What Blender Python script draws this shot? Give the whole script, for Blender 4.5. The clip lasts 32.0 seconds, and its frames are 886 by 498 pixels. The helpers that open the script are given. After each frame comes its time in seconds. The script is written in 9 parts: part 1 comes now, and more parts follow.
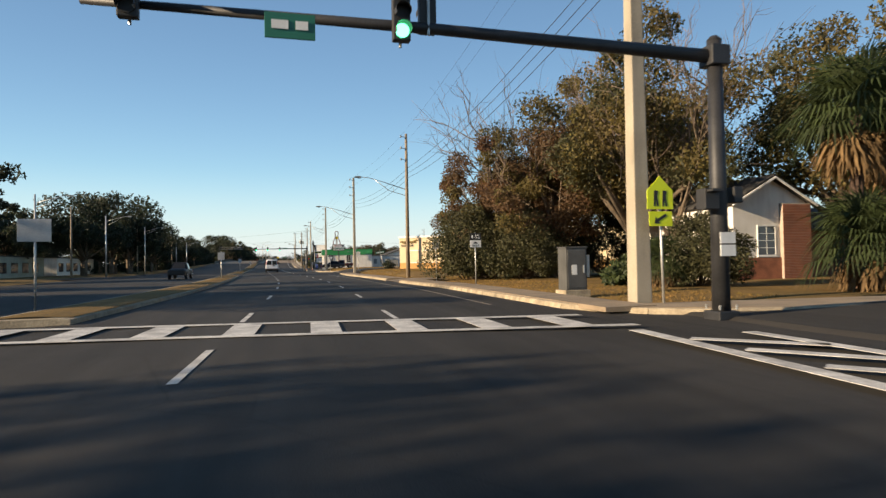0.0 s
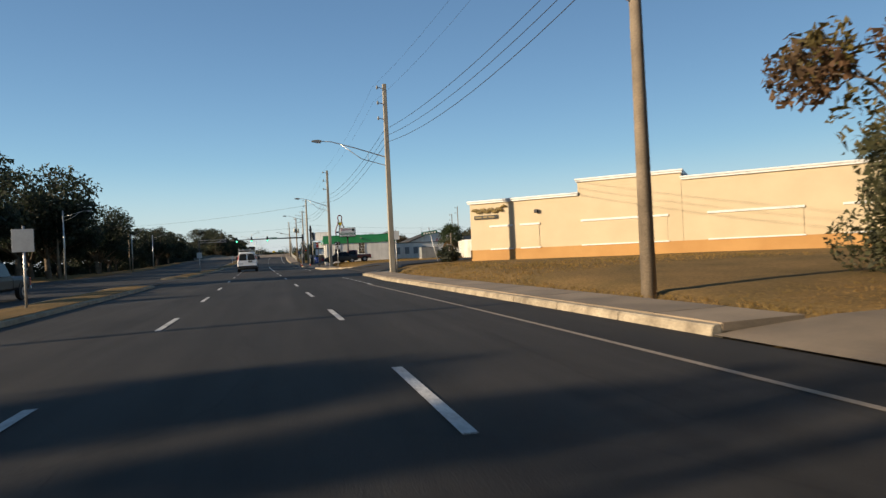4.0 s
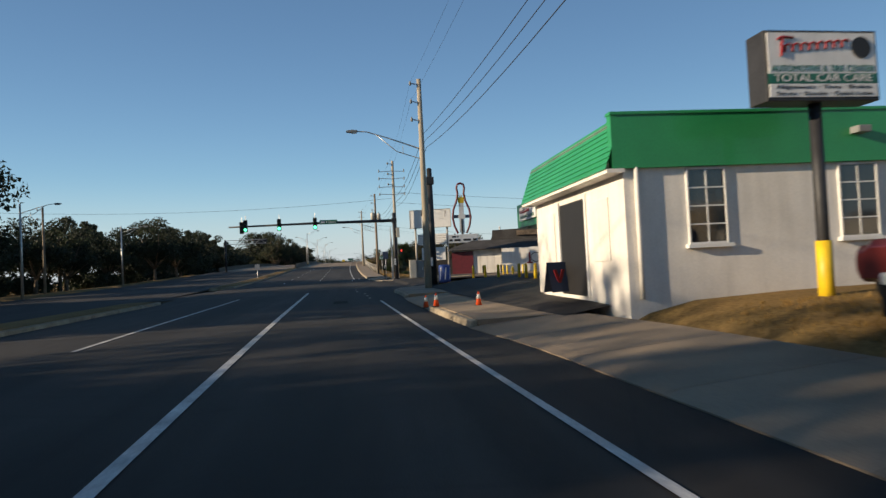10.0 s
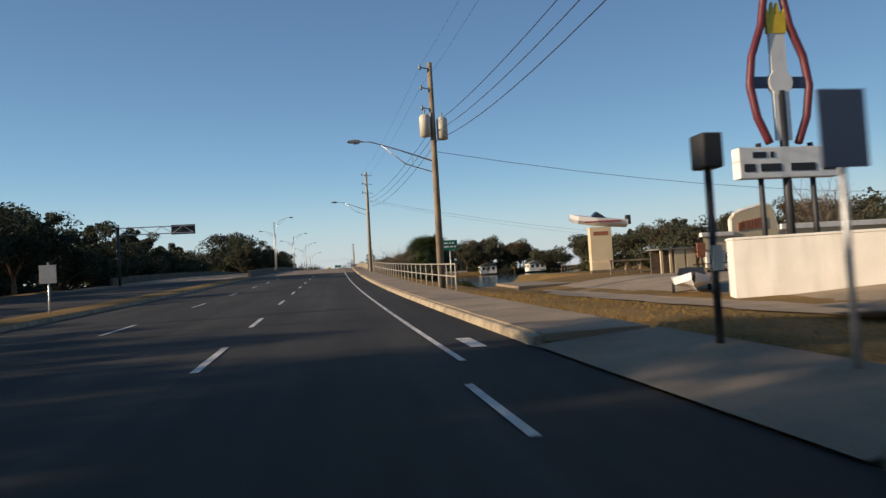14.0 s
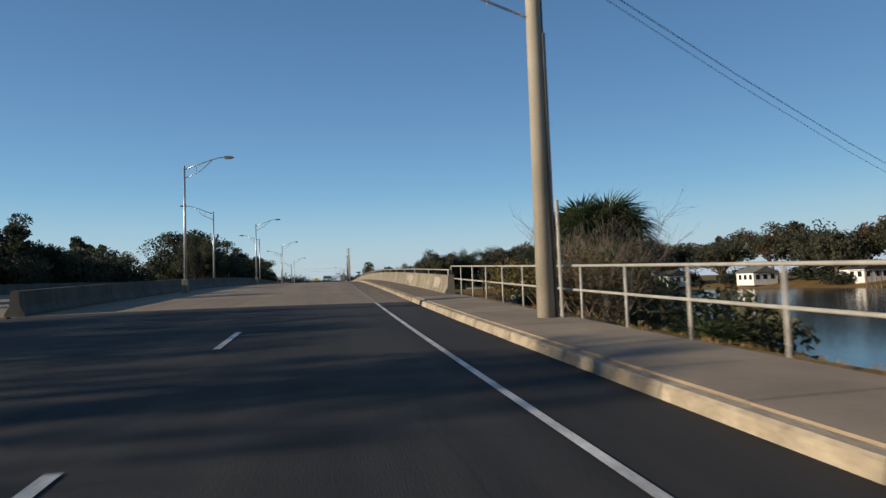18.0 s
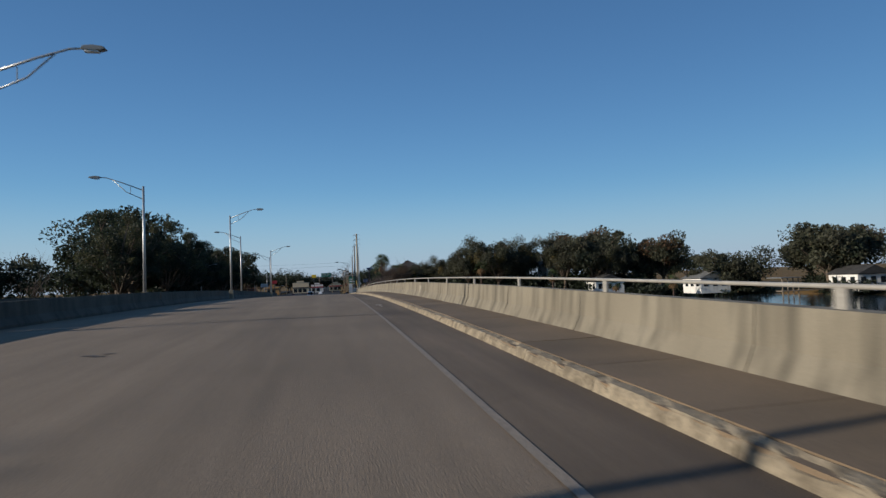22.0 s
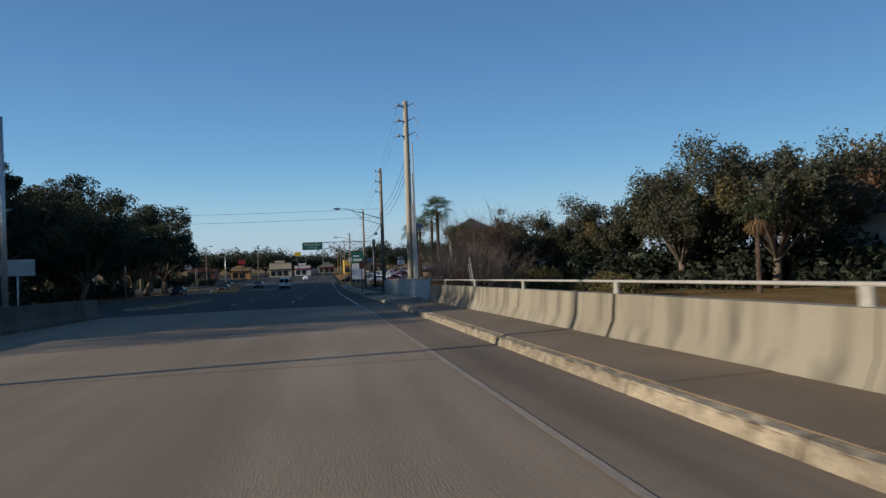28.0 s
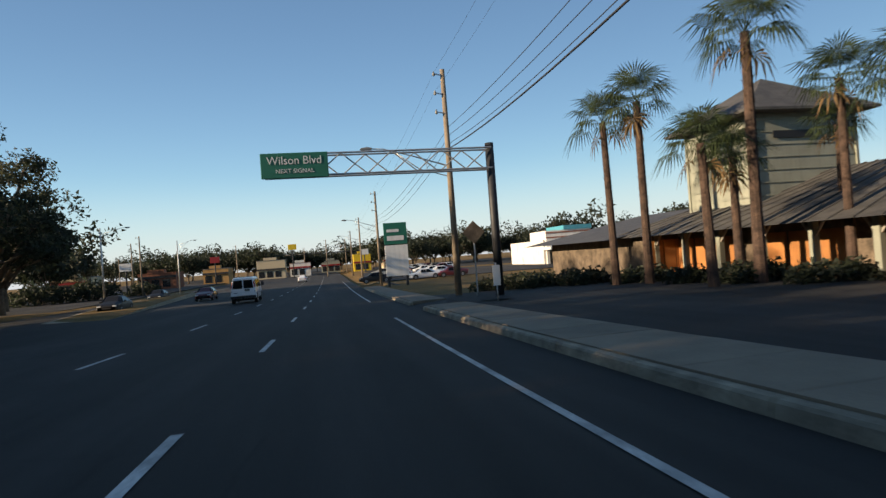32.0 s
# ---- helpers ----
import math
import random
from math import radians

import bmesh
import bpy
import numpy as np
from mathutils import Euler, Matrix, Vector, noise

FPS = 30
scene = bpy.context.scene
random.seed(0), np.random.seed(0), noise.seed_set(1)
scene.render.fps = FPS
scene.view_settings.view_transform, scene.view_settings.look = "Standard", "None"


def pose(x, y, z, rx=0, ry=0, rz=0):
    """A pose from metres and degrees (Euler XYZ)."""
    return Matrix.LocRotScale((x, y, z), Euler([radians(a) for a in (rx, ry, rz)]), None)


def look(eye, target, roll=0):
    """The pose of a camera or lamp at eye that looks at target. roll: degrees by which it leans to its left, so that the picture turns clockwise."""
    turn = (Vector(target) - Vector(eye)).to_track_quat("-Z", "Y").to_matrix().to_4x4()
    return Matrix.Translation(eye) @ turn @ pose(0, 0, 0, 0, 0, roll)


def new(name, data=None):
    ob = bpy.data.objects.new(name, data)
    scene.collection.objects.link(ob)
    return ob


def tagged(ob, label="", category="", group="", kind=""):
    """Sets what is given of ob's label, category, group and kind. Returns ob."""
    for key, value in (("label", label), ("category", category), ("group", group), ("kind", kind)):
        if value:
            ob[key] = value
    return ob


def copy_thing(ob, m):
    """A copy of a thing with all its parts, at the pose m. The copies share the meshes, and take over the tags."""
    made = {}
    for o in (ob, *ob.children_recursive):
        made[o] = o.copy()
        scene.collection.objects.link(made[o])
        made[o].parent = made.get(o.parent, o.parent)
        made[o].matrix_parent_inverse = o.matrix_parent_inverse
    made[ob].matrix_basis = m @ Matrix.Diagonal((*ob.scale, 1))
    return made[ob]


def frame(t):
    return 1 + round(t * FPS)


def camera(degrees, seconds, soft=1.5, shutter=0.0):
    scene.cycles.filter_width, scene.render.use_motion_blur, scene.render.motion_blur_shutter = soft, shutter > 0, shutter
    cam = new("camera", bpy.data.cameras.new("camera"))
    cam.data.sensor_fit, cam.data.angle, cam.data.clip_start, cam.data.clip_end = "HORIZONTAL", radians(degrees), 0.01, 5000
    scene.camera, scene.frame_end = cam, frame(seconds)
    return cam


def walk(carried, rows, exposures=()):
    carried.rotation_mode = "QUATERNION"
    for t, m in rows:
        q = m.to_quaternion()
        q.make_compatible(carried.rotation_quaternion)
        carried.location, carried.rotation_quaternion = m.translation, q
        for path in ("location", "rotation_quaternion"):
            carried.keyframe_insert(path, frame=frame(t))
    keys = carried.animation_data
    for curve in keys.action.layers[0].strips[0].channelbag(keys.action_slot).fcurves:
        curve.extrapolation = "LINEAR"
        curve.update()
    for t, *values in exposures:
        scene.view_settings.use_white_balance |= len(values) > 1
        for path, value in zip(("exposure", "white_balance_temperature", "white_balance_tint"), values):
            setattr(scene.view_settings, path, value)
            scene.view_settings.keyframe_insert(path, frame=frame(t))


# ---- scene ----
cam = camera(72.8, 32.0, soft=1.4, shutter=0.18)
PATH = [  # seconds, x, y, z, tilt, lean, turn
    (0.0, -1.04, -0.00, 1.33, 91.24, 1.04, -14.87), (0.5, -0.75, 4.22, 1.34, 91.13, 0.62, -14.28),
    (1.0, -0.49, 8.79, 1.36, 91.28, 1.28, -13.85), (1.5, -0.26, 13.44, 1.37, 91.14, 1.38, -13.21),
    (2.0, -0.08, 18.24, 1.37, 91.05, 1.32, -12.79), (2.5, 0.08, 23.20, 1.37, 90.81, 1.46, -12.63),
    (3.0, 0.25, 28.30, 1.35, 90.65, 1.89, -13.53), (3.5, 0.55, 33.56, 1.33, 90.24, 2.34, -14.67),
    (4.0, 0.92, 38.96, 1.31, 90.25, 2.71, -14.98), (4.5, 1.28, 44.52, 1.31, 90.39, 3.10, -14.97),
    (5.0, 1.66, 50.23, 1.31, 90.53, 3.52, -14.93), (5.5, 2.04, 56.13, 1.31, 90.66, 3.99, -14.29),
    (6.0, 2.31, 62.24, 1.31, 90.72, 3.88, -12.72), (6.5, 2.48, 68.53, 1.30, 90.74, 3.85, -11.86),
    (7.0, 2.55, 75.01, 1.30, 91.06, 4.08, -10.63), (7.5, 2.52, 81.65, 1.31, 91.41, 3.93, -9.75),
    (8.0, 2.39, 88.31, 1.34, 91.86, 3.33, -8.89), (8.5, 2.18, 94.98, 1.37, 91.54, 3.14, -8.23),
    (9.0, 1.89, 101.66, 1.40, 91.23, 3.23, -7.95), (9.5, 1.61, 108.33, 1.41, 91.39, 2.81, -8.43),
    (10.0, 1.35, 115.01, 1.41, 91.47, 2.86, -8.48), (10.5, 1.15, 121.67, 1.39, 91.61, 2.59, -8.92),
    (11.0, 0.99, 128.52, 1.35, 91.37, 2.87, -8.88), (11.5, 0.77, 135.52, 1.31, 91.53, 2.75, -8.91),
    (12.0, 0.57, 142.63, 1.29, 91.47, 2.58, -9.34), (12.5, 0.36, 149.73, 1.31, 92.18, 2.45, -9.40),
    (13.0, 0.15, 156.85, 1.34, 91.83, 2.44, -9.59), (13.5, -0.02, 163.90, 1.40, 91.98, 3.19, -9.74),
    (14.0, -0.18, 170.94, 1.48, 92.18, 3.30, -9.87), (14.5, -0.31, 177.97, 1.58, 92.36, 3.32, -10.22),
    (15.0, -0.42, 184.96, 1.69, 92.61, 3.04, -10.19), (15.5, -0.55, 191.94, 1.81, 92.85, 2.79, -10.04),
    (16.0, -0.69, 198.90, 1.95, 93.13, 2.56, -9.86), (16.5, -0.84, 205.85, 2.12, 93.43, 2.35, -9.76),
    (17.0, -0.99, 212.82, 2.31, 93.52, 2.24, -10.03), (17.5, -1.08, 219.85, 2.51, 93.39, 2.05, -10.76),
    (18.0, -1.11, 226.97, 2.72, 93.36, 2.08, -11.09), (18.5, -1.08, 234.21, 2.96, 93.37, 2.55, -11.28),
    (19.0, -1.03, 241.63, 3.21, 93.01, 3.26, -11.55), (19.5, -0.95, 249.13, 3.50, 93.50, 3.03, -11.48),
    (20.0, -0.85, 256.51, 3.78, 93.36, 2.58, -11.70), (20.5, -0.69, 263.85, 4.02, 93.08, 2.34, -11.76),
    (21.0, -0.54, 271.13, 4.24, 93.09, 2.34, -11.44), (21.5, -0.44, 278.34, 4.43, 92.94, 2.23, -11.07),
    (22.0, -0.36, 285.50, 4.60, 92.85, 2.17, -11.03), (22.5, -0.29, 292.55, 4.74, 92.61, 2.26, -10.98),
    (23.0, -0.27, 299.63, 4.85, 92.32, 2.58, -10.75), (23.5, -0.25, 306.83, 4.93, 91.95, 2.77, -10.83),
    (24.0, -0.20, 314.10, 4.97, 91.78, 2.72, -10.78), (24.5, -0.16, 321.43, 4.98, 91.66, 2.73, -10.94),
    (25.0, -0.11, 328.78, 4.95, 91.50, 2.48, -10.91), (25.5, -0.08, 336.12, 4.90, 91.54, 2.46, -10.97),
    (26.0, -0.06, 343.47, 4.82, 91.54, 2.39, -11.14), (26.5, -0.02, 350.85, 4.73, 91.48, 2.32, -11.31),
    (27.0, 0.01, 358.29, 4.61, 91.42, 2.27, -11.45), (27.5, 0.05, 365.80, 4.48, 91.26, 2.22, -11.71),
    (28.0, 0.14, 373.40, 4.32, 91.02, 2.15, -12.01), (28.5, 0.18, 381.06, 4.16, 91.14, 2.42, -11.81),
    (29.0, 0.22, 388.84, 3.98, 91.13, 2.50, -11.61), (29.5, 0.28, 396.71, 3.79, 91.27, 2.54, -11.80),
    (30.0, 0.31, 404.60, 3.58, 91.14, 2.82, -10.36), (30.5, 0.18, 412.44, 3.35, 90.83, 2.96, -10.06),
    (31.0, 0.24, 420.25, 3.10, 91.62, 3.53, -11.76), (31.5, 0.36, 428.10, 2.85, 91.05, 3.71, -11.44),
    (32.0, 0.49, 435.92, 2.59, 90.72, 4.31, -11.80)]

walk(cam, [(t, pose(x, y, z, a, b, c)) for t, x, y, z, a, b, c in PATH],
     [(0, 1.01, 7800, 13), (1, 0.87, 7200, 12), (2, 0.93, 7650, 13), (3, 0.85, 7550, 12), (6, 0.35, 6850, 14), (7, 0.48, 7050, 15), (8, 0.48, 6950, 14), (10, 0.55, 7200, 13), (11, 0.45, 7100, 15), (13, 0.55, 7350, 15), (17, 0.35, 6500, 12), (19, 0.37, 6460, 10), (20.2, 0.05, 5800, 10), (26, 0.18, 5990, 10), (28, 0.30, 6040, 10), (29, 0.53, 6800, 12), (30.2, 0.78, 7800, 14), (32, 0.85, 7650, 14)])

# ---- light ----
SUN_EL, SUN_AZ = 16.0, 262.0  # degrees above the ground; clockwise from the road's +y
world = bpy.data.worlds.new("sky")
scene.world = world
world.use_nodes = True
_n = world.node_tree.nodes
_sky = _n.new("ShaderNodeTexSky")
_sky.sky_type = 'NISHITA'
_sky.sun_disc = False
_sky.sun_elevation, _sky.sun_rotation = radians(SUN_EL), radians(SUN_AZ)
_sky.air_density, _sky.dust_density, _sky.ozone_density = 1.0, 0.25, 4.0
_wl = world.node_tree.links
# an evenly clear winter sky: one height gradient all round, paling into haze low over the land
_tc, _xyz, _cmb, _flat = _n.new("ShaderNodeTexCoord"), _n.new("ShaderNodeSeparateXYZ"), _n.new("ShaderNodeCombineXYZ"), _n.new("ShaderNodeMath")
_sq = _n.new("ShaderNodeMath")
_sq.operation, _flat.operation = 'MULTIPLY', 'SQRT'
_inv = _n.new("ShaderNodeMath")
_inv.operation = 'SUBTRACT'
_inv.inputs[0].default_value = 1.0
_wl.new(_tc.outputs["Generated"], _xyz.inputs[0])
_wl.new(_xyz.outputs["Z"], _sq.inputs[0])
_wl.new(_xyz.outputs["Z"], _sq.inputs[1])
_wl.new(_sq.outputs[0], _inv.inputs[1])
_wl.new(_inv.outputs[0], _flat.inputs[0])
for _axis, _part in (("X", math.sin(radians(8.0))), ("Y", math.cos(radians(8.0)))):
    _k = _n.new("ShaderNodeMath")
    _k.operation = 'MULTIPLY'
    _k.inputs[1].default_value = _part
    _wl.new(_flat.outputs[0], _k.inputs[0])
    _wl.new(_k.outputs[0], _cmb.inputs[_axis])
_wl.new(_xyz.outputs["Z"], _cmb.inputs["Z"])
_wl.new(_cmb.outputs[0], _sky.inputs["Vector"])
_low = _n.new("ShaderNodeMapRange")
_low.interpolation_type = 'SMOOTHSTEP'
for _key, _v in (("From Min", -0.02), ("From Max", 0.16), ("To Min", 0.75), ("To Max", 0.0)):
    _low.inputs[_key].default_value = _v
_wl.new(_xyz.outputs["Z"], _low.inputs["Value"])
_haze = _n.new("ShaderNodeMix")
_haze.data_type = 'RGBA'
_haze.inputs["B"].default_value = (3.2, 3.8, 4.9, 1)
_wl.new(_low.outputs["Result"], _haze.inputs["Factor"])
_tint = _n.new("ShaderNodeMix")
_tint.data_type, _tint.blend_type = 'RGBA', 'MULTIPLY'
_tint.inputs["Factor"].default_value = 1.0
_tint.inputs["B"].default_value = (0.90, 1.0, 1.0, 1)
_wl.new(_sky.outputs[0], _tint.inputs["A"])
_wl.new(_tint.outputs["Result"], _haze.inputs["A"])
_wl.new(_haze.outputs["Result"], _n["Background"].inputs[0])
_n["Background"].inputs[1].default_value = 0.114
sun = new("sun", bpy.data.lights.new("sun", 'SUN'))
sun.data.energy, sun.data.angle, sun.data.color = 4.7, radians(0.6), (1.0, 0.86, 0.66)
_sv = Vector((math.sin(radians(SUN_AZ)) * math.cos(radians(SUN_EL)), math.cos(radians(SUN_AZ)) * math.cos(radians(SUN_EL)), math.sin(radians(SUN_EL))))
sun.matrix_world = look(_sv * 100, (0, 0, 0))


# ---- materials ----
def mat(name, col, rough=0.7, metal=0.0, var=0.25, scale=3.0, bump=0.15, fine=40.0, col2=None, spec=0.5, island=0.0, objrand=0.0, stain=0.0, coat=0.0):
    """A worn surface: two scales of noise vary a base colour, with fine relief."""
    m = bpy.data.materials.new(name)
    m.use_nodes = True
    nt = m.node_tree
    b = nt.nodes["Principled BSDF"]
    tc = nt.nodes.new("ShaderNodeTexCoord")

    def noise_tex(s, detail=4.0):
        n = nt.nodes.new("ShaderNodeTexNoise")
        n.inputs["Scale"].default_value, n.inputs["Detail"].default_value = s, detail
        nt.links.new(tc.outputs["Object"], n.inputs["Vector"])
        return n
    c2 = col2 or tuple(max(0.0, c * (1 - var * 2)) for c in col)
    big, small = noise_tex(scale), noise_tex(fine, 3.0)
    mix = nt.nodes.new("ShaderNodeMix")
    mix.data_type = 'RGBA'
    mix.inputs["A"].default_value, mix.inputs["B"].default_value = (*col, 1), (*c2, 1)
    ramp = nt.nodes.new("ShaderNodeMapRange")
    ramp.inputs["From Min"].default_value, ramp.inputs["From Max"].default_value = 0.35, 0.7
    nt.links.new(big.outputs["Fac"], ramp.inputs["Value"])
    nt.links.new(ramp.outputs["Result"], mix.inputs["Factor"])
    out = mix.outputs["Result"]
    hsv = nt.nodes.new("ShaderNodeHueSaturation")
    nt.links.new(out, hsv.inputs["Color"])
    mr = nt.nodes.new("ShaderNodeMapRange")
    mr.inputs["From Min"].default_value, mr.inputs["From Max"].default_value = 0.3, 0.7
    mr.inputs["To Min"].default_value, mr.inputs["To Max"].default_value = 1 - var, 1 + var
    nt.links.new(small.outputs["Fac"], mr.inputs["Value"])
    val = mr.outputs["Result"]
    for source, amount in (("island", island), ("object", objrand)):
        if amount:
            r = nt.nodes.new("ShaderNodeNewGeometry" if source == "island" else "ShaderNodeObjectInfo")
            k = nt.nodes.new("ShaderNodeMapRange")
            k.inputs["To Min"].default_value, k.inputs["To Max"].default_value = 1 - amount, 1 + amount
            nt.links.new(r.outputs["Random Per Island" if source == "island" else "Random"], k.inputs["Value"])
            mul = nt.nodes.new("ShaderNodeMath")
            mul.operation = 'MULTIPLY'
            nt.links.new(val, mul.inputs[0])
            nt.links.new(k.outputs["Result"], mul.inputs[1])
            val = mul.outputs[0]
    if stain:
        # dark runs of dirt, long in z
        mp = nt.nodes.new("ShaderNodeMapping")
        mp.inputs["Scale"].default_value = (1.3, 1.3, 0.16)
        nt.links.new(tc.outputs["Object"], mp.inputs["Vector"])
        sn = nt.nodes.new("ShaderNodeTexNoise")
        sn.inputs["Scale"].default_value = 2.0
        nt.links.new(mp.outputs["Vector"], sn.inputs["Vector"])
        sr = nt.nodes.new("ShaderNodeMapRange")
        sr.inputs["From Min"].default_value, sr.inputs["From Max"].default_value = 0.45, 0.72
        sr.inputs["To Min"].default_value, sr.inputs["To Max"].default_value = 1.0, 1 - stain
        nt.links.new(sn.outputs["Fac"], sr.inputs["Value"])
        mul = nt.nodes.new("ShaderNodeMath")
        mul.operation = 'MULTIPLY'
        nt.links.new(val, mul.inputs[0])
        nt.links.new(sr.outputs["Result"], mul.inputs[1])
        val = mul.outputs[0]
    nt.links.new(val, hsv.inputs["Value"])
    nt.links.new(hsv.outputs["Color"], b.inputs["Base Color"])
    b.inputs["Roughness"].default_value, b.inputs["Metallic"].default_value = rough, metal
    b.inputs["Specular IOR Level"].default_value = spec
    b.inputs["Coat Weight"].default_value = coat
    if bump:
        bp = nt.nodes.new("ShaderNodeBump")
        bp.inputs["Strength"].default_value, bp.inputs["Distance"].default_value = bump, 0.02
        nt.links.new(small.outputs["Fac"], bp.inputs["Height"])
        nt.links.new(bp.outputs["Normal"], b.inputs["Normal"])
    return m


def leafy(m, share=0.45):
    """Lets light pass through a thin leaf."""
    nt = m.node_tree
    b, out = nt.nodes["Principled BSDF"], nt.nodes["Material Output"]
    tr, mx = nt.nodes.new("ShaderNodeBsdfTranslucent"), nt.nodes.new("ShaderNodeMixShader")
    nt.links.new(b.inputs["Base Color"].links[0].from_socket, tr.inputs["Color"])
    mx.inputs[0].default_value = share
    nt.links.new(b.outputs[0], mx.inputs[1])
    nt.links.new(tr.outputs[0], mx.inputs[2])
    nt.links.new(mx.outputs[0], out.inputs["Surface"])


def glow(name, col, strength):
    m = mat(name, col, 0.4, var=0.02, bump=0)
    b = m.node_tree.nodes["Principled BSDF"]
    b.inputs["Emission Color"].default_value = (*col, 1)
    b.inputs["Emission Strength"].default_value = strength
    return m


def road_mat(name, col, col2, crack, streak, rough=0.85, mark=0.72):
    """A driven surface: long wheel tracks, blotches, fine grit and thin cracks."""
    m = mat(name, col, rough, var=0.2, scale=0.25, fine=70, bump=0.45, col2=col2, spec=0.3)
    nt = m.node_tree
    b = nt.nodes["Principled BSDF"]
    src = b.inputs["Base Color"].links[0].from_socket
    tc = nt.nodes.new("ShaderNodeTexCoord")
    val = None

    def times(old, sock):
        if old is None:
            return sock
        k = nt.nodes.new("ShaderNodeMath")
        k.operation = 'MULTIPLY'
        nt.links.new(old, k.inputs[0])
        nt.links.new(sock, k.inputs[1])
        return k.outputs[0]

    def span(sock, a, b_, c, d):
        k = nt.nodes.new("ShaderNodeMapRange")
        for key, v in zip(("From Min", "From Max", "To Min", "To Max"), (a, b_, c, d)):
            k.inputs[key].default_value = v
        nt.links.new(sock, k.inputs["Value"])
        return k.outputs["Result"]
    for sc, lo in (((1.1, .012, 1), 1 - streak), ((.35, .05, 1), 1 - streak * .8), ((2.6, .25, 1), 1 - streak * .5)):
        mp = nt.nodes.new("ShaderNodeMapping")
        mp.inputs["Scale"].default_value = sc
        nt.links.new(tc.outputs["Object"], mp.inputs["Vector"])
        nz = nt.nodes.new("ShaderNodeTexNoise")
        nz.inputs["Scale"].default_value, nz.inputs["Detail"].default_value = 1.0, 4.0
        nt.links.new(mp.outputs["Vector"], nz.inputs["Vector"])
        val = times(val, span(nz.outputs["Fac"], .38, .64, lo, 1 + streak * .35))
    wob = nt.nodes.new("ShaderNodeTexNoise")
    wob.inputs["Scale"].default_value = 0.8
    nt.links.new(tc.outputs["Object"], wob.inputs["Vector"])
    mx = nt.nodes.new("ShaderNodeMix")
    mx.data_type = 'VECTOR'
    mx.inputs["Factor"].default_value = 0.12
    nt.links.new(tc.outputs["Object"], mx.inputs["A"])
    nt.links.new(wob.outputs["Color"], mx.inputs["B"])
    vo = nt.nodes.new("ShaderNodeTexVoronoi")
    vo.feature = 'DISTANCE_TO_EDGE'
    vo.inputs["Scale"].default_value = crack
    nt.links.new(mx.outputs["Result"], vo.inputs["Vector"])
    val = times(val, span(vo.outputs["Distance"], 0.0, 0.006, mark, 1.0))
    hsv = nt.nodes.new("ShaderNodeHueSaturation")
    nt.links.new(src, hsv.inputs["Color"])
    nt.links.new(val, hsv.inputs["Value"])
    nt.links.new(hsv.outputs["Color"], b.inputs["Base Color"])
    return m


M = {}
M["asphalt"] = road_mat("asphalt", (0.040, 0.036, 0.032), (0.029, 0.027, 0.025), .28, .28)
M["deck"] = road_mat("deck_concrete", (0.285, 0.216, 0.148), (0.24, 0.182, 0.125), .05, .12, mark=.93)
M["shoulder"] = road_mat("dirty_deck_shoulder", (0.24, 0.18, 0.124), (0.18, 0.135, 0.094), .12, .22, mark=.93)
M["dirty_footway"] = mat("dirty_bridge_footway", (0.19, 0.135, 0.082), 0.9, var=0.16, scale=0.6, fine=45, bump=0.3, col2=(0.13, 0.094, 0.058), objrand=0.08)
M["concrete"] = mat("pavement_concrete", (0.27, 0.205, 0.14), 0.9, var=0.16, scale=0.8, fine=45, bump=0.3, col2=(0.18, 0.138, 0.096), objrand=0.1)
M["kerb"] = mat("kerb_concrete", (0.37, 0.305, 0.215), 0.9, var=0.22, scale=2.4, fine=22, bump=0.6, col2=(0.19, 0.152, 0.106), objrand=0.12)
M["old_paint"] = mat("old_white_paint", (0.32, 0.285, 0.225), 0.9, var=0.15, scale=6, fine=25, bump=0.3, col2=(0.27, 0.24, 0.19))
M["bridge_kerb"] = mat("chipped_kerb_concrete", (0.31, 0.255, 0.175), 0.92, var=0.3, scale=5.0, fine=30, bump=0.8, col2=(0.15, 0.12, 0.08), objrand=0.14)
M["parapet"] = mat("parapet_concrete", (0.235, 0.205, 0.15), 0.88, var=0.1, scale=0.5, fine=60, bump=0.15, col2=(0.185, 0.158, 0.112), stain=0.5, objrand=0.05)
# stained parapet concrete, its base darkened to hold the shade on the left barrier
M["shaded_parapet"] = mat("shaded_barrier_concrete", (0.10, 0.088, 0.068), 0.9, var=0.15, scale=0.7, fine=25, bump=0.3, col2=(0.06, 0.054, 0.044), stain=0.4)
M["paint"] = mat("road_paint", (0.60, 0.58, 0.54), 0.7, var=0.25, scale=2.0, fine=26, bump=0.2, col2=(0.30, 0.29, 0.275))
M["worn_paint"] = mat("worn_road_paint", (0.29, 0.235, 0.175), 0.75, var=0.28, scale=1.2, fine=26, bump=0.2, col2=(0.24, 0.195, 0.15))
M["yellow_paint"] = mat("yellow_road_paint", (0.62, 0.42, 0.06), 0.7, var=0.2, scale=2, fine=22)
M["grass"] = mat("winter_grass", (0.215, 0.132, 0.052), 0.95, var=0.35, scale=0.35, fine=12, bump=0.8, col2=(0.135, 0.092, 0.037), spec=0.1)
M["blades"] = mat("grass_blades", (0.33, 0.20, 0.075), 0.9, var=0.2, scale=0.4, fine=8, bump=0, col2=(0.21, 0.15, 0.05), island=0.3, spec=0.1)
M["bark"] = mat("bark", (0.16, 0.12, 0.085), 0.95, var=0.3, scale=2, fine=18, bump=0.8)
M["wood_pole"] = mat("weathered_pole_wood", (0.27, 0.21, 0.15), 0.9, var=0.22, scale=1.2, fine=30, bump=0.5, stain=0.3)
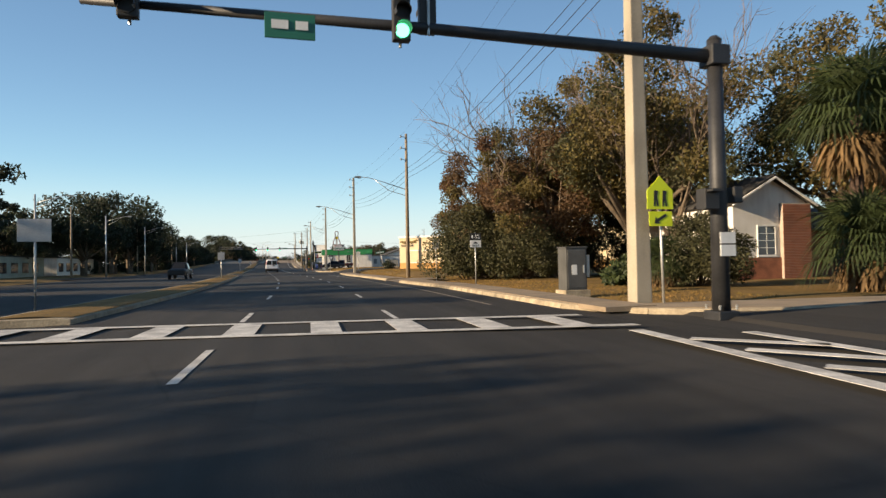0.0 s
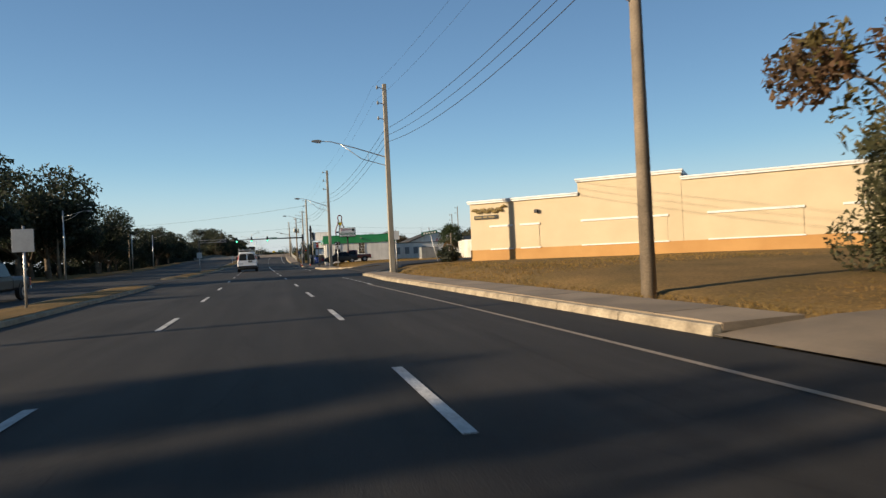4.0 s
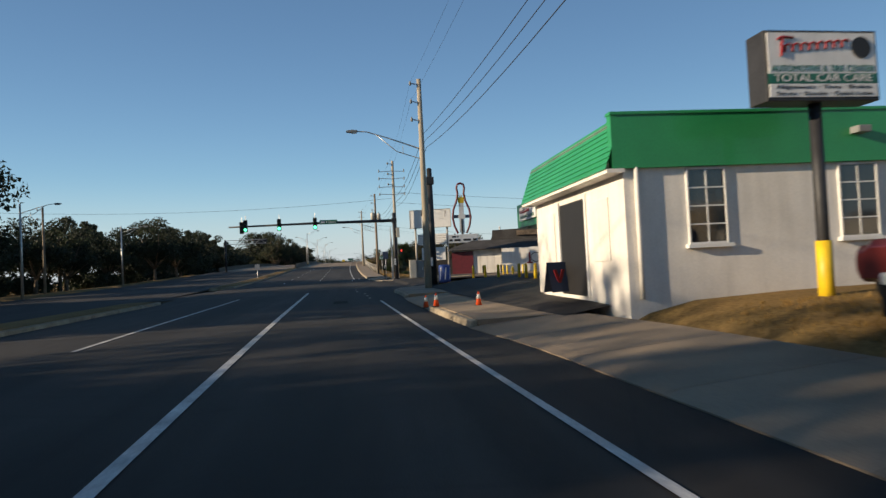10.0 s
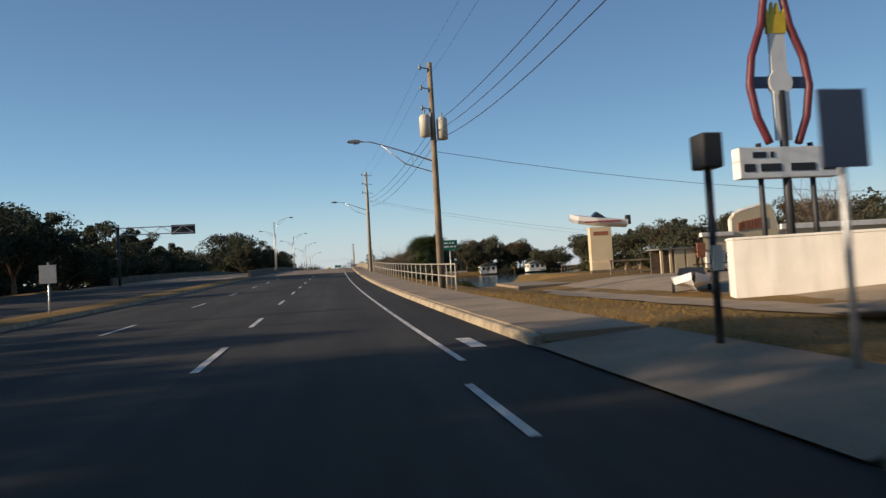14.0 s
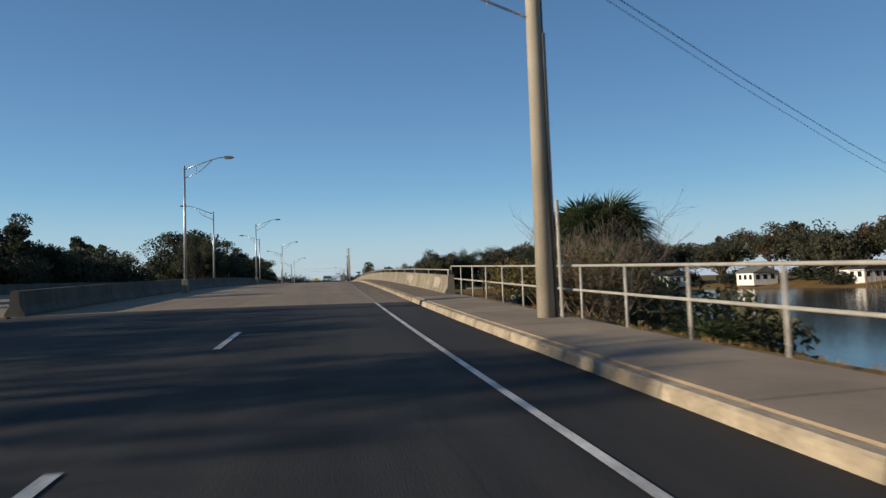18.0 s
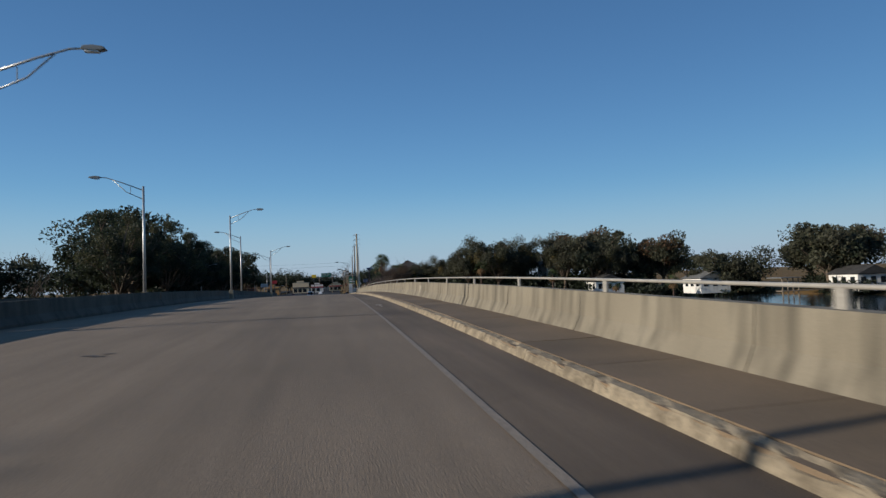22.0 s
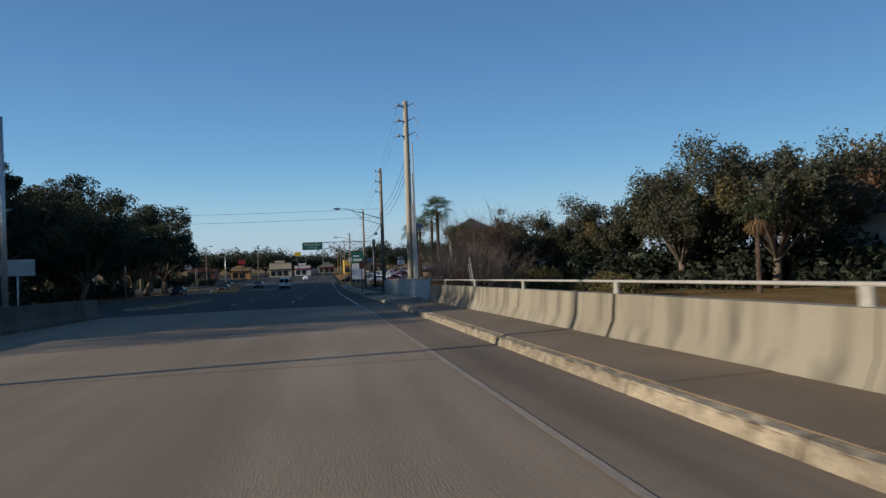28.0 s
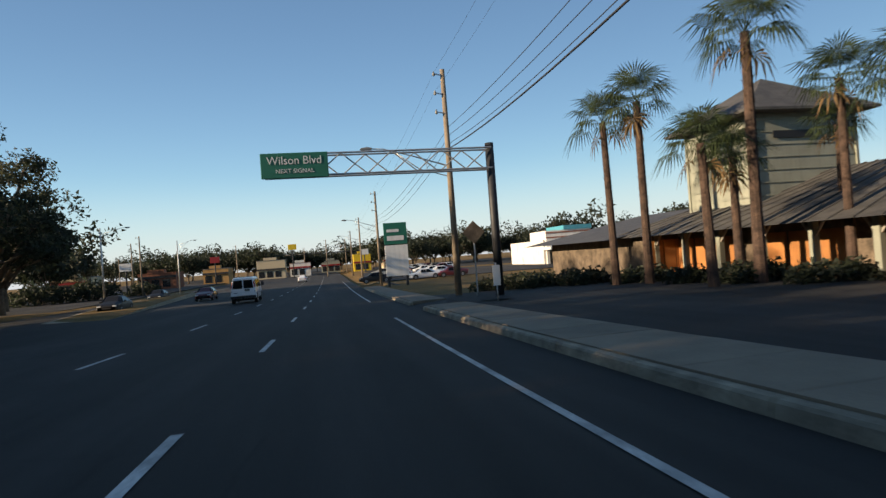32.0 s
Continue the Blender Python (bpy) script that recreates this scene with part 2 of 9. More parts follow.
M["concrete_pole"] = mat("spun_concrete_pole", (0.36, 0.315, 0.245), 0.85, var=0.1, scale=1.0, fine=30, bump=0.25, stain=0.25)
M["dark_steel"] = mat("dark_painted_steel", (0.035, 0.036, 0.04), 0.55, metal=0.3, var=0.2, scale=2, fine=30, bump=0.1)
M["galv"] = mat("galvanised_steel", (0.50, 0.50, 0.49), 0.45, metal=0.7, var=0.12, scale=3, fine=30, bump=0.1)
M["rail_paint"] = mat("pale_rail_paint", (0.40, 0.37, 0.32), 0.55, metal=0.2, var=0.12, scale=4, fine=30, bump=0.1)
M["wire"] = mat("black_cable", (0.02, 0.02, 0.022), 0.6, var=0.1, bump=0)
M["white_wall"] = mat("white_wall_paint", (0.74, 0.71, 0.66), 0.8, var=0.05, scale=0.8, fine=25, bump=0.15, col2=(0.64, 0.61, 0.56), stain=0.15)
M["cream_wall_pale"] = mat("aged_cream_paint", (0.64, 0.61, 0.53), 0.85, var=0.08, scale=0.9, fine=30, bump=0.25, col2=(0.52, 0.49, 0.42), stain=0.2)
M["cream_wall"] = mat("cream_stucco", (0.56, 0.455, 0.305), 0.9, var=0.06, scale=0.6, fine=40, bump=0.3, col2=(0.51, 0.41, 0.27))
M["orange_wall"] = mat("orange_stucco", (0.47, 0.26, 0.095), 0.9, var=0.07, scale=0.6, fine=40, bump=0.3, col2=(0.41, 0.215, 0.075))
M["green_roof"] = mat("green_metal_roof", (0.012, 0.26, 0.085), 0.45, var=0.08, scale=1.0, fine=20, bump=0.1, coat=0.2)
M["dark"] = mat("dark_opening", (0.012, 0.012, 0.013), 0.6, var=0.1, bump=0)
M["dark_roof"] = mat("dark_shingle_roof", (0.05, 0.047, 0.045), 0.9, var=0.25, scale=1, fine=14, bump=0.6)
M["grey_roof"] = mat("grey_tin_roof", (0.22, 0.22, 0.21), 0.6, metal=0.2, var=0.15, scale=1, fine=14, bump=0.3, stain=0.3)
M["old_tin"] = mat("dark_weathered_tin", (0.085, 0.08, 0.074), 0.7, var=0.2, scale=1, fine=14, bump=0.3, stain=0.35)
M["brick"] = mat("red_brick", (0.30, 0.11, 0.06), 0.9, var=0.2, scale=2, fine=20, bump=0.4)
M["mortar"] = mat("mortar", (0.40, 0.33, 0.27), 0.95, var=0.1)
M["glass"] = mat("dark_window_glass", (0.02, 0.024, 0.028), 0.06, var=0.05, bump=0, spec=0.8)
M["car_glass"] = mat("tinted_car_glass", (0.006, 0.007, 0.008), 0.1, var=0.05, bump=0, spec=0.25)
M["van_white"] = mat("white_van_paint", (0.74, 0.74, 0.75), 0.32, var=0.03, scale=1, fine=4, bump=0, coat=0.5)
M["black_plastic"] = mat("black_plastic", (0.02, 0.02, 0.021), 0.6, var=0.1, bump=0.05)
M["tar"] = mat("fresh_tar", (0.009, 0.009, 0.009), 0.9, var=0.2, scale=2, fine=30, bump=0.3, spec=0.15)
M["rubber"] = mat("tyre_rubber", (0.018, 0.018, 0.018), 0.85, var=0.15, bump=0.2)
M["rim"] = mat("wheel_rim", (0.35, 0.35, 0.36), 0.4, metal=0.8, var=0.05, bump=0)
M["red_lens"] = mat("red_lamp_lens", (0.45, 0.015, 0.015), 0.2, var=0.05, bump=0)
M["red_paint"] = mat("red_car_paint", (0.10, 0.012, 0.012), 0.35, var=0.05, bump=0, coat=0.4)
M["black_paint"] = mat("black_car_paint", (0.006, 0.006, 0.007), 0.5, var=0.05, bump=0, coat=0.0)
M["sign_green"] = mat("green_sign_sheeting", (0.005, 0.13, 0.085), 0.5, var=0.05, bump=0)
M["sign_white"] = mat("white_sign_sheeting", (0.70, 0.70, 0.68), 0.55, var=0.04, bump=0, stain=0.1)
M["sign_lime"] = mat("fluorescent_sign_sheeting", (0.60, 0.70, 0.02), 0.5, var=0.03, bump=0)
M["sign_back"] = mat("bare_aluminium_sign", (0.36, 0.37, 0.38), 0.5, metal=0.6, var=0.08, bump=0)
M["sign_red"] = mat("red_sign_paint", (0.27, 0.012, 0.016), 0.5, var=0.08, bump=0)
M["maroon"] = mat("dark_maroon_tube", (0.11, 0.012, 0.02), 0.5, var=0.15, bump=0)
M["sign_blue"] = mat("dark_blue_sign_paint", (0.03, 0.05, 0.10), 0.5, var=0.08, bump=0)
M["blue_wrap"] = mat("blue_wrap", (0.02, 0.07, 0.32), 0.45, var=0.1, bump=0.1)
M["black"] = mat("black_lettering", (0.015, 0.015, 0.015), 0.6, var=0.05, bump=0)
M["old_gold"] = mat("weathered_gold_letters", (0.20, 0.135, 0.035), 0.5, var=0.15, bump=0)
M["cone"] = mat("orange_cone_plastic", (0.75, 0.09, 0.02), 0.5, var=0.08, bump=0)
M["teal"] = mat("teal_metal_roof", (0.06, 0.30, 0.38), 0.5, var=0.1, bump=0.05)
M["yellow"] = mat("yellow_bollard_paint", (0.70, 0.47, 0.02), 0.5, var=0.1, bump=0)
M["beige_box"] = mat("beige_cabinet_paint", (0.55, 0.52, 0.44), 0.6, var=0.08, scale=2, bump=0.05, stain=0.15)
M["dark_box"] = mat("dark_cabinet_paint", (0.085, 0.085, 0.082), 0.6, var=0.15, scale=2, bump=0.05, stain=0.2)
M["grey_box"] = mat("grey_cabinet_paint", (0.22, 0.23, 0.23), 0.6, var=0.1, scale=2, bump=0.05, stain=0.2)
M["palm_bark"] = mat("palm_bark", (0.085, 0.052, 0.038), 0.95, var=0.35, scale=3, fine=18, bump=0.8)
M["palm_leaf"] = mat("palm_leaf", (0.060, 0.085, 0.030), 0.6, var=0.2, scale=1.5, fine=9, bump=0, island=0.35)
M["dead_palm"] = mat("dead_palm_leaf", (0.24, 0.15, 0.07), 0.85, var=0.2, scale=1.5, fine=9, bump=0, island=0.35)
M["leaf_oak"] = mat("oak_leaf", (0.072, 0.074, 0.03), 0.65, var=0.2, scale=0.4, fine=5, bump=0, col2=(0.07, 0.066, 0.032), island=0.4)
M["leaf_dark"] = mat("dark_leaf", (0.034, 0.045, 0.024), 0.65, var=0.2, scale=0.4, fine=5, bump=0, island=0.4)
M["leaf_olive"] = mat("olive_leaf", (0.135, 0.108, 0.030), 0.7, var=0.2, scale=0.4, fine=5, bump=0, col2=(0.13, 0.095, 0.035), island=0.4)
M["leaf_grey"] = mat("grey_green_leaf", (0.075, 0.078, 0.044), 0.7, var=0.2, scale=0.4, fine=5, bump=0, col2=(0.06, 0.058, 0.036), island=0.4)
# darker than leaf_brown and twig, holding the shade over the trees by the drive
M["brush"] = mat("shaded_winter_brush", (0.085, 0.050, 0.030), 0.8, var=0.25, scale=0.4, fine=5, bump=0, col2=(0.05, 0.036, 0.024), island=0.4)
M["leaf_brown"] = mat("russet_leaf", (0.14, 0.072, 0.036), 0.75, var=0.2, scale=0.4, fine=5, bump=0, col2=(0.10, 0.066, 0.032), island=0.4)
for _k in ("palm_leaf", "dead_palm", "leaf_oak", "leaf_dark", "leaf_olive", "leaf_grey", "leaf_brown", "blades"):
    leafy(M[_k])
M["twig"] = mat("bare_twig", (0.20, 0.15, 0.12), 0.9, var=0.25, bump=0, island=0.3)
M["cedar"] = mat("orange_cedar_boards", (0.42, 0.17, 0.05), 0.75, var=0.15, scale=1.0, fine=20, bump=0.2, objrand=0.2)
M["sage_wall"] = mat("sage_board_wall", (0.30, 0.31, 0.25), 0.85, var=0.08, scale=1, fine=20, bump=0.2, stain=0.15)
M["water"] = mat("river_water", (0.022, 0.032, 0.04), 0.12, var=0.1, scale=0.2, fine=2.5, bump=0.4, spec=0.45)
M["mud"] = mat("river_bed", (0.10, 0.08, 0.05), 0.95, var=0.2, scale=0.3)
M["green_light"] = glow("lit_green_lens", (0.05, 1.0, 0.45), 3.0)
M["red_light"] = glow("lit_red_signal", (1.0, 0.06, 0.03), 1.0)


# ---- the road's line: sideways place and height along y ----
def smooth_line(keys, blur):
    ys = np.arange(-420.0, 1400.0, 1.0)
    v = np.interp(ys, [k[0] for k in keys], [k[1] for k in keys])
    w = np.exp(-0.5 * (np.arange(-40, 41) / blur) ** 2)
    return ys, np.convolve(np.pad(v, 40, mode="edge"), w / w.sum(), mode="valid")


_CY, _CX = smooth_line([(-400, -13), (-80, -1.9), (0, 1.0), (9, 1.3), (33, 2.25), (52, 2.1), (70, 1.5), (87, .75), (109, -.05), (133, -.95), (152, -1.45), (186, -2.35),
                        (211, -2.75), (240, -2.95), (261, -2.85), (304, -2.3), (340, -1.9), (378, -1.6), (410, -1.3), (440, -1.0), (456, -.6), (520, .6), (700, 3.5), (1400, 14)], 8)
_ZY, _ZZ = smooth_line([(-400, 0), (150, 0), (160, 0.05), (180, 0.27), (200, 0.65), (220, 1.18), (240, 1.82), (260, 2.56), (280, 3.13), (300, 3.51), (320, 3.64), (340, 3.52),
                        (360, 3.24), (380, 2.84), (400, 2.36), (420, 1.77), (440, 1.13), (460, 0.56), (480, 0.12), (500, -0.2), (540, -0.5), (1400, -0.6)], 5)


def C(y):
    return float(np.interp(y, _CY, _CX))


def Z(y):
    return float(np.interp(y, _ZY, _ZZ))


def sstep(a, b, v):
    t = min(1.0, max(0.0, (v - a) / (b - a)))
    return t * t * (3 - 2 * t)


def K(y):
    """Sideways shift of the kerb line, where the road narrows beside the grass lot."""
    return -0.45 * sstep(30, 38, y) * (1 - sstep(69, 78, y)) - 0.32 * sstep(124, 129, y) * (1 - sstep(139, 145, y))


KERB, WALK, WALL = 4.9, 6.35, 6.45   # kerb face, back of the footway, parapet face, from the lane line
DECK0, DECK1 = 249.0, 403.0


def ground_z(x, y):
    """Height of the land: the road's bank, the river between the two shores."""
    u = x - C(y)
    road = Z(y)
    right = sstep(7.5, 13.0, u) + sstep(-27.0, -40.0, u)
    low = 0.1 if y < 300 else max(-0.3, min(road, 0.9))
    land = road + (low - road) * right
    land += 0.42 * sstep(6.7, 9.5, u) * sstep(55, 62, y) * (1 - sstep(152.5, 156.5, y))
    land += 0.45 * sstep(14, 20, u) * sstep(172, 190, y) * (1 - sstep(250, 260, y))
    shore0 = 247.0 - 27.0 * sstep(8.0, 11.0, u) + 25.0 * sstep(20.0, 25.0, u) - 18.0 * sstep(40.0, 60.0, u) - 8.0 * sstep(-30, -45, u)
    shore1 = 402.0 + 0.10 * max(0.0, u - 10)
    wet = sstep(shore0 - 2, shore0 + 6, y) * (1 - sstep(shore1 - 6, shore1 + 2, y))
    wet *= 1 - sstep(90.0, 130.0, u + 0.25 * (y - 300))
    wet *= 1 - sstep(-27.0, -31.0, u)
    wet *= 1 - (1 - sstep(15.5, 18.5, u)) * sstep(5.0, 7.0, u) * sstep(239, 245, y) * (1 - sstep(258, 264, y))
    return land + (-3.0 - land) * wet


# ---- building blocks ----
class Shape:
    """Collects faces for one mesh."""

    def __init__(self):
        self.v, self.f = [], []

    def add(self, vs, fs):
        n = len(self.v)
        self.v += [tuple(v) for v in vs]
        self.f += [tuple(i + n for i in f) for f in fs]
        return self

    def box(self, x0, x1, y0, y1, z0, z1):
        return self.add([(x0, y0, z0), (x1, y0, z0), (x1, y1, z0), (x0, y1, z0), (x0, y0, z1), (x1, y0, z1), (x1, y1, z1), (x0, y1, z1)],
                        [(3, 2, 1, 0), (4, 5, 6, 7), (0, 1, 5, 4), (1, 2, 6, 5), (2, 3, 7, 6), (3, 0, 4, 7)])

    def tube(self, pts, radii, n=8, cap=True):
        """A round tube through points."""
        pts = [Vector(p) for p in pts]
        if not isinstance(radii, (list, tuple)):
            radii = [radii] * len(pts)
        rings = []
        for i, p in enumerate(pts):
            d = (pts[min(i + 1, len(pts) - 1)] - pts[max(i - 1, 0)]).normalized()
            a = d.cross(Vector((0, 0, 1)) if abs(d.z) < 0.9 else Vector((1, 0, 0))).normalized()
            b = d.cross(a)
            rings.append([p + (a * math.cos(2 * math.pi * k / n) + b * math.sin(2 * math.pi * k / n)) * radii[i] for k in range(n)])
        fs = []
        for i in range(len(pts) - 1):
            for k in range(n):
                fs.append((i * n + k, i * n + (k + 1) % n, (i + 1) * n + (k + 1) % n, (i + 1) * n + k))
        if cap:
            fs += [tuple(range(n))[::-1], tuple((len(pts) - 1) * n + k for k in range(n))]
        return self.add([v for r in rings for v in r], fs)

    def prism(self, outline, axis, a, b):
        """An outline of 2D points, pushed from a to b along an axis."""
        put = {"x": lambda p, q, w: (w, p, q), "y": lambda p, q, w: (p, w, q), "z": lambda p, q, w: (p, q, w)}[axis]
        n = len(outline)
        vs = [put(p, q, w) for w in (a, b) for p, q in outline]
        return self.add(vs, [tuple(range(n))[::-1], tuple(range(n, 2 * n))] + [(i, (i + 1) % n, n + (i + 1) % n, n + i) for i in range(n)])

    def mesh(self, name, material, bevel=0.0, smooth=False):
        me = bpy.data.meshes.new(name)
        me.from_pydata(self.v, [], self.f)
        bm = bmesh.new()
        bm.from_mesh(me)
        bmesh.ops.recalc_face_normals(bm, faces=bm.faces)
        if bevel:
            edges = [e for e in bm.edges if len(e.link_faces) == 2 and e.calc_face_angle(0) > 0.5]
            bmesh.ops.bevel(bm, geom=edges, offset=bevel, segments=2, affect='EDGES', profile=0.6)
        bm.to_mesh(me)
        bm.free()
        if smooth:
            for p in me.polygons:
                p.use_smooth = True
        me.materials.append(material)
        return me


def part(name, shape, material, parent=None, label="", bevel=0.0, smooth=False):
    ob = new(name, shape if isinstance(shape, bpy.types.Mesh) else shape.mesh(name, material, bevel, smooth))
    if parent is not None:
        ob.parent = parent
    return tagged(ob, label)


def thing(name, label, category, m=None, group="", kind=""):
    ob = new(name)
    if m is not None:
        ob.matrix_basis = m
    return tagged(ob, label, category, group, kind)


def strip(prof, y0, y1, step=2.0):
    """A band along the road: an outline across it of (u, height), swept from y0 to y1."""
    n = max(1, int(math.ceil((y1 - y0) / step)))
    ys = [y0 + (y1 - y0) * i / n for i in range(n + 1)]
    vs = [(C(y) + u + (K(y) if u > (2.5 if y < 100 else 4.3) else 0), y, Z(y) + h) for y in ys for u, h in prof]
    k = len(prof)
    fs = [(i * k + j, i * k + j + 1, (i + 1) * k + j + 1, (i + 1) * k + j) for i in range(n) for j in range(k - 1)]
    return Shape().add(vs, fs)


def closed_strip(prof, y0, y1, step=2.0):
    s = strip(list(prof) + [prof[0]], y0, y1, step)
    k, n = len(prof) + 1, len(s.v) // (len(prof) + 1)
    s.f += [tuple(range(k - 1)), tuple((n - 1) * k + j for j in range(k - 1))]
    return s


def fast_mesh(name, verts, faces, material):
    me = bpy.data.meshes.new(name)
    me.from_pydata(verts, [], faces)
    me.materials.append(material)
    return me


def letters(text, size, material, parent, m, name="lettering", label="", depth=0.006, width=None):
    """Raised words; m stands them up."""
    cu = bpy.data.curves.new(name, 'FONT')
    cu.body, cu.size, cu.extrude, cu.align_x, cu.align_y = text, size, depth, 'CENTER', 'CENTER'
    tmp = bpy.data.objects.new(name, cu)
    scene.collection.objects.link(tmp)
    me = bpy.data.meshes.new_from_object(tmp.evaluated_get(bpy.context.evaluated_depsgraph_get()))
    bpy.data.objects.remove(tmp)
    if width:
        xs = [v.co.x for v in me.vertices]
        k = width / max(0.01, max(xs) - min(xs))
        for v in me.vertices:
            v.co.x *= k
    me.materials.clear()
    me.materials.append(material)
    ob = part(name, me, material, parent, label)
    ob.matrix_basis = m
    return ob


# ---- ground, water, road ----
def build_ground():
    xs = sorted(set([-2500, -1200, -600, -350, -220, -160, -125, -105, -90, -80, -70, -62] + list(range(-56, 61, 4)) + [-28, -26, 5, 6, 7, 9, 11, 13, 66, 72, 80, 90, 100, 112, 126, 150, 200, 320, 600, 1200, 2500]))
    ys = sorted(set([-2500, -1000, -500, -250, -120, -60] + list(range(-40, 210, 10)) + list(range(210, 256, 3)) + list(range(256, 392, 8)) + list(range(392, 420, 3)) + list(range(420, 560, 10)) + [600, 700, 900, 1300, 2000, 3500]))
    vs, fs = [], []
    for y in ys:
        for x in xs:
            u = x
            z = ground_z(u + C(y), y)
            if -27 < u < 7.2:
                z -= 0.30
            elif abs(x) < 70:
                z += 0.05 * noise.noise((x * 0.15, y * 0.15, 0))
            vs.append((u + C(y), y, z))
    k = len(xs)
    for j in range(len(ys) - 1):
        for i in range(k - 1):
            fs.append((j * k + i, j * k + i + 1, (j + 1) * k + i + 1, (j + 1) * k + i))
    me = fast_mesh("ground", vs, fs, M["grass"])
    for p in me.polygons:
        p.use_smooth = True
    return tagged(new("ground", me), "dry brown winter grass over sandy ground", "ground", kind="structure")


build_ground()
tagged(new("water", fast_mesh("water", [(-130, 200, -0.9), (220, 200, -0.9), (220, 460, -0.9), (-130, 460, -0.9)], [(0, 1, 2, 3)], M["water"])),
       "still dark blue river water under the bridge", "water", kind="structure")

LEFT = -7.9  # left edge of this carriageway on the bridge
road = tagged(new("road", strip([(LEFT - 0.1, 0), (-3.5, 0.03), (0.0, 0.02), (KERB + 0.02, -0.03)], -300, DECK0, 2.0).mesh("road", M["asphalt"])),
              "dark worn asphalt road with painted lanes", "road", kind="structure")
road2 = tagged(new("road", strip([(LEFT - 0.1, 0), (-3.5, 0.03), (0.0, 0.02), (KERB + 0.02, -0.03)], DECK1, 1300, 3.0).mesh("road", M["asphalt"])),
               "dark asphalt road beyond the bridge", "road", kind="structure")
tagged(new("road", strip([(-25.5, -0.02), (-17, 0.03), (-9.6, -0.01)], -300, DECK0, 2.0).mesh("road", M["asphalt"])), "asphalt carriageway for oncoming traffic", "road", kind="structure")
tagged(new("road", strip([(-25.5, -0.02), (-17, 0.03), (-9.6, -0.01)], DECK1, 1300, 3.0).mesh("road", M["asphalt"])), "asphalt carriageway for oncoming traffic", "road", kind="structure")
# the skewed side street beside the cream store
NEAR = [(5.6, 77.4), (6.9, 79.7), (8.1, 81.5), (10.5, 83.3), (13.1, 85.0), (16.1, 87.0), (40, 100), (90, 128)]
FAR = [(4.85, 105.2), (6.3, 103.4), (7.8, 100.4), (10.1, 96.85), (13.4, 96.65), (17.4, 97.9), (40, 107.6), (90, 137)]


def along(line, s):
    k = min(int(s), len(line) - 2)
    return Vector(line[k]).lerp(Vector(line[k + 1]), s - k)


def side_street(near, far, label):
    """Asphalt between two kerb lines, lying on the land."""
    vs, fs = [], []
    n = (len(near) - 1) * 8
    for i in range(n + 1):
        p, q = along(near, i / 8), along(far, i / 8)
        for j in range(13):
            w = p.lerp(q, j / 12)
            u = w.x - C(w.y)
            vs.append((w.x, w.y, Z(w.y) - .036 if u < KERB else Z(w.y) - .022 if u < 6.8 else ground_z(w.x, w.y) + (.11 if w.y > 150 else .05)))
        if i:
            fs += [((i - 1) * 13 + j, i * 13 + j, i * 13 + j + 1, (i - 1) * 13 + j + 1) for j in range(12)]
    tagged(new("road", Shape().add(vs, fs).mesh("side_road", M["asphalt"])), label, "road", kind="structure")


side_street(NEAR, FAR, "asphalt side street running off beside the store")
side_street([(2.9, 148.4), (3.9, 150.2), (5.0, 151.9), (6.9, 153.2), (10, 154.2), (60, 156), (140, 158)], [(2.4, 175.4), (3.4, 172.6), (4.6, 171.0), (6.6, 170.0), (10, 169.9), (60, 170), (140, 170)], "asphalt side street at the signal junction")
side_street([(4.5, -14), (6.2, -11.6), (9, -10.3), (20, -9.5), (60, -9)], [(5.8, 16.6), (7.2, 13.6), (8.4, 12.3), (18.5, 11.3), (60, 11.4)], "asphalt side street at the first junction")
for a, b in ((-9, 10), (154, 170)):
    tagged(new("road", Shape().add([(-90, a, 0.04), (C(a) + LEFT, a, 0.012), (C(a) + LEFT, b, 0.012), (-90, b, 0.04)], [(0, 1, 2, 3)]).mesh("side_road", M["asphalt"])), "asphalt side street across the median", "road", kind="structure")
for a, b in ((-300, 16.4), (402.6, 412.4), (427.6, 1300)):
    tagged(new("road", strip([(-9.9, -.02), (-7.7, -.012)], a, b, 3).mesh("road", M["asphalt"])), "asphalt between the carriageways", "road", kind="structure")
tagged(new("road", Shape().add([(-90, 81, 0.04), (C(89) + LEFT, 81, 0.012), (C(89) + LEFT, 98, 0.012), (-90, 98, 0.04)], [(0, 1, 2, 3)]).mesh("side_road", M["asphalt"])), "asphalt side street across the median", "road", kind="structure")

# median between the carriageways
for a, b in ((16, 77), (95, 149), (172, 246), (412, 428)):
    md = tagged(new("median", closed_strip([(-9.7, -0.2), (-9.7, 0.13), (-9.5, 0.15), (-8.0, 0.16), (-7.65, 0.15), (-7.5, 0.13), (-7.5, -0.2)], a, b).mesh("median", M["kerb"])),
                "raised concrete kerb round the grass median", "median", kind="structure")
    tagged(new("median_grass", strip([(-9.4, 0.165), (-8.5, 0.20), (-7.6, 0.165)], a + .4, b - .4).mesh("median_grass", M["grass"])), "dry grass on the median", "grass", kind="structure")

_mx = [(-12.5, 476), (-13.2, 474.5), (-17.5, 480), (-20, 500), (-19, 530), (-17.2, 530), (-14.8, 500)]
tagged(new("median", Shape().prism(_mx, "z", -.4, .18).mesh("median", M["kerb"])), "concrete kerb round a grass island", "median", kind="structure")
tagged(new("median_grass", Shape().add([(x * .96 - .6, 503 + (y - 503) * .94, .186) for x, y in _mx], [tuple(range(7))]).mesh("median_grass", M["grass"])), "sunlit grass on the traffic island", "grass", kind="structure")

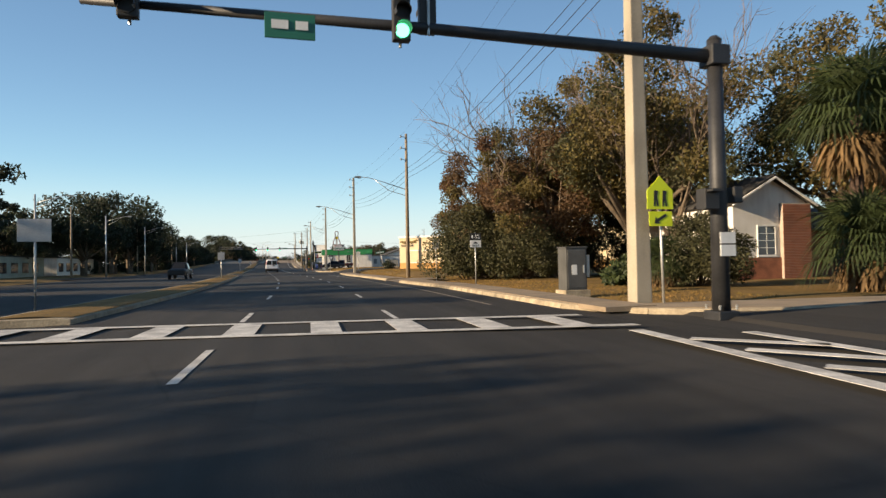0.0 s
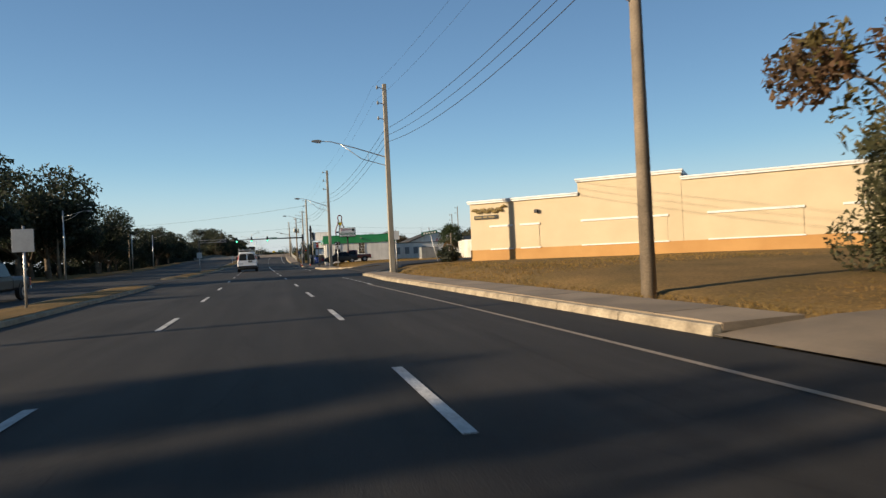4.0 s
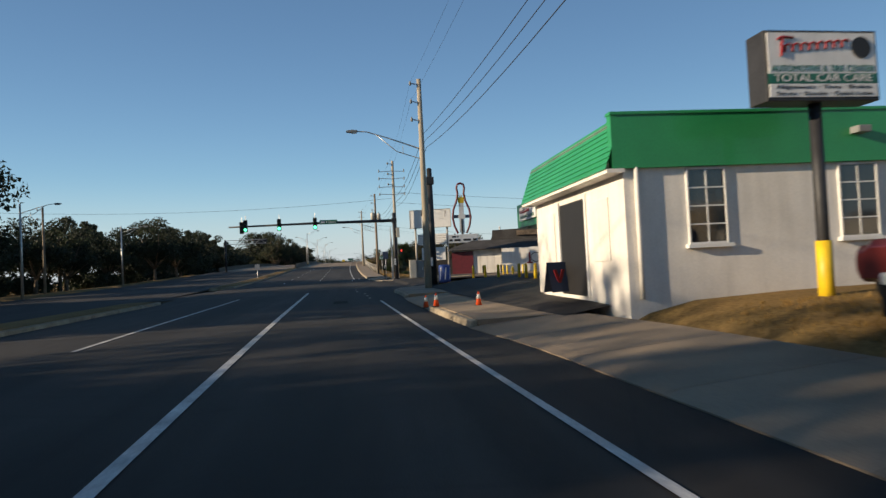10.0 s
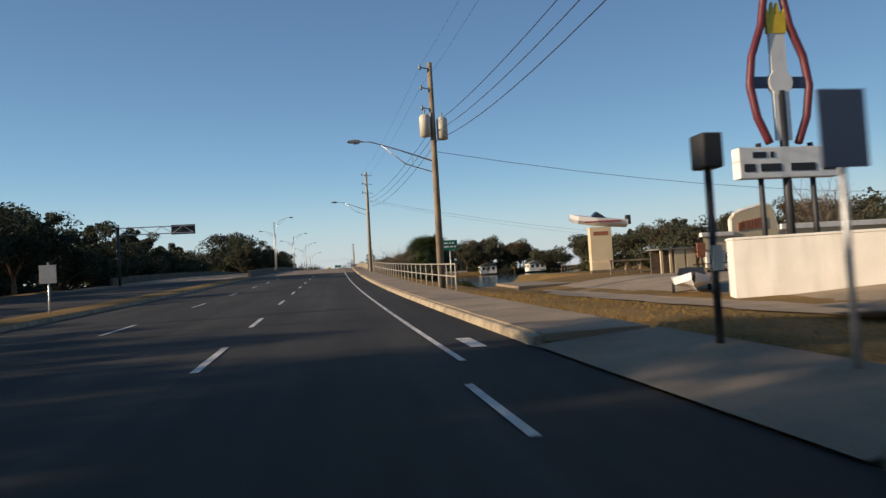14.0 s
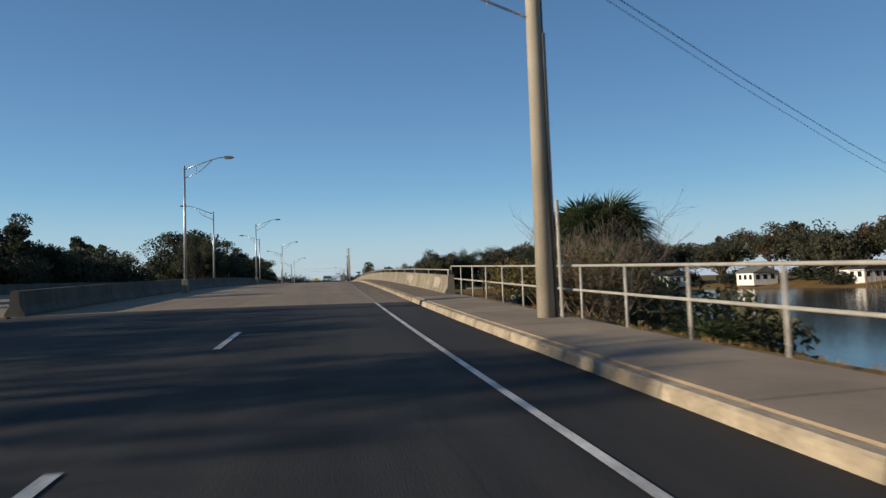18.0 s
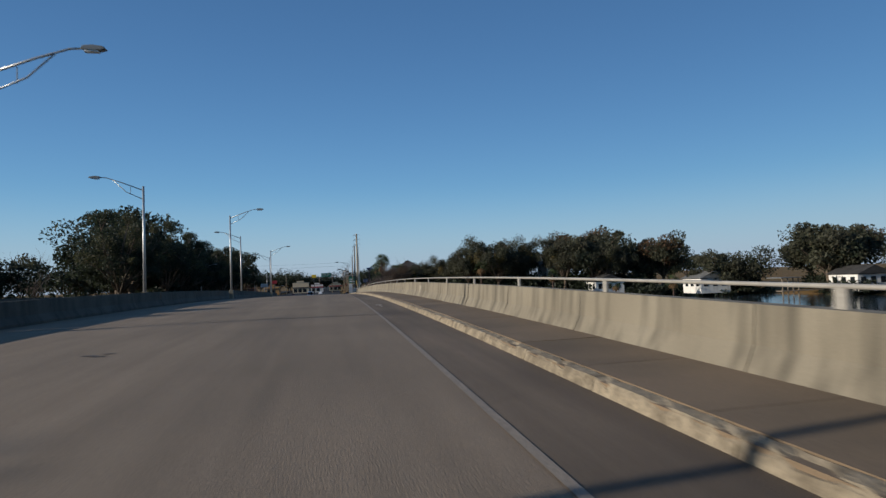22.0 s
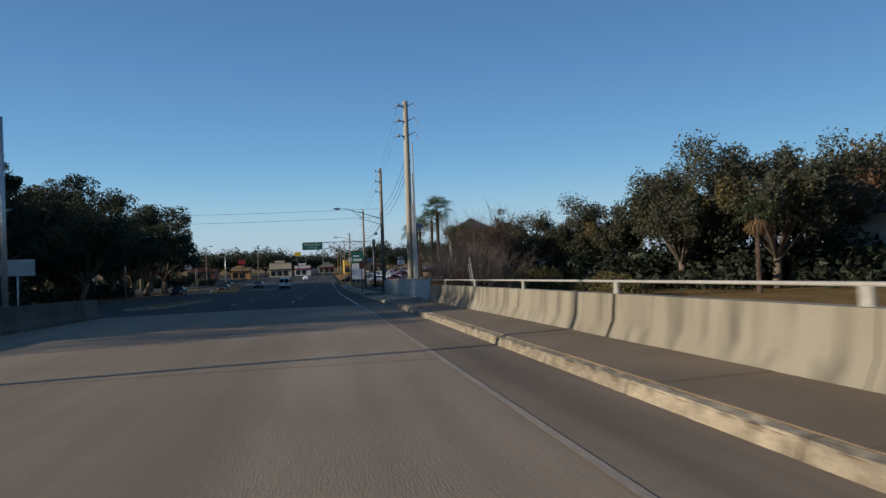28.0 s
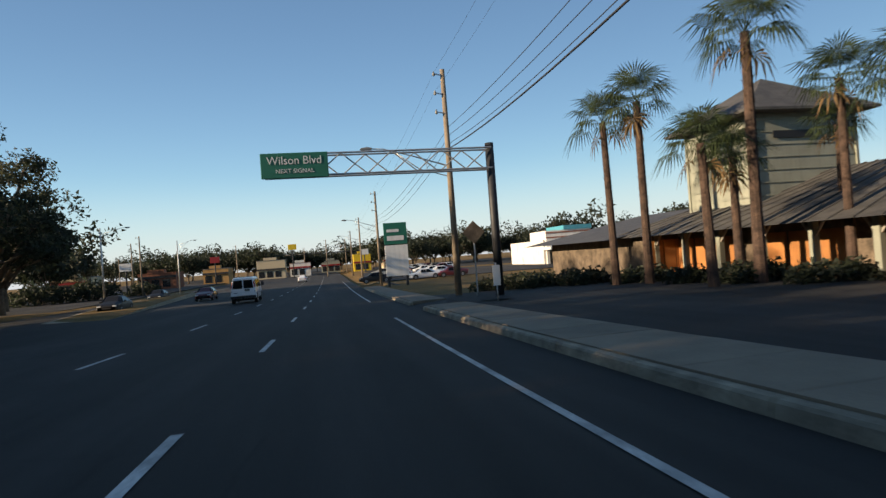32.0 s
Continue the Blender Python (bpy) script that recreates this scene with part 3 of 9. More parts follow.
# bridge deck
deck = thing("bridge", "concrete road bridge with parapets and footway", "bridge")
JOINTS = [249.0, 268.0, 286.6, 305.2, 324.4, 343.4, 363.0, 382.8, 403.0]
for a, b in zip(JOINTS, JOINTS[1:]):
    part("deck_slab", closed_strip([(LEFT - 0.4, -0.75), (LEFT - 0.4, 0), (-3.2, 0.03), (0, 0.02), (KERB + .05, -0.03), (KERB + .05, -0.75)], a + 0.03, b - 0.03), M["deck"], deck)
part("joint_seal", closed_strip([(LEFT - 0.35, -0.7), (LEFT - 0.35, -0.02), (0, 0.0), (KERB + .04, -0.05), (KERB + .04, -0.7)], DECK0 + 1, DECK1 - 1, 4), M["dark"], deck)
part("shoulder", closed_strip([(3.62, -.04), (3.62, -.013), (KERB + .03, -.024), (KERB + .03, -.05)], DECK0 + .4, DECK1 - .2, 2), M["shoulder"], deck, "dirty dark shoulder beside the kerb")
part("left_deck", closed_strip([(-24, -0.75), (-24, 0), (-15, 0.03), (-8.4, 0), (-8.4, -0.75)], DECK0, DECK1, 4), M["deck"], deck)

# kerbs and footways on the right-hand side
for a, b in ((408.0, 421.3), (458.8, 463.3)):
    tagged(new("pavement", strip([(KERB - .02, -.03), (KERB + .3, -.005), (WALK + .4, .05 if a < 420 else .12), (WALK + (.6 if a < 420 else 2.2), .06 if a < 420 else .16)], a, b).mesh("pavement", M["concrete" if a < 420 else "asphalt"])), "sloping driveway apron across the footway", "pavement", kind="structure")

# ---- painted markings ----
def crown(u):
    """Height of the cambered road surface at a distance from its centre line."""
    return float(np.interp(u, (LEFT - .1, -3.5, 0, KERB + .02), (0, .03, .02, -.03)))


def paint(u0, u1, y0, y1, label, material="paint", h=0.010):
    s = strip([(u0, crown(u0) + h), (u1, crown(u1) + h)], y0, y1, 1.0)
    return tagged(new("road_marking", s.mesh("road_marking", M[material])), label, "road marking", kind="structure")


# broken lane lines: the start of each dash along y
INNER = [-39, -29.5, 13.9, 23.1, 33.0, 43.0, 51.2, 59.3, 67.4, 78.5, 86.9, 94.1, 104.0, 179.6, 186.0, 195.0, 203.2, 210.9, 219.0, 228.7, 237.6] + [410.6 + 9.57 * i for i in range(22)]
OUTER = [-39, -29.5, 7.2, 14.5, 23.8, 33.9, 42.6, 51.6, 60.0, 68.0, 78.0, 87.4, 97.0, 106.5, 116.0, 176.0, 186.5, 196.5, 206.0, 215.5, 225.0, 234.5] + [410.4 + 9.65 * i for i in range(22)]
for y in INNER:
    paint(-0.06, 0.06, y, y + 2.7, "broken white lane line on asphalt")
for y in OUTER:
    paint(-3.56, -3.44, y, y + 2.7, "broken white lane line on asphalt")
paint(-0.07, 0.07, 108, 153, "solid white lane line on asphalt")
paint(-3.56, -3.44, 128, 149, "solid white lane line on asphalt")
paint(3.56, 3.66, 103.5, 141, "solid white edge line of the cycle lane")
for y in (143.3, 145.8, 148.3):
    paint(3.22, 3.34, y, y + .7, "dotted edge line before the junction", "worn_paint")
paint(3.53, 3.63, 179.0, DECK0, "white edge line of the cycle lane")
paint(3.22, 3.32, 175.3, 177.4, "dashed edge line past the junction")
paint(4.0, 4.26, 180.2, 181.4, "worn cycle arrow on the asphalt")
paint(3.55, 3.64, DECK0, DECK1, "worn grey edge line on the bridge", "worn_paint")
paint(3.46, 3.56, DECK1, 456, "white edge line of the cycle lane")
paint(3.52, 3.64, 470, 540, "white edge line of the cycle lane")
paint(3.42, 3.52, 17.5, 66, "thin worn edge line on asphalt", "worn_paint")
for x, y in ((4.74, 66.2), (4.75, 67.0), (4.73, 68.4), (4.71, 69.8), (4.67, 71.3), (4.64, 73.0), (4.56, 74.5), (4.5, 76.0)):
    paint(x - C(y) - K(y) - .08, x - C(y) - K(y) + .08, y - .25, y + .3, "dotted white line of the cycle lane")
for k in range(2):
    paint(2.9, 3.02, 151.5 + 2.6 * k, 152.4 + 2.6 * k, "faint dotted line at the junction", "worn_paint")
# scars, seals and litter on the road
rs_ = np.random.default_rng(17)
for y, u, w, l in ((94.3, 2.0, 1.4, 1.2), (140, 1.9, .6, 2.0), (436, 1.8, .7, 3.0)):
    tagged(new("road_patch", strip([(u - w / 2, crown(u - w / 2) + .012), (u + w / 2, crown(u + w / 2) + .012)], y, y + l, 1.0).mesh("road_patch", M["tar"])), "dark tar patch on the asphalt", "road patch", kind="structure")
for y in (66.5, 92.8, 131, 186.4, 228, 424):
    tagged(new("road_patch", strip([(LEFT + .2, .010), (-3.5, .036), (0, .027), (KERB - .1, -.022)], y, y + .07, .1).mesh("road_patch", M["rubber"])), "thin tar seal across the road", "road patch", kind="structure")
for y, u in ((297.2, -1.9), (334, -1.55), (283.5, -2.0), (356, -1.8), (318, .9)):
    for k in range(3):
        a, d = y + rs_.normal() * .12, u + rs_.normal() * .16
        tagged(new("road_patch", strip([(d - .12, .036), (d + .12, .036)], a, a + .07, .1).mesh("road_patch", M["dark"])), "small dark scar in the bridge deck", "road patch", kind="structure")
paint(3.95, 4.25, 311.5, 312.4, "worn arrow head in the bridge cycle lane", "worn_paint")
paint(4.06, 4.15, 310.2, 311.5, "worn arrow shaft in the bridge cycle lane", "worn_paint")
# a bicycle stencilled in the lane, drawn out along the road
def stencil(points, width, closed=False):
    """A flat worn stroke of paint through points given across and along the road."""
    vs, fs = [], []
    P_ = [Vector((u + C(y), y)) for u, y in points]
    n = len(P_)
    for i, p in enumerate(P_):
        q = P_[(i + 1) % n if closed else min(i + 1, n - 1)] - P_[i - 1 if closed or i else 0]
        side = Vector((-q.y, q.x)).normalized() * width / 2
        z = Z(p.y) + crown(points[i][0]) + .011
        vs += [(p.x - side.x, p.y - side.y, z), (p.x + side.x, p.y + side.y, z)]
    for i in range(n if closed else n - 1):
        j = (i + 1) % n
        fs.append((2 * i, 2 * i + 1, 2 * j + 1, 2 * j))
    tagged(new("road_marking", Shape().add(vs, fs).mesh("road_marking", M["paint"])), "worn white bicycle stencil in the cycle lane", "road marking", kind="structure")


for u_ in (3.98, 4.36):
    stencil([(u_ + .13 * math.cos(a), 107.0 + .26 * math.sin(a)) for a in np.linspace(0, 6.283, 19)[:-1]], .045, True)
for pts_ in (((3.98, 107.0), (4.06, 107.5), (4.27, 107.5), (4.36, 107.0)), ((4.06, 107.5), (4.15, 107.05), (4.27, 107.5)), ((4.04, 107.62), (4.1, 107.62)), ((4.27, 107.5), (4.25, 107.72), (4.32, 107.74))):
    stencil(pts_, .05)
for x0, y0, x1, y1, mm in ((7.7, 98.6, 8.6, 94.6, "paint"), (8.3, 94.6, 9.0, 91.4, "yellow_paint"), (8.55, 94.6, 9.25, 91.4, "yellow_paint")):
    d = Vector((y1 - y0, x0 - x1, 0)).normalized() * .06
    za, zb = (ground_z(x, y) + .07 for x, y in ((x0, y0), (x1, y1)))
    tagged(new("road_marking", Shape().add([(x0 - d.x, y0 - d.y, za), (x1 - d.x, y1 - d.y, zb), (x1 + d.x, y1 + d.y, zb), (x0 + d.x, y0 + d.y, za)], [(0, 1, 2, 3)]).mesh("road_marking", M[mm])), "painted line at the side street", "road marking", kind="structure")
# zebra crossing with border lines, slightly askew to the lanes
def slab_mark(pts, label="white crosswalk bar", z=0.052):
    return tagged(new("road_marking", Shape().add([(x, y, z) for x, y in pts] + [(x, y, z - .006) for x, y in pts], [(0, 1, 2, 3), (4, 5, 6, 7), (0, 1, 5, 4), (1, 2, 6, 5), (2, 3, 7, 6), (3, 0, 4, 7)]).mesh("road_marking", M["paint"])),
                  label, "road marking", kind="structure")


def cross_y(x):
    return 11.15 - 0.16 * x


for off in (0.0, 2.35):
    slab_mark([(-7.4, cross_y(-7.4) + off), (5.6, cross_y(5.6) + off), (5.6, cross_y(5.6) + off + .28), (-7.4, cross_y(-7.4) + off + .28)], "white crosswalk border line")
for k in range(-4, 4):
    x = -0.56 + 1.6 * k
    slab_mark([(x, cross_y(x) + .29), (x + .58, cross_y(x + .58) + .29), (x + .66, cross_y(x + .66) + 2.34), (x + .08, cross_y(x + .08) + 2.34)])
# second crossing over the side street, running off to the right
for a, b in (((5.08, 9.6), (4.5, 4.0)), ((6.62, 8.6), (6.4, 3.6)), ((5.2, 8.25), (6.5, 6.9)), ((5.15, 7.0), (6.45, 5.3)), ((5.0, 5.6), (6.4, 3.8))):
    d = Vector((b[0] - a[0], b[1] - a[1], 0)).normalized().cross(Vector((0, 0, 1))) * .14
    slab_mark([(a[0] - d.x, a[1] - d.y), (b[0] - d.x, b[1] - d.y), (b[0] + d.x, b[1] + d.y), (a[0] + d.x, a[1] + d.y)], "white crosswalk line across the side street")

# ---- bridge parapets, rails, fences ----
def parapet_profile(u, s=1, h=0.86):
    return [(u, 0.1), (u + .05 * s, 0.2), (u + .15 * s, 0.42), (u + .19 * s, h), (u + .42 * s, h), (u + .46 * s, 0.0), (u, 0.0)]


PJ = []
for a, b in zip(JOINTS, JOINTS[1:]):
    n = 4
    PJ += [(a + (b - a) * i / n + (0.055 if i == 0 else 0.01), a + (b - a) * (i + 1) / n - (0.055 if i == n - 1 else 0.01)) for i in range(n)]
wall = thing("bridge_parapet", "stained pale concrete bridge parapet with a steel handrail", "parapet", kind="structure")
for a, b in [(250.6, PJ[0][1])] + PJ[1:-1] + [(398.0, 400.3)]:
    part("parapet_panel", closed_strip(parapet_profile(WALL, 1), a, b, 2.4), M["parapet"], wall)
rail = part("top_rail", Shape().tube([(C(y) + WALL + .32, y, Z(y) + 1.07) for y in np.arange(251, 401.5, 3.0)], 0.026, 8), M["rail_paint"], wall, "pale round steel handrail", smooth=True)
for y in np.arange(251.2, 400, 4.88):
    part("rail_post", Shape().box(C(y) + WALL + .30, C(y) + WALL + .34, y - .07, y + .07, Z(y) + .84, Z(y) + 1.06), M["rail_paint"], wall)
part("footway_deck", closed_strip([(KERB + .04, -0.7), (KERB + .04, 0.10), (WALL + .5, 0.10), (WALL + .5, -0.7)], DECK0, DECK1, 3), M["dirty_footway"], wall)

_pr = random.Random(12)
for y, l, z0, z1 in ((260.6, .5, .34, .78), (261.15, 1.15, .24, .82), (262.5, .7, .36, .74), (318.0, .25, .35, .72), (316.2, .5, .3, .8), (252.2, 1.5, .25, .80), (255.2, .5, .3, .6)):
    s_, n_ = Shape(), max(5, int(l / .05))
    for q in range(n_ + 1):
        yy = y + l * q / n_
        edge = .05 * (1 - min(1, min(q, n_ - q) / 3))
        a_, b_ = z0 + edge + abs(_pr.gauss(0, .09)), z1 - edge - abs(_pr.gauss(0, .05))
        s_.v += [(C(yy) + WALL + float(np.interp(zz, (.1, .2, .42, .86), (0, .05, .15, .19))) - .005, yy, Z(yy) + zz) for zz in (a_, (a_ + b_) / 2, b_)]
        if q:
            o_ = 3 * (q - 1)
            s_.f += [(o_, o_ + 1, o_ + 4, o_ + 3), (o_ + 1, o_ + 2, o_ + 5, o_ + 4)]
    part("paint_patch", s_, M["old_paint"], wall, "ragged patch of old white paint")

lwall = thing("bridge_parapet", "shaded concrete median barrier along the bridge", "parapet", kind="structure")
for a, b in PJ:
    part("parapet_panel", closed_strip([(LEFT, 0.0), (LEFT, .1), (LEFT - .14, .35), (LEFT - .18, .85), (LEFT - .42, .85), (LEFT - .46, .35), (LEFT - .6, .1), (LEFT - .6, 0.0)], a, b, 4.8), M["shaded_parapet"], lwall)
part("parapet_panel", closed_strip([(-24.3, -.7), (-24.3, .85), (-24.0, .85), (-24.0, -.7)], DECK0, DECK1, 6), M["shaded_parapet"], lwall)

# pipe railing before the bridge
PR = [194.5 + 1.83 * i for i in range(32)]
pr = thing("pipe_railing", "pale painted steel pipe railing beside the footway", "railing")
for h in (0.62, 1.12):
    part("rail", Shape().tube([(C(y) + WALK + .55, y, Z(y) + h + .1) for y in np.linspace(PR[0], PR[-1], 40)], 0.027, 8), M["rail_paint"], pr, smooth=True)
for y in PR:
    part("post", Shape().tube([(C(y) + WALK + .55, y, Z(y) - .3), (C(y) + WALK + .55, y, Z(y) + 1.22)], 0.027, 8), M["rail_paint"], pr, smooth=True)

# picket fence after the bridge
pf = thing("picket_fence", "grey aluminium picket fence behind the footway", "fence")
FY0, FY1 = 401.0, 421.5
for h in (0.18, 1.12):
    part("rail", closed_strip([(WALK + .32, h), (WALK + .38, h), (WALK + .38, h + .05), (WALK + .32, h + .05)], FY0, FY1), M["galv"], pf)
for i, y in enumerate(np.arange(FY0, FY1, 0.13)):
    w = 0.035 if i % 18 == 0 else 0.011
    x = C(y) + WALK + .35
    part("post" if i % 18 == 0 else "picket", Shape().box(x - w, x + w, y - w, y + w, Z(y) + .0, Z(y) + (1.24 if i % 18 == 0 else 1.17)), M["galv"], pf)

# ---- utility poles, lamps, wires ----
def lamp_arm(parent, x, y, z, length=3.7, rise=0.75, side=-1, mat_="galv"):
    """Two rising pipes that meet in a cobra-head lamp, reaching sideways; the head ends at z + rise."""
    e = (x + side * length, y, z + rise)
    low = z + rise - (1.25 if length > 3 else 1.0)
    part("lamp_arm", Shape().tube([(x, y, low + .2), (x + side * length * .5, y, low + .2 + (z + rise - low - .2) * .6), (x + side * length * .85, y, z + rise - .03), e], [.04, .034, .03, .03], 6), M[mat_], parent, smooth=True)
    part("arm_brace", Shape().tube([(x, y, low - .35), (x + side * length * .4, y, low + .12), (x + side * length * .72, y, low + .2 + (z + rise - low - .2) * .84)], .026, 6), M[mat_], parent, smooth=True)
    part("arm_tie", Shape().tube([(x + side * length * .3, y, low - .06), (x + side * length * .3, y, low + .42)], .018, 5), M[mat_], parent)
    hd = Shape().prism([(0, -.02), (.12, -.06), (.5, -.07), (.66, -.02), (.6, .05), (.3, .09), (.05, .06)], "y", y - .11, y + .11)
    hd.v = [(e[0] + side * (v[0] - .05), v[1], e[2] + v[2]) for v in hd.v]
    lh = part("lamp_head", hd, M["grey_box"], parent, "grey cobra-head lamp", bevel=.02)
    part("lens", Shape().box(e[0] + side * .18 - .14, e[0] + side * .18 + .24 * (1 if side > 0 else .6), y - .08, y + .08, e[2] - .11, e[2] - .06), M["sign_white"], lh)


def crossarm(parent, x, y, z, w=1.1, ins=True):
    part("insulator_arm", Shape().tube([(x, y - .1, z), (x - w * .45, y - .1, z + .1)], .03, 6), M["galv"], parent)
    part("insulator", Shape().tube([(x - w * .45, y - .1, z - .02), (x - w * .45, y - .1, z + .08), (x - w * .45, y - .1, z + .22)], [.05, .08, .03], 8), M["grey_box"], parent, smooth=True)


def utility_pole(x, y, top, material, r0=0.2, r1=0.11, arm=0.0, lamp_z=0.0, arms=3, square=False, label="", lean=0.0):
    g = ground_z(x, y) if abs(x - C(y)) > 7.5 else Z(y)
    p = thing("utility_pole", label or "tall utility pole with insulators beside the road", "utility pole")
    if square:
        s = Shape().add([(x + sx * r, y + sy * r, zz) for zz, r in ((g - .5, r0), (top, r1)) for sx, sy in ((-1, -1), (1, -1), (1, 1), (-1, 1))], [(0, 1, 2, 3), (4, 5, 6, 7), (0, 1, 5, 4), (1, 2, 6, 5), (2, 3, 7, 6), (3, 0, 4, 7)])
        part("shaft", s, M[material], p, bevel=.03)
    else:
        part("shaft", Shape().tube([(x, y, g - .5), (x + lean * .5, y, (g + top) / 2), (x + lean, y, top)], [r0, (r0 + r1) / 2, r1], 12), M[material], p, smooth=True)
    for i in range(arms):
        crossarm(p, x + lean, y, top - .35 - i * 1.0)
    if arm:
        lamp_arm(p, x, y, lamp_z, arm)
    return p


pole_a = utility_pole(8.35, 14.5, 13.5, "concrete_pole", .24, .15, arms=3, square=True, label="square concrete utility pole at the corner")
pole_1 = utility_pole(9.56, 51.9, 12.7, "wood_pole", .19, .11, 4.0, 8.05, label="dark utility pole with a street lamp arm")
pole_2 = utility_pole(7.82, 77.6, 12.4, "concrete_pole", .175, .12, 4.2, 7.9, square=True, label="square concrete utility pole with a street lamp arm")
pole_3 = utility_pole(6.6, 112.8, 11.8, "concrete_pole", .19, .12, 3.4, 7.7, square=True, label="square concrete utility pole with a street lamp arm")
pole_4 = utility_pole(5.38, 147.75, 11.7, "concrete_pole", .20, .12, 3.5, 8.1, label="round concrete utility pole with a street lamp arm")
pole_5 = utility_pole(5.5, 172.6, 11.6, "concrete_pole", .17, .11, label="wooden utility pole behind the signal mast")
pole_6 = utility_pole(4.75, 199.8, 11.8, "wood_pole", .19, .12, 3.6, 7.2, label="wooden utility pole with transformers and a street lamp")
pole_7 = utility_pole(3.45, 239.0, 13.2, "concrete_pole", .21, .13, 3.4, 9.2, label="utility pole on the bank before the bridge")
pole_8 = utility_pole(6.2, 411.9, 14.7, "concrete_pole", .24, .16, label="pale concrete utility pole with conduits after the bridge")
pole_9 = utility_pole(6.6, 431.5, 13.4, "wood_pole", .2, .13, 4.0, 8.8, label="utility pole with a street lamp arm")
pole_10 = utility_pole(7.6, 466.6, 12.4, "wood_pole", .19, .12, 4.0, 7.6, label="wooden utility pole behind the sign gantry")
for y, top in ((508, 11), (548, 11), (592, 11), (640, 11), (700, 11.5)):
    utility_pole(C(y) + 7.4, y, top, "wood_pole", .18, .11, 3.6, 7.0, label="distant utility pole with a street lamp")


for k in range(4):
    for sg in (-1, 1):
        part("insulator_arm", Shape().tube([(5.35, 172.5, 10.6 - .75 * k), (5.35 + sg * 1.25, 172.5, 10.55 - .75 * k + .12 * (k % 2))], .03, 6), M["galv"], pole_5)
        part("insulator", Shape().tube([(5.35 + sg * 1.2, 172.5, 10.5 - .75 * k), (5.35 + sg * 1.2, 172.5, 10.78 - .75 * k)], [.06, .04], 8), M["grey_box"], pole_5)
for sg, dz in ((-1, .1), (1, -.05)):
    tf = part("transformer", Shape().tube([(4.75 + sg * .42, 199.6, 8.0 + dz), (4.75 + sg * .42, 199.6, 8.95 + dz), (4.75 + sg * .42, 199.6, 9.05 + dz)], [.27, .27, .2], 16), M["beige_box"], pole_6, "pale drum transformer", smooth=True)
    part("bushing", Shape().tube([(4.75 + sg * .42, 199.6, 9.0 + dz), (4.75 + sg * .42, 199.6, 9.3 + dz)], .05, 6), M["grey_box"], tf)


pw = part("conduit", Shape().tube([(3.72, 238.8, 1.4), (3.70, 238.8, 4.4)], .04, 8), M["rail_paint"], pole_7, "white conduit pipe")
for k in range(3):
    for sg in (-1, 1):
        part("insulator_arm", Shape().tube([(6.2, 411.8, 14.3 - .95 * k), (6.2 + sg * .55, 411.8, 14.35 - .95 * k + (.25 if sg > 0 else 0)), (6.2 + sg * .75, 411.8, 14.2 - .95 * k)], .035, 6), M["galv"], pole_8)


def wire(a, b, sag, name="power_line", r=0.012, n=14):
    pts = [Vector(a).lerp(Vector(b), i / n) - Vector((0, 0, sag * 4 * (i / n) * (1 - i / n))) for i in range(n + 1)]
    return tagged(new(name, Shape().tube(pts, r, 5).mesh(name, M["wire"])), "thin black overhead cable between poles", "cable")


TOPS = [(8.35, 14.5, 13.5), (9.56, 51.9, 12.7), (7.55, 77.6, 12.4), (6.55, 112.8, 11.8), (5.38, 147.75, 11.7), (5.35, 172.6, 11.0), (4.75, 199.8, 11.8), (3.45, 239, 13.2)]
TOPS2 = [(6.2, 411.9, 14.7), (6.6, 431.5, 12.6), (7.6, 466.6, 12.4), (C(508) + 7.4, 508, 11), (C(548) + 7.4, 548, 11), (C(592) + 7.4, 592, 11)]
for T in (TOPS, TOPS2):
    for a, b in zip(T, T[1:]):
        for dx, dz, sg, r_ in ((-.5, -.2, .5, .005), (-.5, -1.2, .5, .005), (.15, -3.0, .6, .013), (.2, -3.4, .7, .013), (.25, -3.8, .8, .014)):
            wire((a[0] + dx, a[1], a[2] + dz), (b[0] + dx, b[1], b[2] + dz), sg, r=r_)
for k, dz in enumerate((-.3, -1.3, -2.3)):
    part("insulator_arm", Shape().tube([(3.45, 238.9, 13.2 + dz), (4.1, 238.9, 13.1 + dz)], .03, 6), M["galv"], pole_7)
    part("conduit", Shape().tube([(3.45 + .17, 238.85 + .1 * k, 1.2), (3.45 + .15, 238.85 + .1 * k, 8 + 1.6 * k)], .035, 8), M["dark_steel"], pole_7)
wire((3.45, 239, 10.1), (120, 300, 9.0), 4.0)
wire((3.45, 239, 9.9), (120, 300, 8.2), 4.2, r=.008)
wire((4.75, 199.8, 7.4), (60, 208, 6.0), 1.6)
wire((5.35, 172.6, 8.6), (70, 176, 7.5), 1.2)
wire((5.35, 172.6, 8.0), (-40, 176, 9.0), 1.0)
wire((5.35, 172.6, 7.6), (70, 165, 5.2), 1.2)
wire((6.55, 112.8, 8.0), (-45, 150, 8.5), 1.4)
for z0 in (9.5, 8.7):
    wire((6.6, 431.5, z0), (-60, 434, z0 + 1.4), .8)

# street lamps on the left of the bridge
def bridge_lamp(y, u, side, h):
    x, z = C(y) + u, Z(y)
    p = thing("street_lamp", "tall aluminium street lamp on the bridge parapet", "street lamp", group="bridge street lamps")
    part("shaft", Shape().tube([(x, y, z + .3), (x, y, h + .05)], [.1, .06], 10), M["galv"], p, smooth=True)
    part("base", Shape().box(x - .18, x + .18, y - .18, y + .18, z - .6, z + .86), M["parapet"], p, bevel=.03)
    lamp_arm(p, x, y, h - .25, 2.4, .85, side)


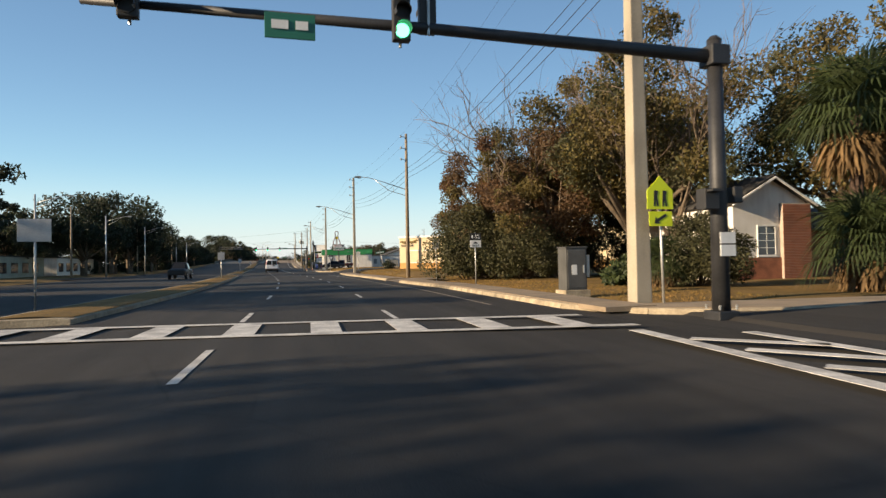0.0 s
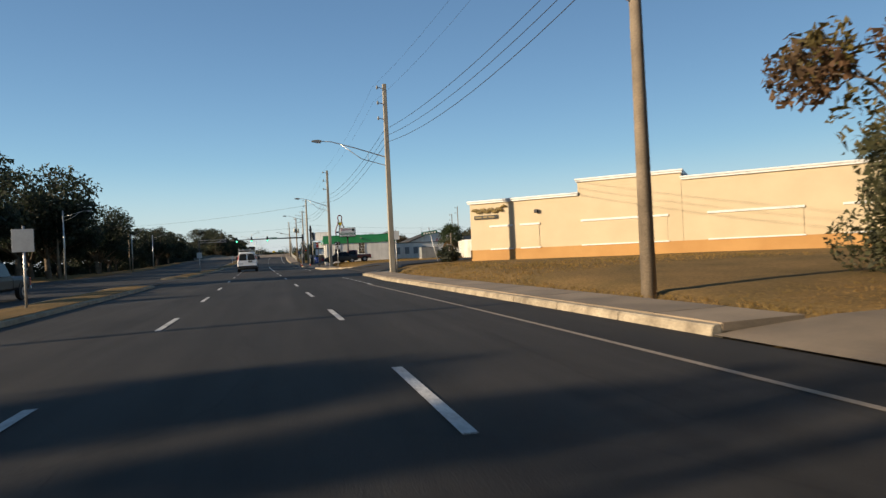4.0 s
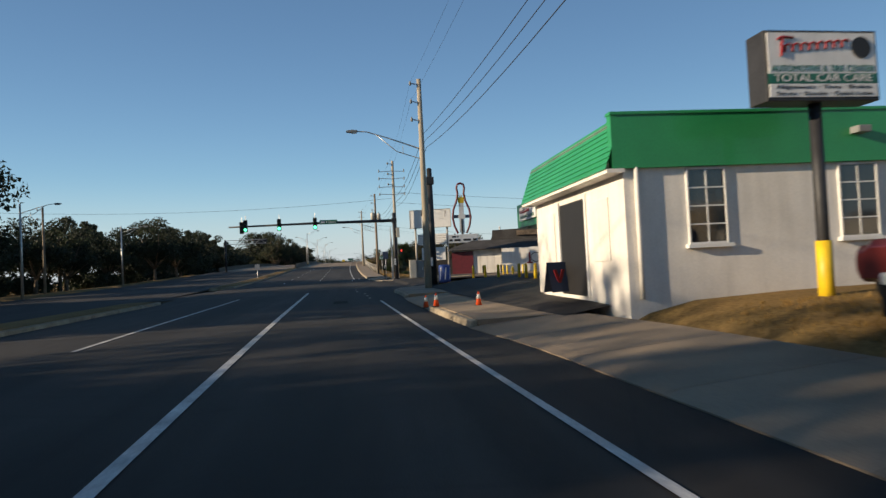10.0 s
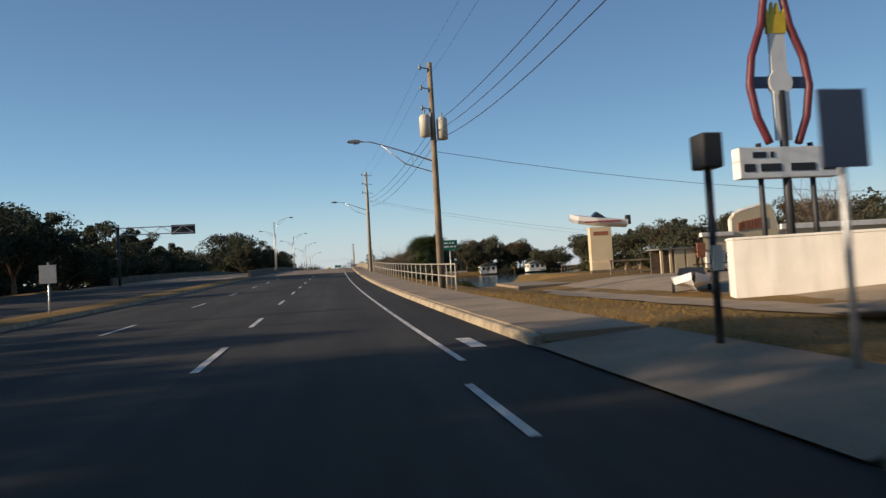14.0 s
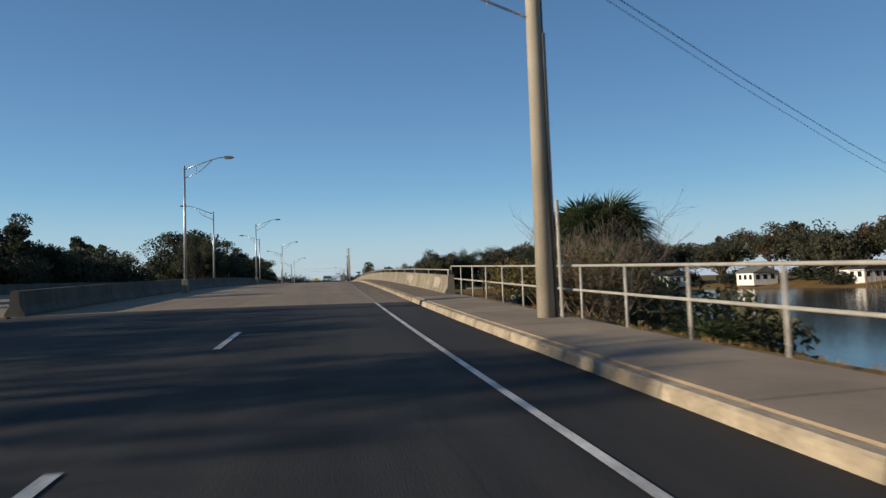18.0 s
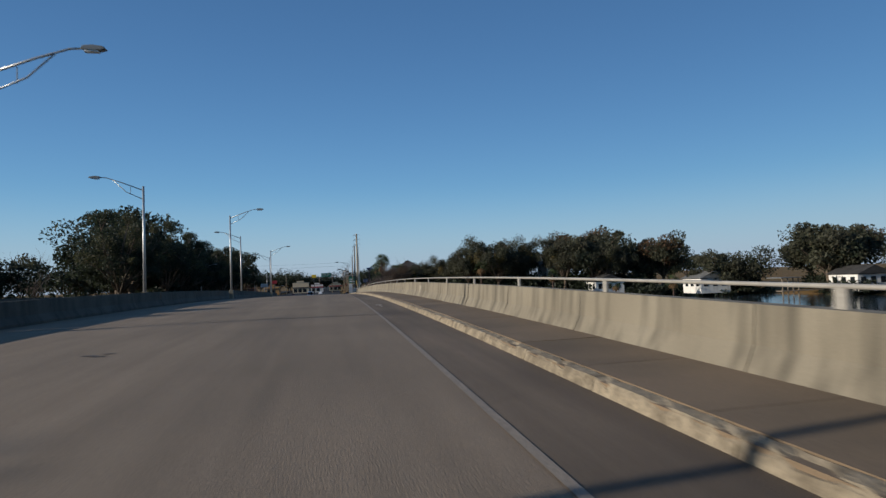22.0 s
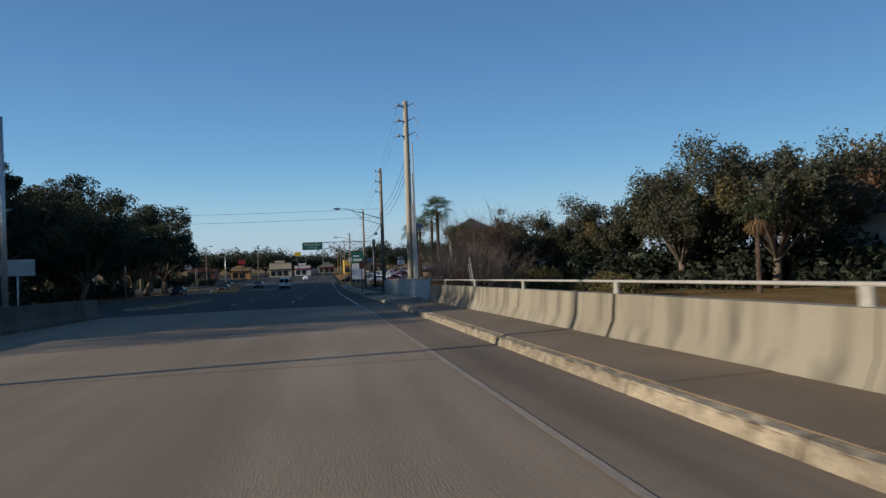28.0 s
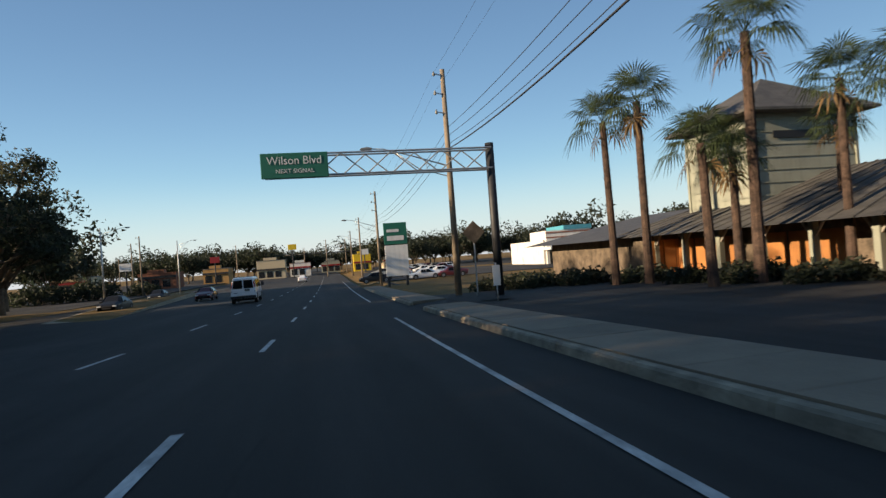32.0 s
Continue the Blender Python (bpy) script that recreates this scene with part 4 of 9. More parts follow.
for y, u, side, h in ((266.8, -6.85, 1, 10.7), (287.2, -8.9, -1, 10.4), (303.8, -7.0, 1, 10.9), (324.2, -8.9, -1, 10.8), (343.2, -6.95, 1, 11.1), (361, -8.55, -1, 10.6), (382.4, -7.1, 1, 10.0), (396, -8.55, -1, 9.6)):
    bridge_lamp(y, u, side, h)
# lamps and poles along the far side of the road
for y, u, h in ((38, -26.5, 9), (70, -27, 9), (100, -27, 9.2), (132, -27, 9.4), (176, -27, 9), (205, -28, 9), (430, -27, 10), (470, -27, 9.5), (520, -27, 9.5), (560, -27, 9.5)):
    p = thing("street_lamp", "grey street lamp pole across the road", "street lamp", group="far street lamps")
    x, z = C(y) + u, Z(y)
    part("shaft", Shape().tube([(x, y, z - .3), (x, y, h)], [.13, .08], 10), M["galv"], p, smooth=True)
    lamp_arm(p, x, y, h - 1.0, 3.0, .9, 1)

# ---- trees ----
def leaf_cloud(rng, centres, count, size, flat=0.5, droop=0.0):
    """Many small leaf cards, thicker towards the outside of each clump."""
    vs, fs = [], []
    per = max(1, count // len(centres))
    for cx, cy, cz, r in centres:
        d = rng.normal(size=(per, 3))
        d /= np.linalg.norm(d, axis=1)[:, None]
        rad = r * (0.35 + 0.7 * rng.random(per) ** 0.6)
        p = d * rad[:, None] * np.array([1, 1, .78]) + np.array([cx, cy, cz])
        p[:, 2] -= droop * rng.random(per) * r
        a = rng.normal(size=(per, 3))
        a /= np.linalg.norm(a, axis=1)[:, None]
        b = np.cross(a, rng.normal(size=(per, 3)))
        b /= np.linalg.norm(b, axis=1)[:, None]
        s = size * (0.6 + 0.8 * rng.random(per))[:, None]
        q = np.stack([p - a * s * 1.15, p + a * s * .7 + b * s * flat * 1.1, p + a * s * .7 - b * s * flat * 1.1], 1).reshape(-1, 3)
        n = len(vs)
        vs += q.tolist()
        fs += [(n + 3 * i, n + 3 * i + 1, n + 3 * i + 2) for i in range(per)]
    return vs, fs


def limbs(rng, h, spread, trunk_r, n_limb=7, fork=0.35, twigs=3, lean=0.1, low=.55):
    """A tapered trunk that forks into limbs and branches; returns the shape and the branch ends."""
    s, ends = Shape(), []
    top = Vector((rng.normal() * lean * h * .3, rng.normal() * lean * h * .3, h * fork))
    s.tube([(0, 0, -.4), tuple(top * .5 + Vector((0, 0, .0))), tuple(top)], [trunk_r * 1.25, trunk_r, trunk_r * .8], 9)
    for i in range(n_limb):
        a = 2 * math.pi * i / n_limb + rng.random() * .7
        reach = spread * (.45 + .5 * rng.random())
        e = Vector((math.cos(a) * reach, math.sin(a) * reach, h * (low + (.93 - low) * rng.random())))
        st = top * (.8 + .2 * rng.random())
        mid = st.lerp(e, .5) + Vector((rng.normal() * .4, rng.normal() * .4, h * .05))
        s.tube([tuple(st), tuple(mid), tuple(e)], [trunk_r * .55, trunk_r * .34, trunk_r * .12], 6)
        ends.append(e)
        for k in range(twigs):
            b = mid.lerp(e, rng.random()) if k else mid
            f = b + Vector((max(-1.5, min(1.5, rng.normal())) * spread * .26, max(-1.5, min(1.5, rng.normal())) * spread * .26, min(1.1, abs(rng.normal())) * h * .12))
            s.tube([tuple(b), tuple(b.lerp(f, .5) + Vector((0, 0, .15))), tuple(f)], [trunk_r * .22, trunk_r * .13, trunk_r * .05], 5)
            ends.append(f)
    return s, ends


def make_tree(seed, h, spread, leaf, count, size, label, n_limb=8, trunk_r=.28, clump=.30, fork=.32, leaf2=None, share2=.3, droop=0.0, name="tree", low=.45, twigs=3):
    rng = np.random.default_rng(seed)
    t = thing(name, label, "tree")
    s, ends = limbs(rng, h, spread, trunk_r, n_limb, fork, twigs, low=low)
    part("trunk", s, M["bark"], t, smooth=True)
    cen = [(e.x, e.y, e.z, spread * clump * (.6 + .7 * rng.random())) for e in ends]
    k = int(len(cen) * (1 - share2)) if leaf2 else len(cen)
    rng.shuffle(cen)
    vs, fs = leaf_cloud(rng, cen[:k], int(count * k / len(cen)), size, .5, droop)
    part("crown", fast_mesh("crown", vs, fs, M[leaf]), None, t)
    if leaf2:
        vs, fs = leaf_cloud(rng, cen[k:], int(count * (1 - k / len(cen))), size, .5, droop)
        part("crown", fast_mesh("crown", vs, fs, M[leaf2]), None, t)
    return t


def sprout(wood, twigs, rng, p, d, length, r, depth, up, kids):
    """A bent branch with side branches, down to fine twigs."""
    bend = Vector(rng.normal(size=3)) * .12 * length
    m = p + d * length * .5 + bend
    e = p + d * length + bend * .5 + Vector((0, 0, length * .06))
    (wood if depth > 1 else twigs).tube([tuple(p), tuple(m), tuple(e)], [r, r * .72, r * .4], 5 if depth > 2 else 3, False)
    if depth == 0:
        return
    for k in range(kids):
        t = .3 + .7 * (k + rng.random()) / kids
        b = p.lerp(m, t * 2) if t < .5 else m.lerp(e, t * 2 - 1)
        nd = (d + Vector(rng.normal(size=3)) * .48 + Vector((0, 0, up))).normalized()
        sprout(wood, twigs, rng, b, nd, length * rng.uniform(.45, .7), r * .5, depth - 1, up, kids)


def bare_tree(seed, h, spread, label, n=11, trunk_r=.16, fork=.22, up=.18, kids=4, name="tree", twig="twig"):
    """Leafless: a short trunk, rising limbs and a haze of fine twigs."""
    rng = np.random.default_rng(seed)
    t = thing(name, label, "tree")
    wood, tw = Shape(), Shape()
    top = Vector((rng.normal() * .05 * h, rng.normal() * .05 * h, h * fork))
    wood.tube([(0, 0, -.4), tuple(top * .5), tuple(top)], [trunk_r * 1.2, trunk_r, trunk_r * .8], 8)
    for i in range(n):
        a = 6.283 * i / n + rng.random() * .5
        d = Vector((math.cos(a) * spread / h, math.sin(a) * spread / h, .75 + .45 * rng.random())).normalized()
        sprout(wood, tw, rng, top * rng.uniform(.6, 1), d, h * rng.uniform(.42, .62), trunk_r * .5, 3, up, kids)
    part("trunk", wood, M["bark"], t, smooth=True)
    part("twig_mass", fast_mesh("twig_mass", tw.v, tw.f, M[twig]), None, t)
    return t


def fan_leaf(vs, fs, base, direction, length, rng, droop=.35, blades=13):
    """A fan palm leaf: a stalk and a spread of narrow blades."""
    d = Vector(direction).normalized()
    side = d.cross(Vector((0, 0, 1)))
    side = side.normalized() if side.length > .05 else Vector((1, 0, 0))
    up = side.cross(d).normalized()
    hub = Vector(base) + d * length * .5
    w = .02
    n = len(vs)
    vs += [tuple(Vector(base) - side * w), tuple(Vector(base) + side * w), tuple(hub + side * w * .6), tuple(hub - side * w * .6)]
    fs.append((n, n + 1, n + 2, n + 3))
    for i in range(blades):
        a = (i / (blades - 1) - .5) * 3.6
        v = d * math.cos(a) + side * math.sin(a)
        L = length * .62 * (.75 + .3 * math.cos(a * .8)) * (.9 + .2 * rng.random())
        m1 = hub + v * L * .55 + up * L * .10
        e = hub + v * L - Vector((0, 0, L * (droop + .25 * rng.random())))
        p = v.cross(up).normalized() * L * .62 / blades
        n = len(vs)
        vs += [tuple(hub), tuple(m1 - p), tuple(e), tuple(m1 + p)]
        fs.append((n, n + 1, n + 2, n + 3))


def fan_palm(seed, h, label, crown_r=1.7, trunk_r=.17, leaves=34, skirt=16, name="palm_tree", boots=True, blades=15):
    rng = np.random.default_rng(seed)
    t = thing(name, label, "palm tree")
    s = Shape()
    lean = rng.normal() * .02 * h
    s.tube([(0, 0, -.4), (lean * .2, 0, h * .3), (lean, 0, h)], [trunk_r * 1.25, trunk_r, trunk_r * .85], 10)
    if boots:
        for i in range(int(h * 9)):
            a, z = i * 2.4, .3 + i * (h - .5) / (h * 9)
            x, y = math.cos(a) * trunk_r * .98, math.sin(a) * trunk_r * .98
            s.add([(x * .8 + lean * z / h - .05 * math.sin(a), y * .8 + .05 * math.cos(a), z), (x * .8 + lean * z / h + .05 * math.sin(a), y * .8 - .05 * math.cos(a), z), (x * 1.32 + lean * z / h, y * 1.32, z + .16)], [(0, 1, 2)])
    part("trunk", s, M["palm_bark"], t, smooth=False)
    vs, fs = [], []
    for i in range(leaves):
        a, el = i * 2.399, -.45 + 1.75 * (i / leaves)
        fan_leaf(vs, fs, (lean, 0, h), (math.cos(a) * math.cos(el), math.sin(a) * math.cos(el), math.sin(el)), crown_r * (.85 + .3 * rng.random()), rng, .34 - .3 * i / leaves, blades)
    part("crown", fast_mesh("crown", vs, fs, M["palm_leaf"]), None, t)
    vs, fs = [], []
    for i in range(skirt):
        a, el = i * 2.399, -1.25 + .5 * rng.random()
        fan_leaf(vs, fs, (lean, 0, h - .1), (math.cos(a) * math.cos(el), math.sin(a) * math.cos(el), math.sin(el)), crown_r * .8, rng, .2, 9)
    if skirt:
        part("dead_skirt", fast_mesh("dead_skirt", vs, fs, M["dead_palm"]), None, t)
    return t


def bush(seed, w, h, leaf, count, size, label, name="bush"):
    rng = np.random.default_rng(seed)
    t = thing(name, label, "bush")
    s = Shape()
    cen = []
    for i in range(26):
        a, r = rng.random() * 6.28, w * .5 * rng.random() ** .5
        e = Vector((math.cos(a) * r, math.sin(a) * r, h * (.12 + .7 * rng.random() * (1 - .5 * r / (w * .5)))))
        s.tube([(e.x * .2, e.y * .2, -.2), (e.x * .6, e.y * .6, e.z * .6), tuple(e)], [.05, .035, .015], 5)
        cen.append((e.x, e.y, e.z, w * .19 * (.7 + .6 * rng.random())))
    part("stem", s, M["bark"], t, smooth=True)
    vs, fs = leaf_cloud(rng, cen, count, size)
    vs = [(x, y, max(z, .02)) for x, y, z in vs]
    part("foliage", fast_mesh("foliage", vs, fs, M[leaf]), None, t)
    return t


def put(ob, spots, relabel=None):
    """Moves a tree to the first spot and copies it to the rest: x, y, turn, scale."""
    rows = []
    for i, (x, y, turn_, sc) in enumerate(spots):
        m = Matrix.Translation((x, y, ground_z(x, y) - .05)) @ Matrix.Rotation(radians(turn_), 4, 'Z') @ Matrix.Scale(sc, 4)
        if i == 0:
            rows.append((ob, m))
        else:
            rows.append((copy_thing(ob, m), m))
    ob.matrix_basis = rows[0][1]
    return [r[0] for r in rows]


_r = random.Random(5)


def row_spots(x0, x1, y0, y1, step, s0=.8, s1=1.2, jit=2.0):
    n = max(1, int(abs(y1 - y0) / step))
    return [(x0 + (x1 - x0) * i / n + _r.uniform(-jit, jit), y0 + (y1 - y0) * i / n + _r.uniform(-jit, jit), _r.uniform(0, 360), _r.uniform(s0, s1)) for i in range(n + 1)]


oak1 = make_tree(11, 9.5, 5.2, "leaf_dark", 9000, .19, "dark evergreen oak with a broad uneven crown", n_limb=11, clump=.22, low=.3)
oak2 = make_tree(12, 8.5, 4.8, "leaf_grey", 7500, .20, "grey-green oak with a ragged crown", n_limb=11, clump=.22)
oak3 = make_tree(13, 10.5, 4.6, "leaf_dark", 7000, .21, "tall dark tree with an open crown", n_limb=11, fork=.4, clump=.2)
bare1 = bare_tree(14, 8.5, 4.0, "leafless grey tree with fine twigs")
left = row_spots(-52, -50, -60, 20, 8) + row_spots(-44, -46, 20, 250, 9.5, .75, 1.2, 3.0)
lo = row_spots(-56, -56, -60, 250, 12, .9, 1.25, 4)
put(oak1, left[::2] + row_spots(-46, -48, 262, 378, 9, 1.1, 1.45, 3)[::2] + row_spots(-32, -32, 408, 470, 8, .7, 1.0, 2)[::2])
put(oak3, left[1::2] + row_spots(-46, -48, 262, 378, 9, 1.1, 1.4, 3)[1::2] + row_spots(-31, -33, 405, 470, 7.5, .75, 1.05, 2)[1::2])
put(bare1, lo[::5] + row_spots(-50, -52, 230, 400, 34, 1.0, 1.2, 3) + [(46, 222, 0, .8), (60, 440, 40, 1.2)])
FB = [(118, 300), (112, 312), (120, 325), (108, 338), (114, 352), (104, 366), (92, 378), (98, 390), (80, 398), (70, 408), (60, 414), (110, 285), (112, 270), (108, 255), (100, 243), (92, 236), (84, 230), (76, 226)]
put(oak2, [(x + _r.uniform(-4, 4), y + _r.uniform(-4, 4), _r.uniform(0, 360), _r.uniform(1.15, 1.75)) for x, y in FB])
put(make_tree(15, 9.0, 5.0, "leaf_grey", 7000, .20, "oak with olive and brown winter leaves", leaf2="leaf_brown"), [(x + _r.uniform(-8, 14), y + _r.uniform(2, 14), _r.uniform(0, 360), _r.uniform(1.1, 1.6)) for x, y in FB[::2]])

# thicket beside the first stretch of road
put(make_tree(21, 14.5, 6.4, "leaf_olive", 34000, .12, "tall oak with olive winter leaves over the footway", n_limb=17, trunk_r=.34, leaf2="leaf_oak", share2=.45, clump=.2, fork=.2, droop=.5, low=.22, twigs=4), [(20.5, 33, 20, 1.0), (31, 27.5, 130, 1.12), (25, 41, 250, 1.1), (36, 16, 10, 1.0), (19.5, 43, 70, .92)])
put(make_tree(22, 12.6, 4.8, "leaf_brown", 24000, .11, "tree with russet leaves and bare twigs", n_limb=16, trunk_r=.22, leaf2="leaf_olive", share2=.35, fork=.18, clump=.2, droop=.4, low=.25, twigs=4), [(14.4, 44.5, 0, .95), (17.0, 38.5, 100, 1.0)])
put(bare_tree(27, 13.0, 5.0, "bare grey-limbed tree among the russet leaves", 12, .2), [(15.2, 41, 0, .98), (21.5, 30, 80, 1.0)])
put(bush(23, 6.5, 7.0, "leaf_oak", 24000, .105, "dense dark green shrub thicket"), [(12.3, 41.8, 0, .95), (13.8, 44.6, 90, .9), (14.9, 38.8, 40, .85), (19, 52, 10, .8), (23, 41, 130, .9), (16.5, 43.5, 60, 1.0), (16.4, 22.4, 20, .58)])
put(fan_palm(24, 6.4, "tall cabbage palm with hanging dead fronds", 2.5, .24, 60, 40, blades=24), [(19.3, 17.4, 0, 1.0), (23.5, 19.5, 90, .9)])
put(fan_palm(28, 1.7, "low broad cabbage palm beside the house", 2.1, .3, 60, 26, blades=24), [(18.2, 16.0, 0, .95), (20.8, 16.2, 90, .9), (14.6, 22.5, 40, .62)])
put(fan_palm(29, 3.2, "cabbage palm on the grass lot with dead fronds", 2.3, .22, 50, 26), [(42.3, 119, 0, 1.05), (60, 118, 30, 1.1), (24.6, 122.5, 0, .92)])
put(bush(25, 3.2, 1.9, "palm_leaf", 2600, .16, "low palmetto clump beside the house"), [(15.2, 25, 40, .9), (16.8, 27.5, 0, 1.0)])

# ---- signals and signs ----
def signal_head(parent, x, y, z, face=-1, lit="green", dog=False, axis="y", name="signal_head"):
    """A three-lamp traffic light; its lenses look along face of the axis."""
    def at(a, b, c):  # sideways, towards the viewer, up
        return (x + a, y + face * b, z + c) if axis == "y" else (x + face * b, y + a, z + c)
    h = Shape()
    def bx(a0, a1, b0, b1, c0, c1, s):
        p, q = at(a0, b0, c0), at(a1, b1, c1)
        s.box(min(p[0], q[0]), max(p[0], q[0]), min(p[1], q[1]), max(p[1], q[1]), p[2], q[2])
        return s
    head = part(name, bx(-.17, .17, -.1, .1, -.53, .53, Shape()), M["black_plastic"], parent, "black three-lamp signal head", bevel=.025)
    for i, c in enumerate((.35, 0.0, -.35)):
        col = {"green": 2, "red": 0}.get(lit, 9)
        m = M["green_light"] if (i == col and lit == "green") else M["red_light"] if (i == col and lit == "red") else M["dark"]
        part("lens", Shape().tube([at(0, .1, c), at(0, .125, c)], .135, 14), m, head)
        v = Shape()
        n = 10
        ring = [math.pi * (-.15 + 1.3 * k / n) for k in range(n + 1)]
        for k in range(n):
            a0, a1 = ring[k], ring[k + 1]
            ps = [at(math.cos(a0) * .15, .1, c + math.sin(a0) * .15), at(math.cos(a1) * .15, .1, c + math.sin(a1) * .15),
                  at(math.cos(a1) * .15, .33, c + math.sin(a1) * .15 - .02), at(math.cos(a0) * .15, .33, c + math.sin(a0) * .15 - .02)]
            v.add(ps, [(0, 1, 2, 3)])
        part("visor", v, M["black_plastic"], head)
    part("bracket", Shape().tube([at(0, -.12, -.6), at(0, -.12, .95)], .03, 6), M["galv"], head)
    return head


def mast(name_label, x, y, top, ex, ey, z0, z1, r=.17):
    """A steel signal mast with an arm from its top to (ex, ey)."""
    t = thing("traffic_signal", name_label, "traffic light")
    g = ground_z(x, y)
    part("shaft", Shape().tube([(x, y, g - .2), (x, y, top)], [r * 1.15, r * .9], 16), M["dark_steel"], t, smooth=True)
    part("cap", Shape().tube([(x, y, top - .02), (x, y, top + .07)], [r * .95, r * .5], 16), M["dark_steel"], t)
    part("base_plate", Shape().box(x - .26, x + .26, y - .26, y + .26, g - .1, g + .17), M["dark_steel"], t, bevel=.03)
    part("arm", Shape().tube([(x, y, z0), ((x + ex) / 2, (y + ey) / 2, (z0 + z1) / 2 + .05), (ex, ey, z1)], [.15, .11, .07], 12), M["dark_steel"], t, smooth=True)
    part("clamp", Shape().box(x - r * 1.35, x + r * 1.35, y - r * 1.35, y + r * 1.35, z0 - .22, z0 + .22), M["dark_steel"], t, bevel=.03)
    for k in range(4):
        a = math.pi / 4 + k * math.pi / 2
        part("bolt", Shape().tube([(x + math.cos(a) * .3, y + math.sin(a) * .3, g + .2), (x + math.cos(a) * .3, y + math.sin(a) * .3, g + .3)], .025, 6), M["galv"], t)
    return t


def bars(parent, x0, x1, y, zs, material, h=.05, rng=random.Random(3), face=-1):
    """Rows of short plain bars that stand for writing too small to read."""
    for z in zs:
        x = x0
        while x < x1 - .05:
            w = min(x1 - x, rng.uniform(.06, .2) * (h / .05))
            part("text_bar", Shape().box(x, x + w, y - .006, y + .006, z - h / 2, z + h / 2), M[material], parent)
            x += w + .04 * (h / .05)


def FACE(x, y, z, rz=0.0):
    return Matrix.Translation((x, y, z)) @ Matrix.Rotation(radians(rz), 4, 'Z') @ Matrix.Rotation(radians(90), 4, 'X')


ma = mast("dark steel signal mast with a long arm over the road", 8.15, 11.1, 6.1, -4.4, 11.6, 5.72, 6.0)
signal_head(ma, 1.2, 11.25, 6.1, lit="green")
signal_head(ma, 1.75, 11.4, 6.35, face=1, lit="off")
signal_head(ma, -3.6, 11.4, 6.2, lit="off")
sa = part("street_name_sign", Shape().box(-1.32, -.42, 11.2, 11.24, 5.45, 5.92), M["sign_green"], ma, "green street-name sign", bevel=.01)
bars(sa, -1.2, -.55, 11.19, [5.7], "sign_white", .16)
pb = part("pedestrian_signal", Shape().box(7.62, 7.98, 10.85, 11.15, 2.35, 2.8), M["black_plastic"], ma, "black walk signal box", bevel=.02)
part("visor", Shape().box(7.66, 7.94, 10.66, 10.86, 2.72, 2.77), M["black_plastic"], pb)
part("pedestrian_signal", Shape().box(8.4, 8.62, 10.9, 11.2, 2.5, 2.85), M["black_plastic"], ma, "black walk signal box", bevel=.02)
for z in (1.35, 1.62):
    nb = part("notice", Shape().box(7.98, 8.36, 10.86, 10.88, z, z + .24), M["sign_white"], ma, "small white notice")

mb = mast("dark steel signal mast with an arm along the side street", 6.05, 150.3, 7.1, 6.9, 162.5, 6.4, 5.4)
signal_head(mb, 6.95, 160.6, 5.4, face=1, lit="off", axis="x")
signal_head(mb, 6.75, 157.6, 5.7, face=1, lit="off", axis="x")
sb = part("street_name_sign", Shape().box(6.30, 6.33, 153.6, 154.8, 5.75, 6.15), M["sign_green"], mb, "green street-name sign")
pbx = part("pedestrian_signal", Shape().box(5.5, 5.82, 150.15, 150.45, 2.5, 2.95), M["black_plastic"], mb, "black walk signal box", bevel=.02)
part("visor", Shape().box(5.53, 5.79, 149.97, 150.16, 2.86, 2.91), M["black_plastic"], pbx)
part("notice", Shape().box(5.66, 5.98, 150.05, 150.07, 1.35, 1.85), M["sign_white"], mb, "small white notice")

mc = mast("dark steel signal mast with three green lights over the road", 5.3, 171.2, 6.4, -9.6, 171.4, 5.75, 5.7)
for sx in (-8.1, -5.15, -1.95):
    signal_head(mc, sx, 171.2, 5.75, lit="green")
signal_head(mc, -8.45, 171.25, 5.6, lit="off")
sc = part("street_name_sign", Shape().box(-1.52, .05, 171.0, 171.04, 5.62, 6.02), M["sign_green"], mc, "green street-name sign", bevel=.01)
letters("Shore", .3, M["sign_white"], sc, FACE(-.38, 170.985, 5.82), depth=.004)
bars(sc, -1.42, -.85, 170.98, [5.82], "sign_white", .16)
psc = part("pedestrian_signal", Shape().box(5.55, 5.95, 170.9, 171.2, 2.6, 3.05), M["black_plastic"], mc, "black walk signal with a lit red symbol", bevel=.02)
part("red_symbol", Shape().box(5.78, 5.90, 170.885, 170.9, 2.82, 2.98), M["red_light"], psc)
part("control_box", Shape().box(5.45, 5.75, 170.95, 171.25, 4.15, 5.05), M["beige_box"], mc, "pale control box", bevel=.02)
for z in (2.0, 1.8, 1.6):
    part("notice", Shape().box(5.12, 5.3, 170.98, 171.0, z, z + .17), M["sign_white"], mc, "small white notice")
for k in range(3):
    part("conduit", Shape().tube([(5.1 - .06 * k, 172.4, .1), (5.1 - .06 * k, 172.4, 3.2 + k)], .04, 8), M["galv"], pole_5)


def post_sign(x, y, base, top, plates, label, square=False, lean=0.0, post="galv"):
    """Plates: (sideways centre, bottom, top, width, material)."""
    t = thing("road_sign", label, "road sign")
    part("post", Shape().tube([(x, y, base - .4), (x + lean, y, top)], .035, 8), M[post], t, smooth=True)
    out = []
    for dx, z0, z1, w, m in plates:
        out.append(part("plate", Shape().box(x + dx - w / 2, x + dx + w / 2, y - .06, y - .045, z0, z1), M[m], t, bevel=.006))
    return t, out


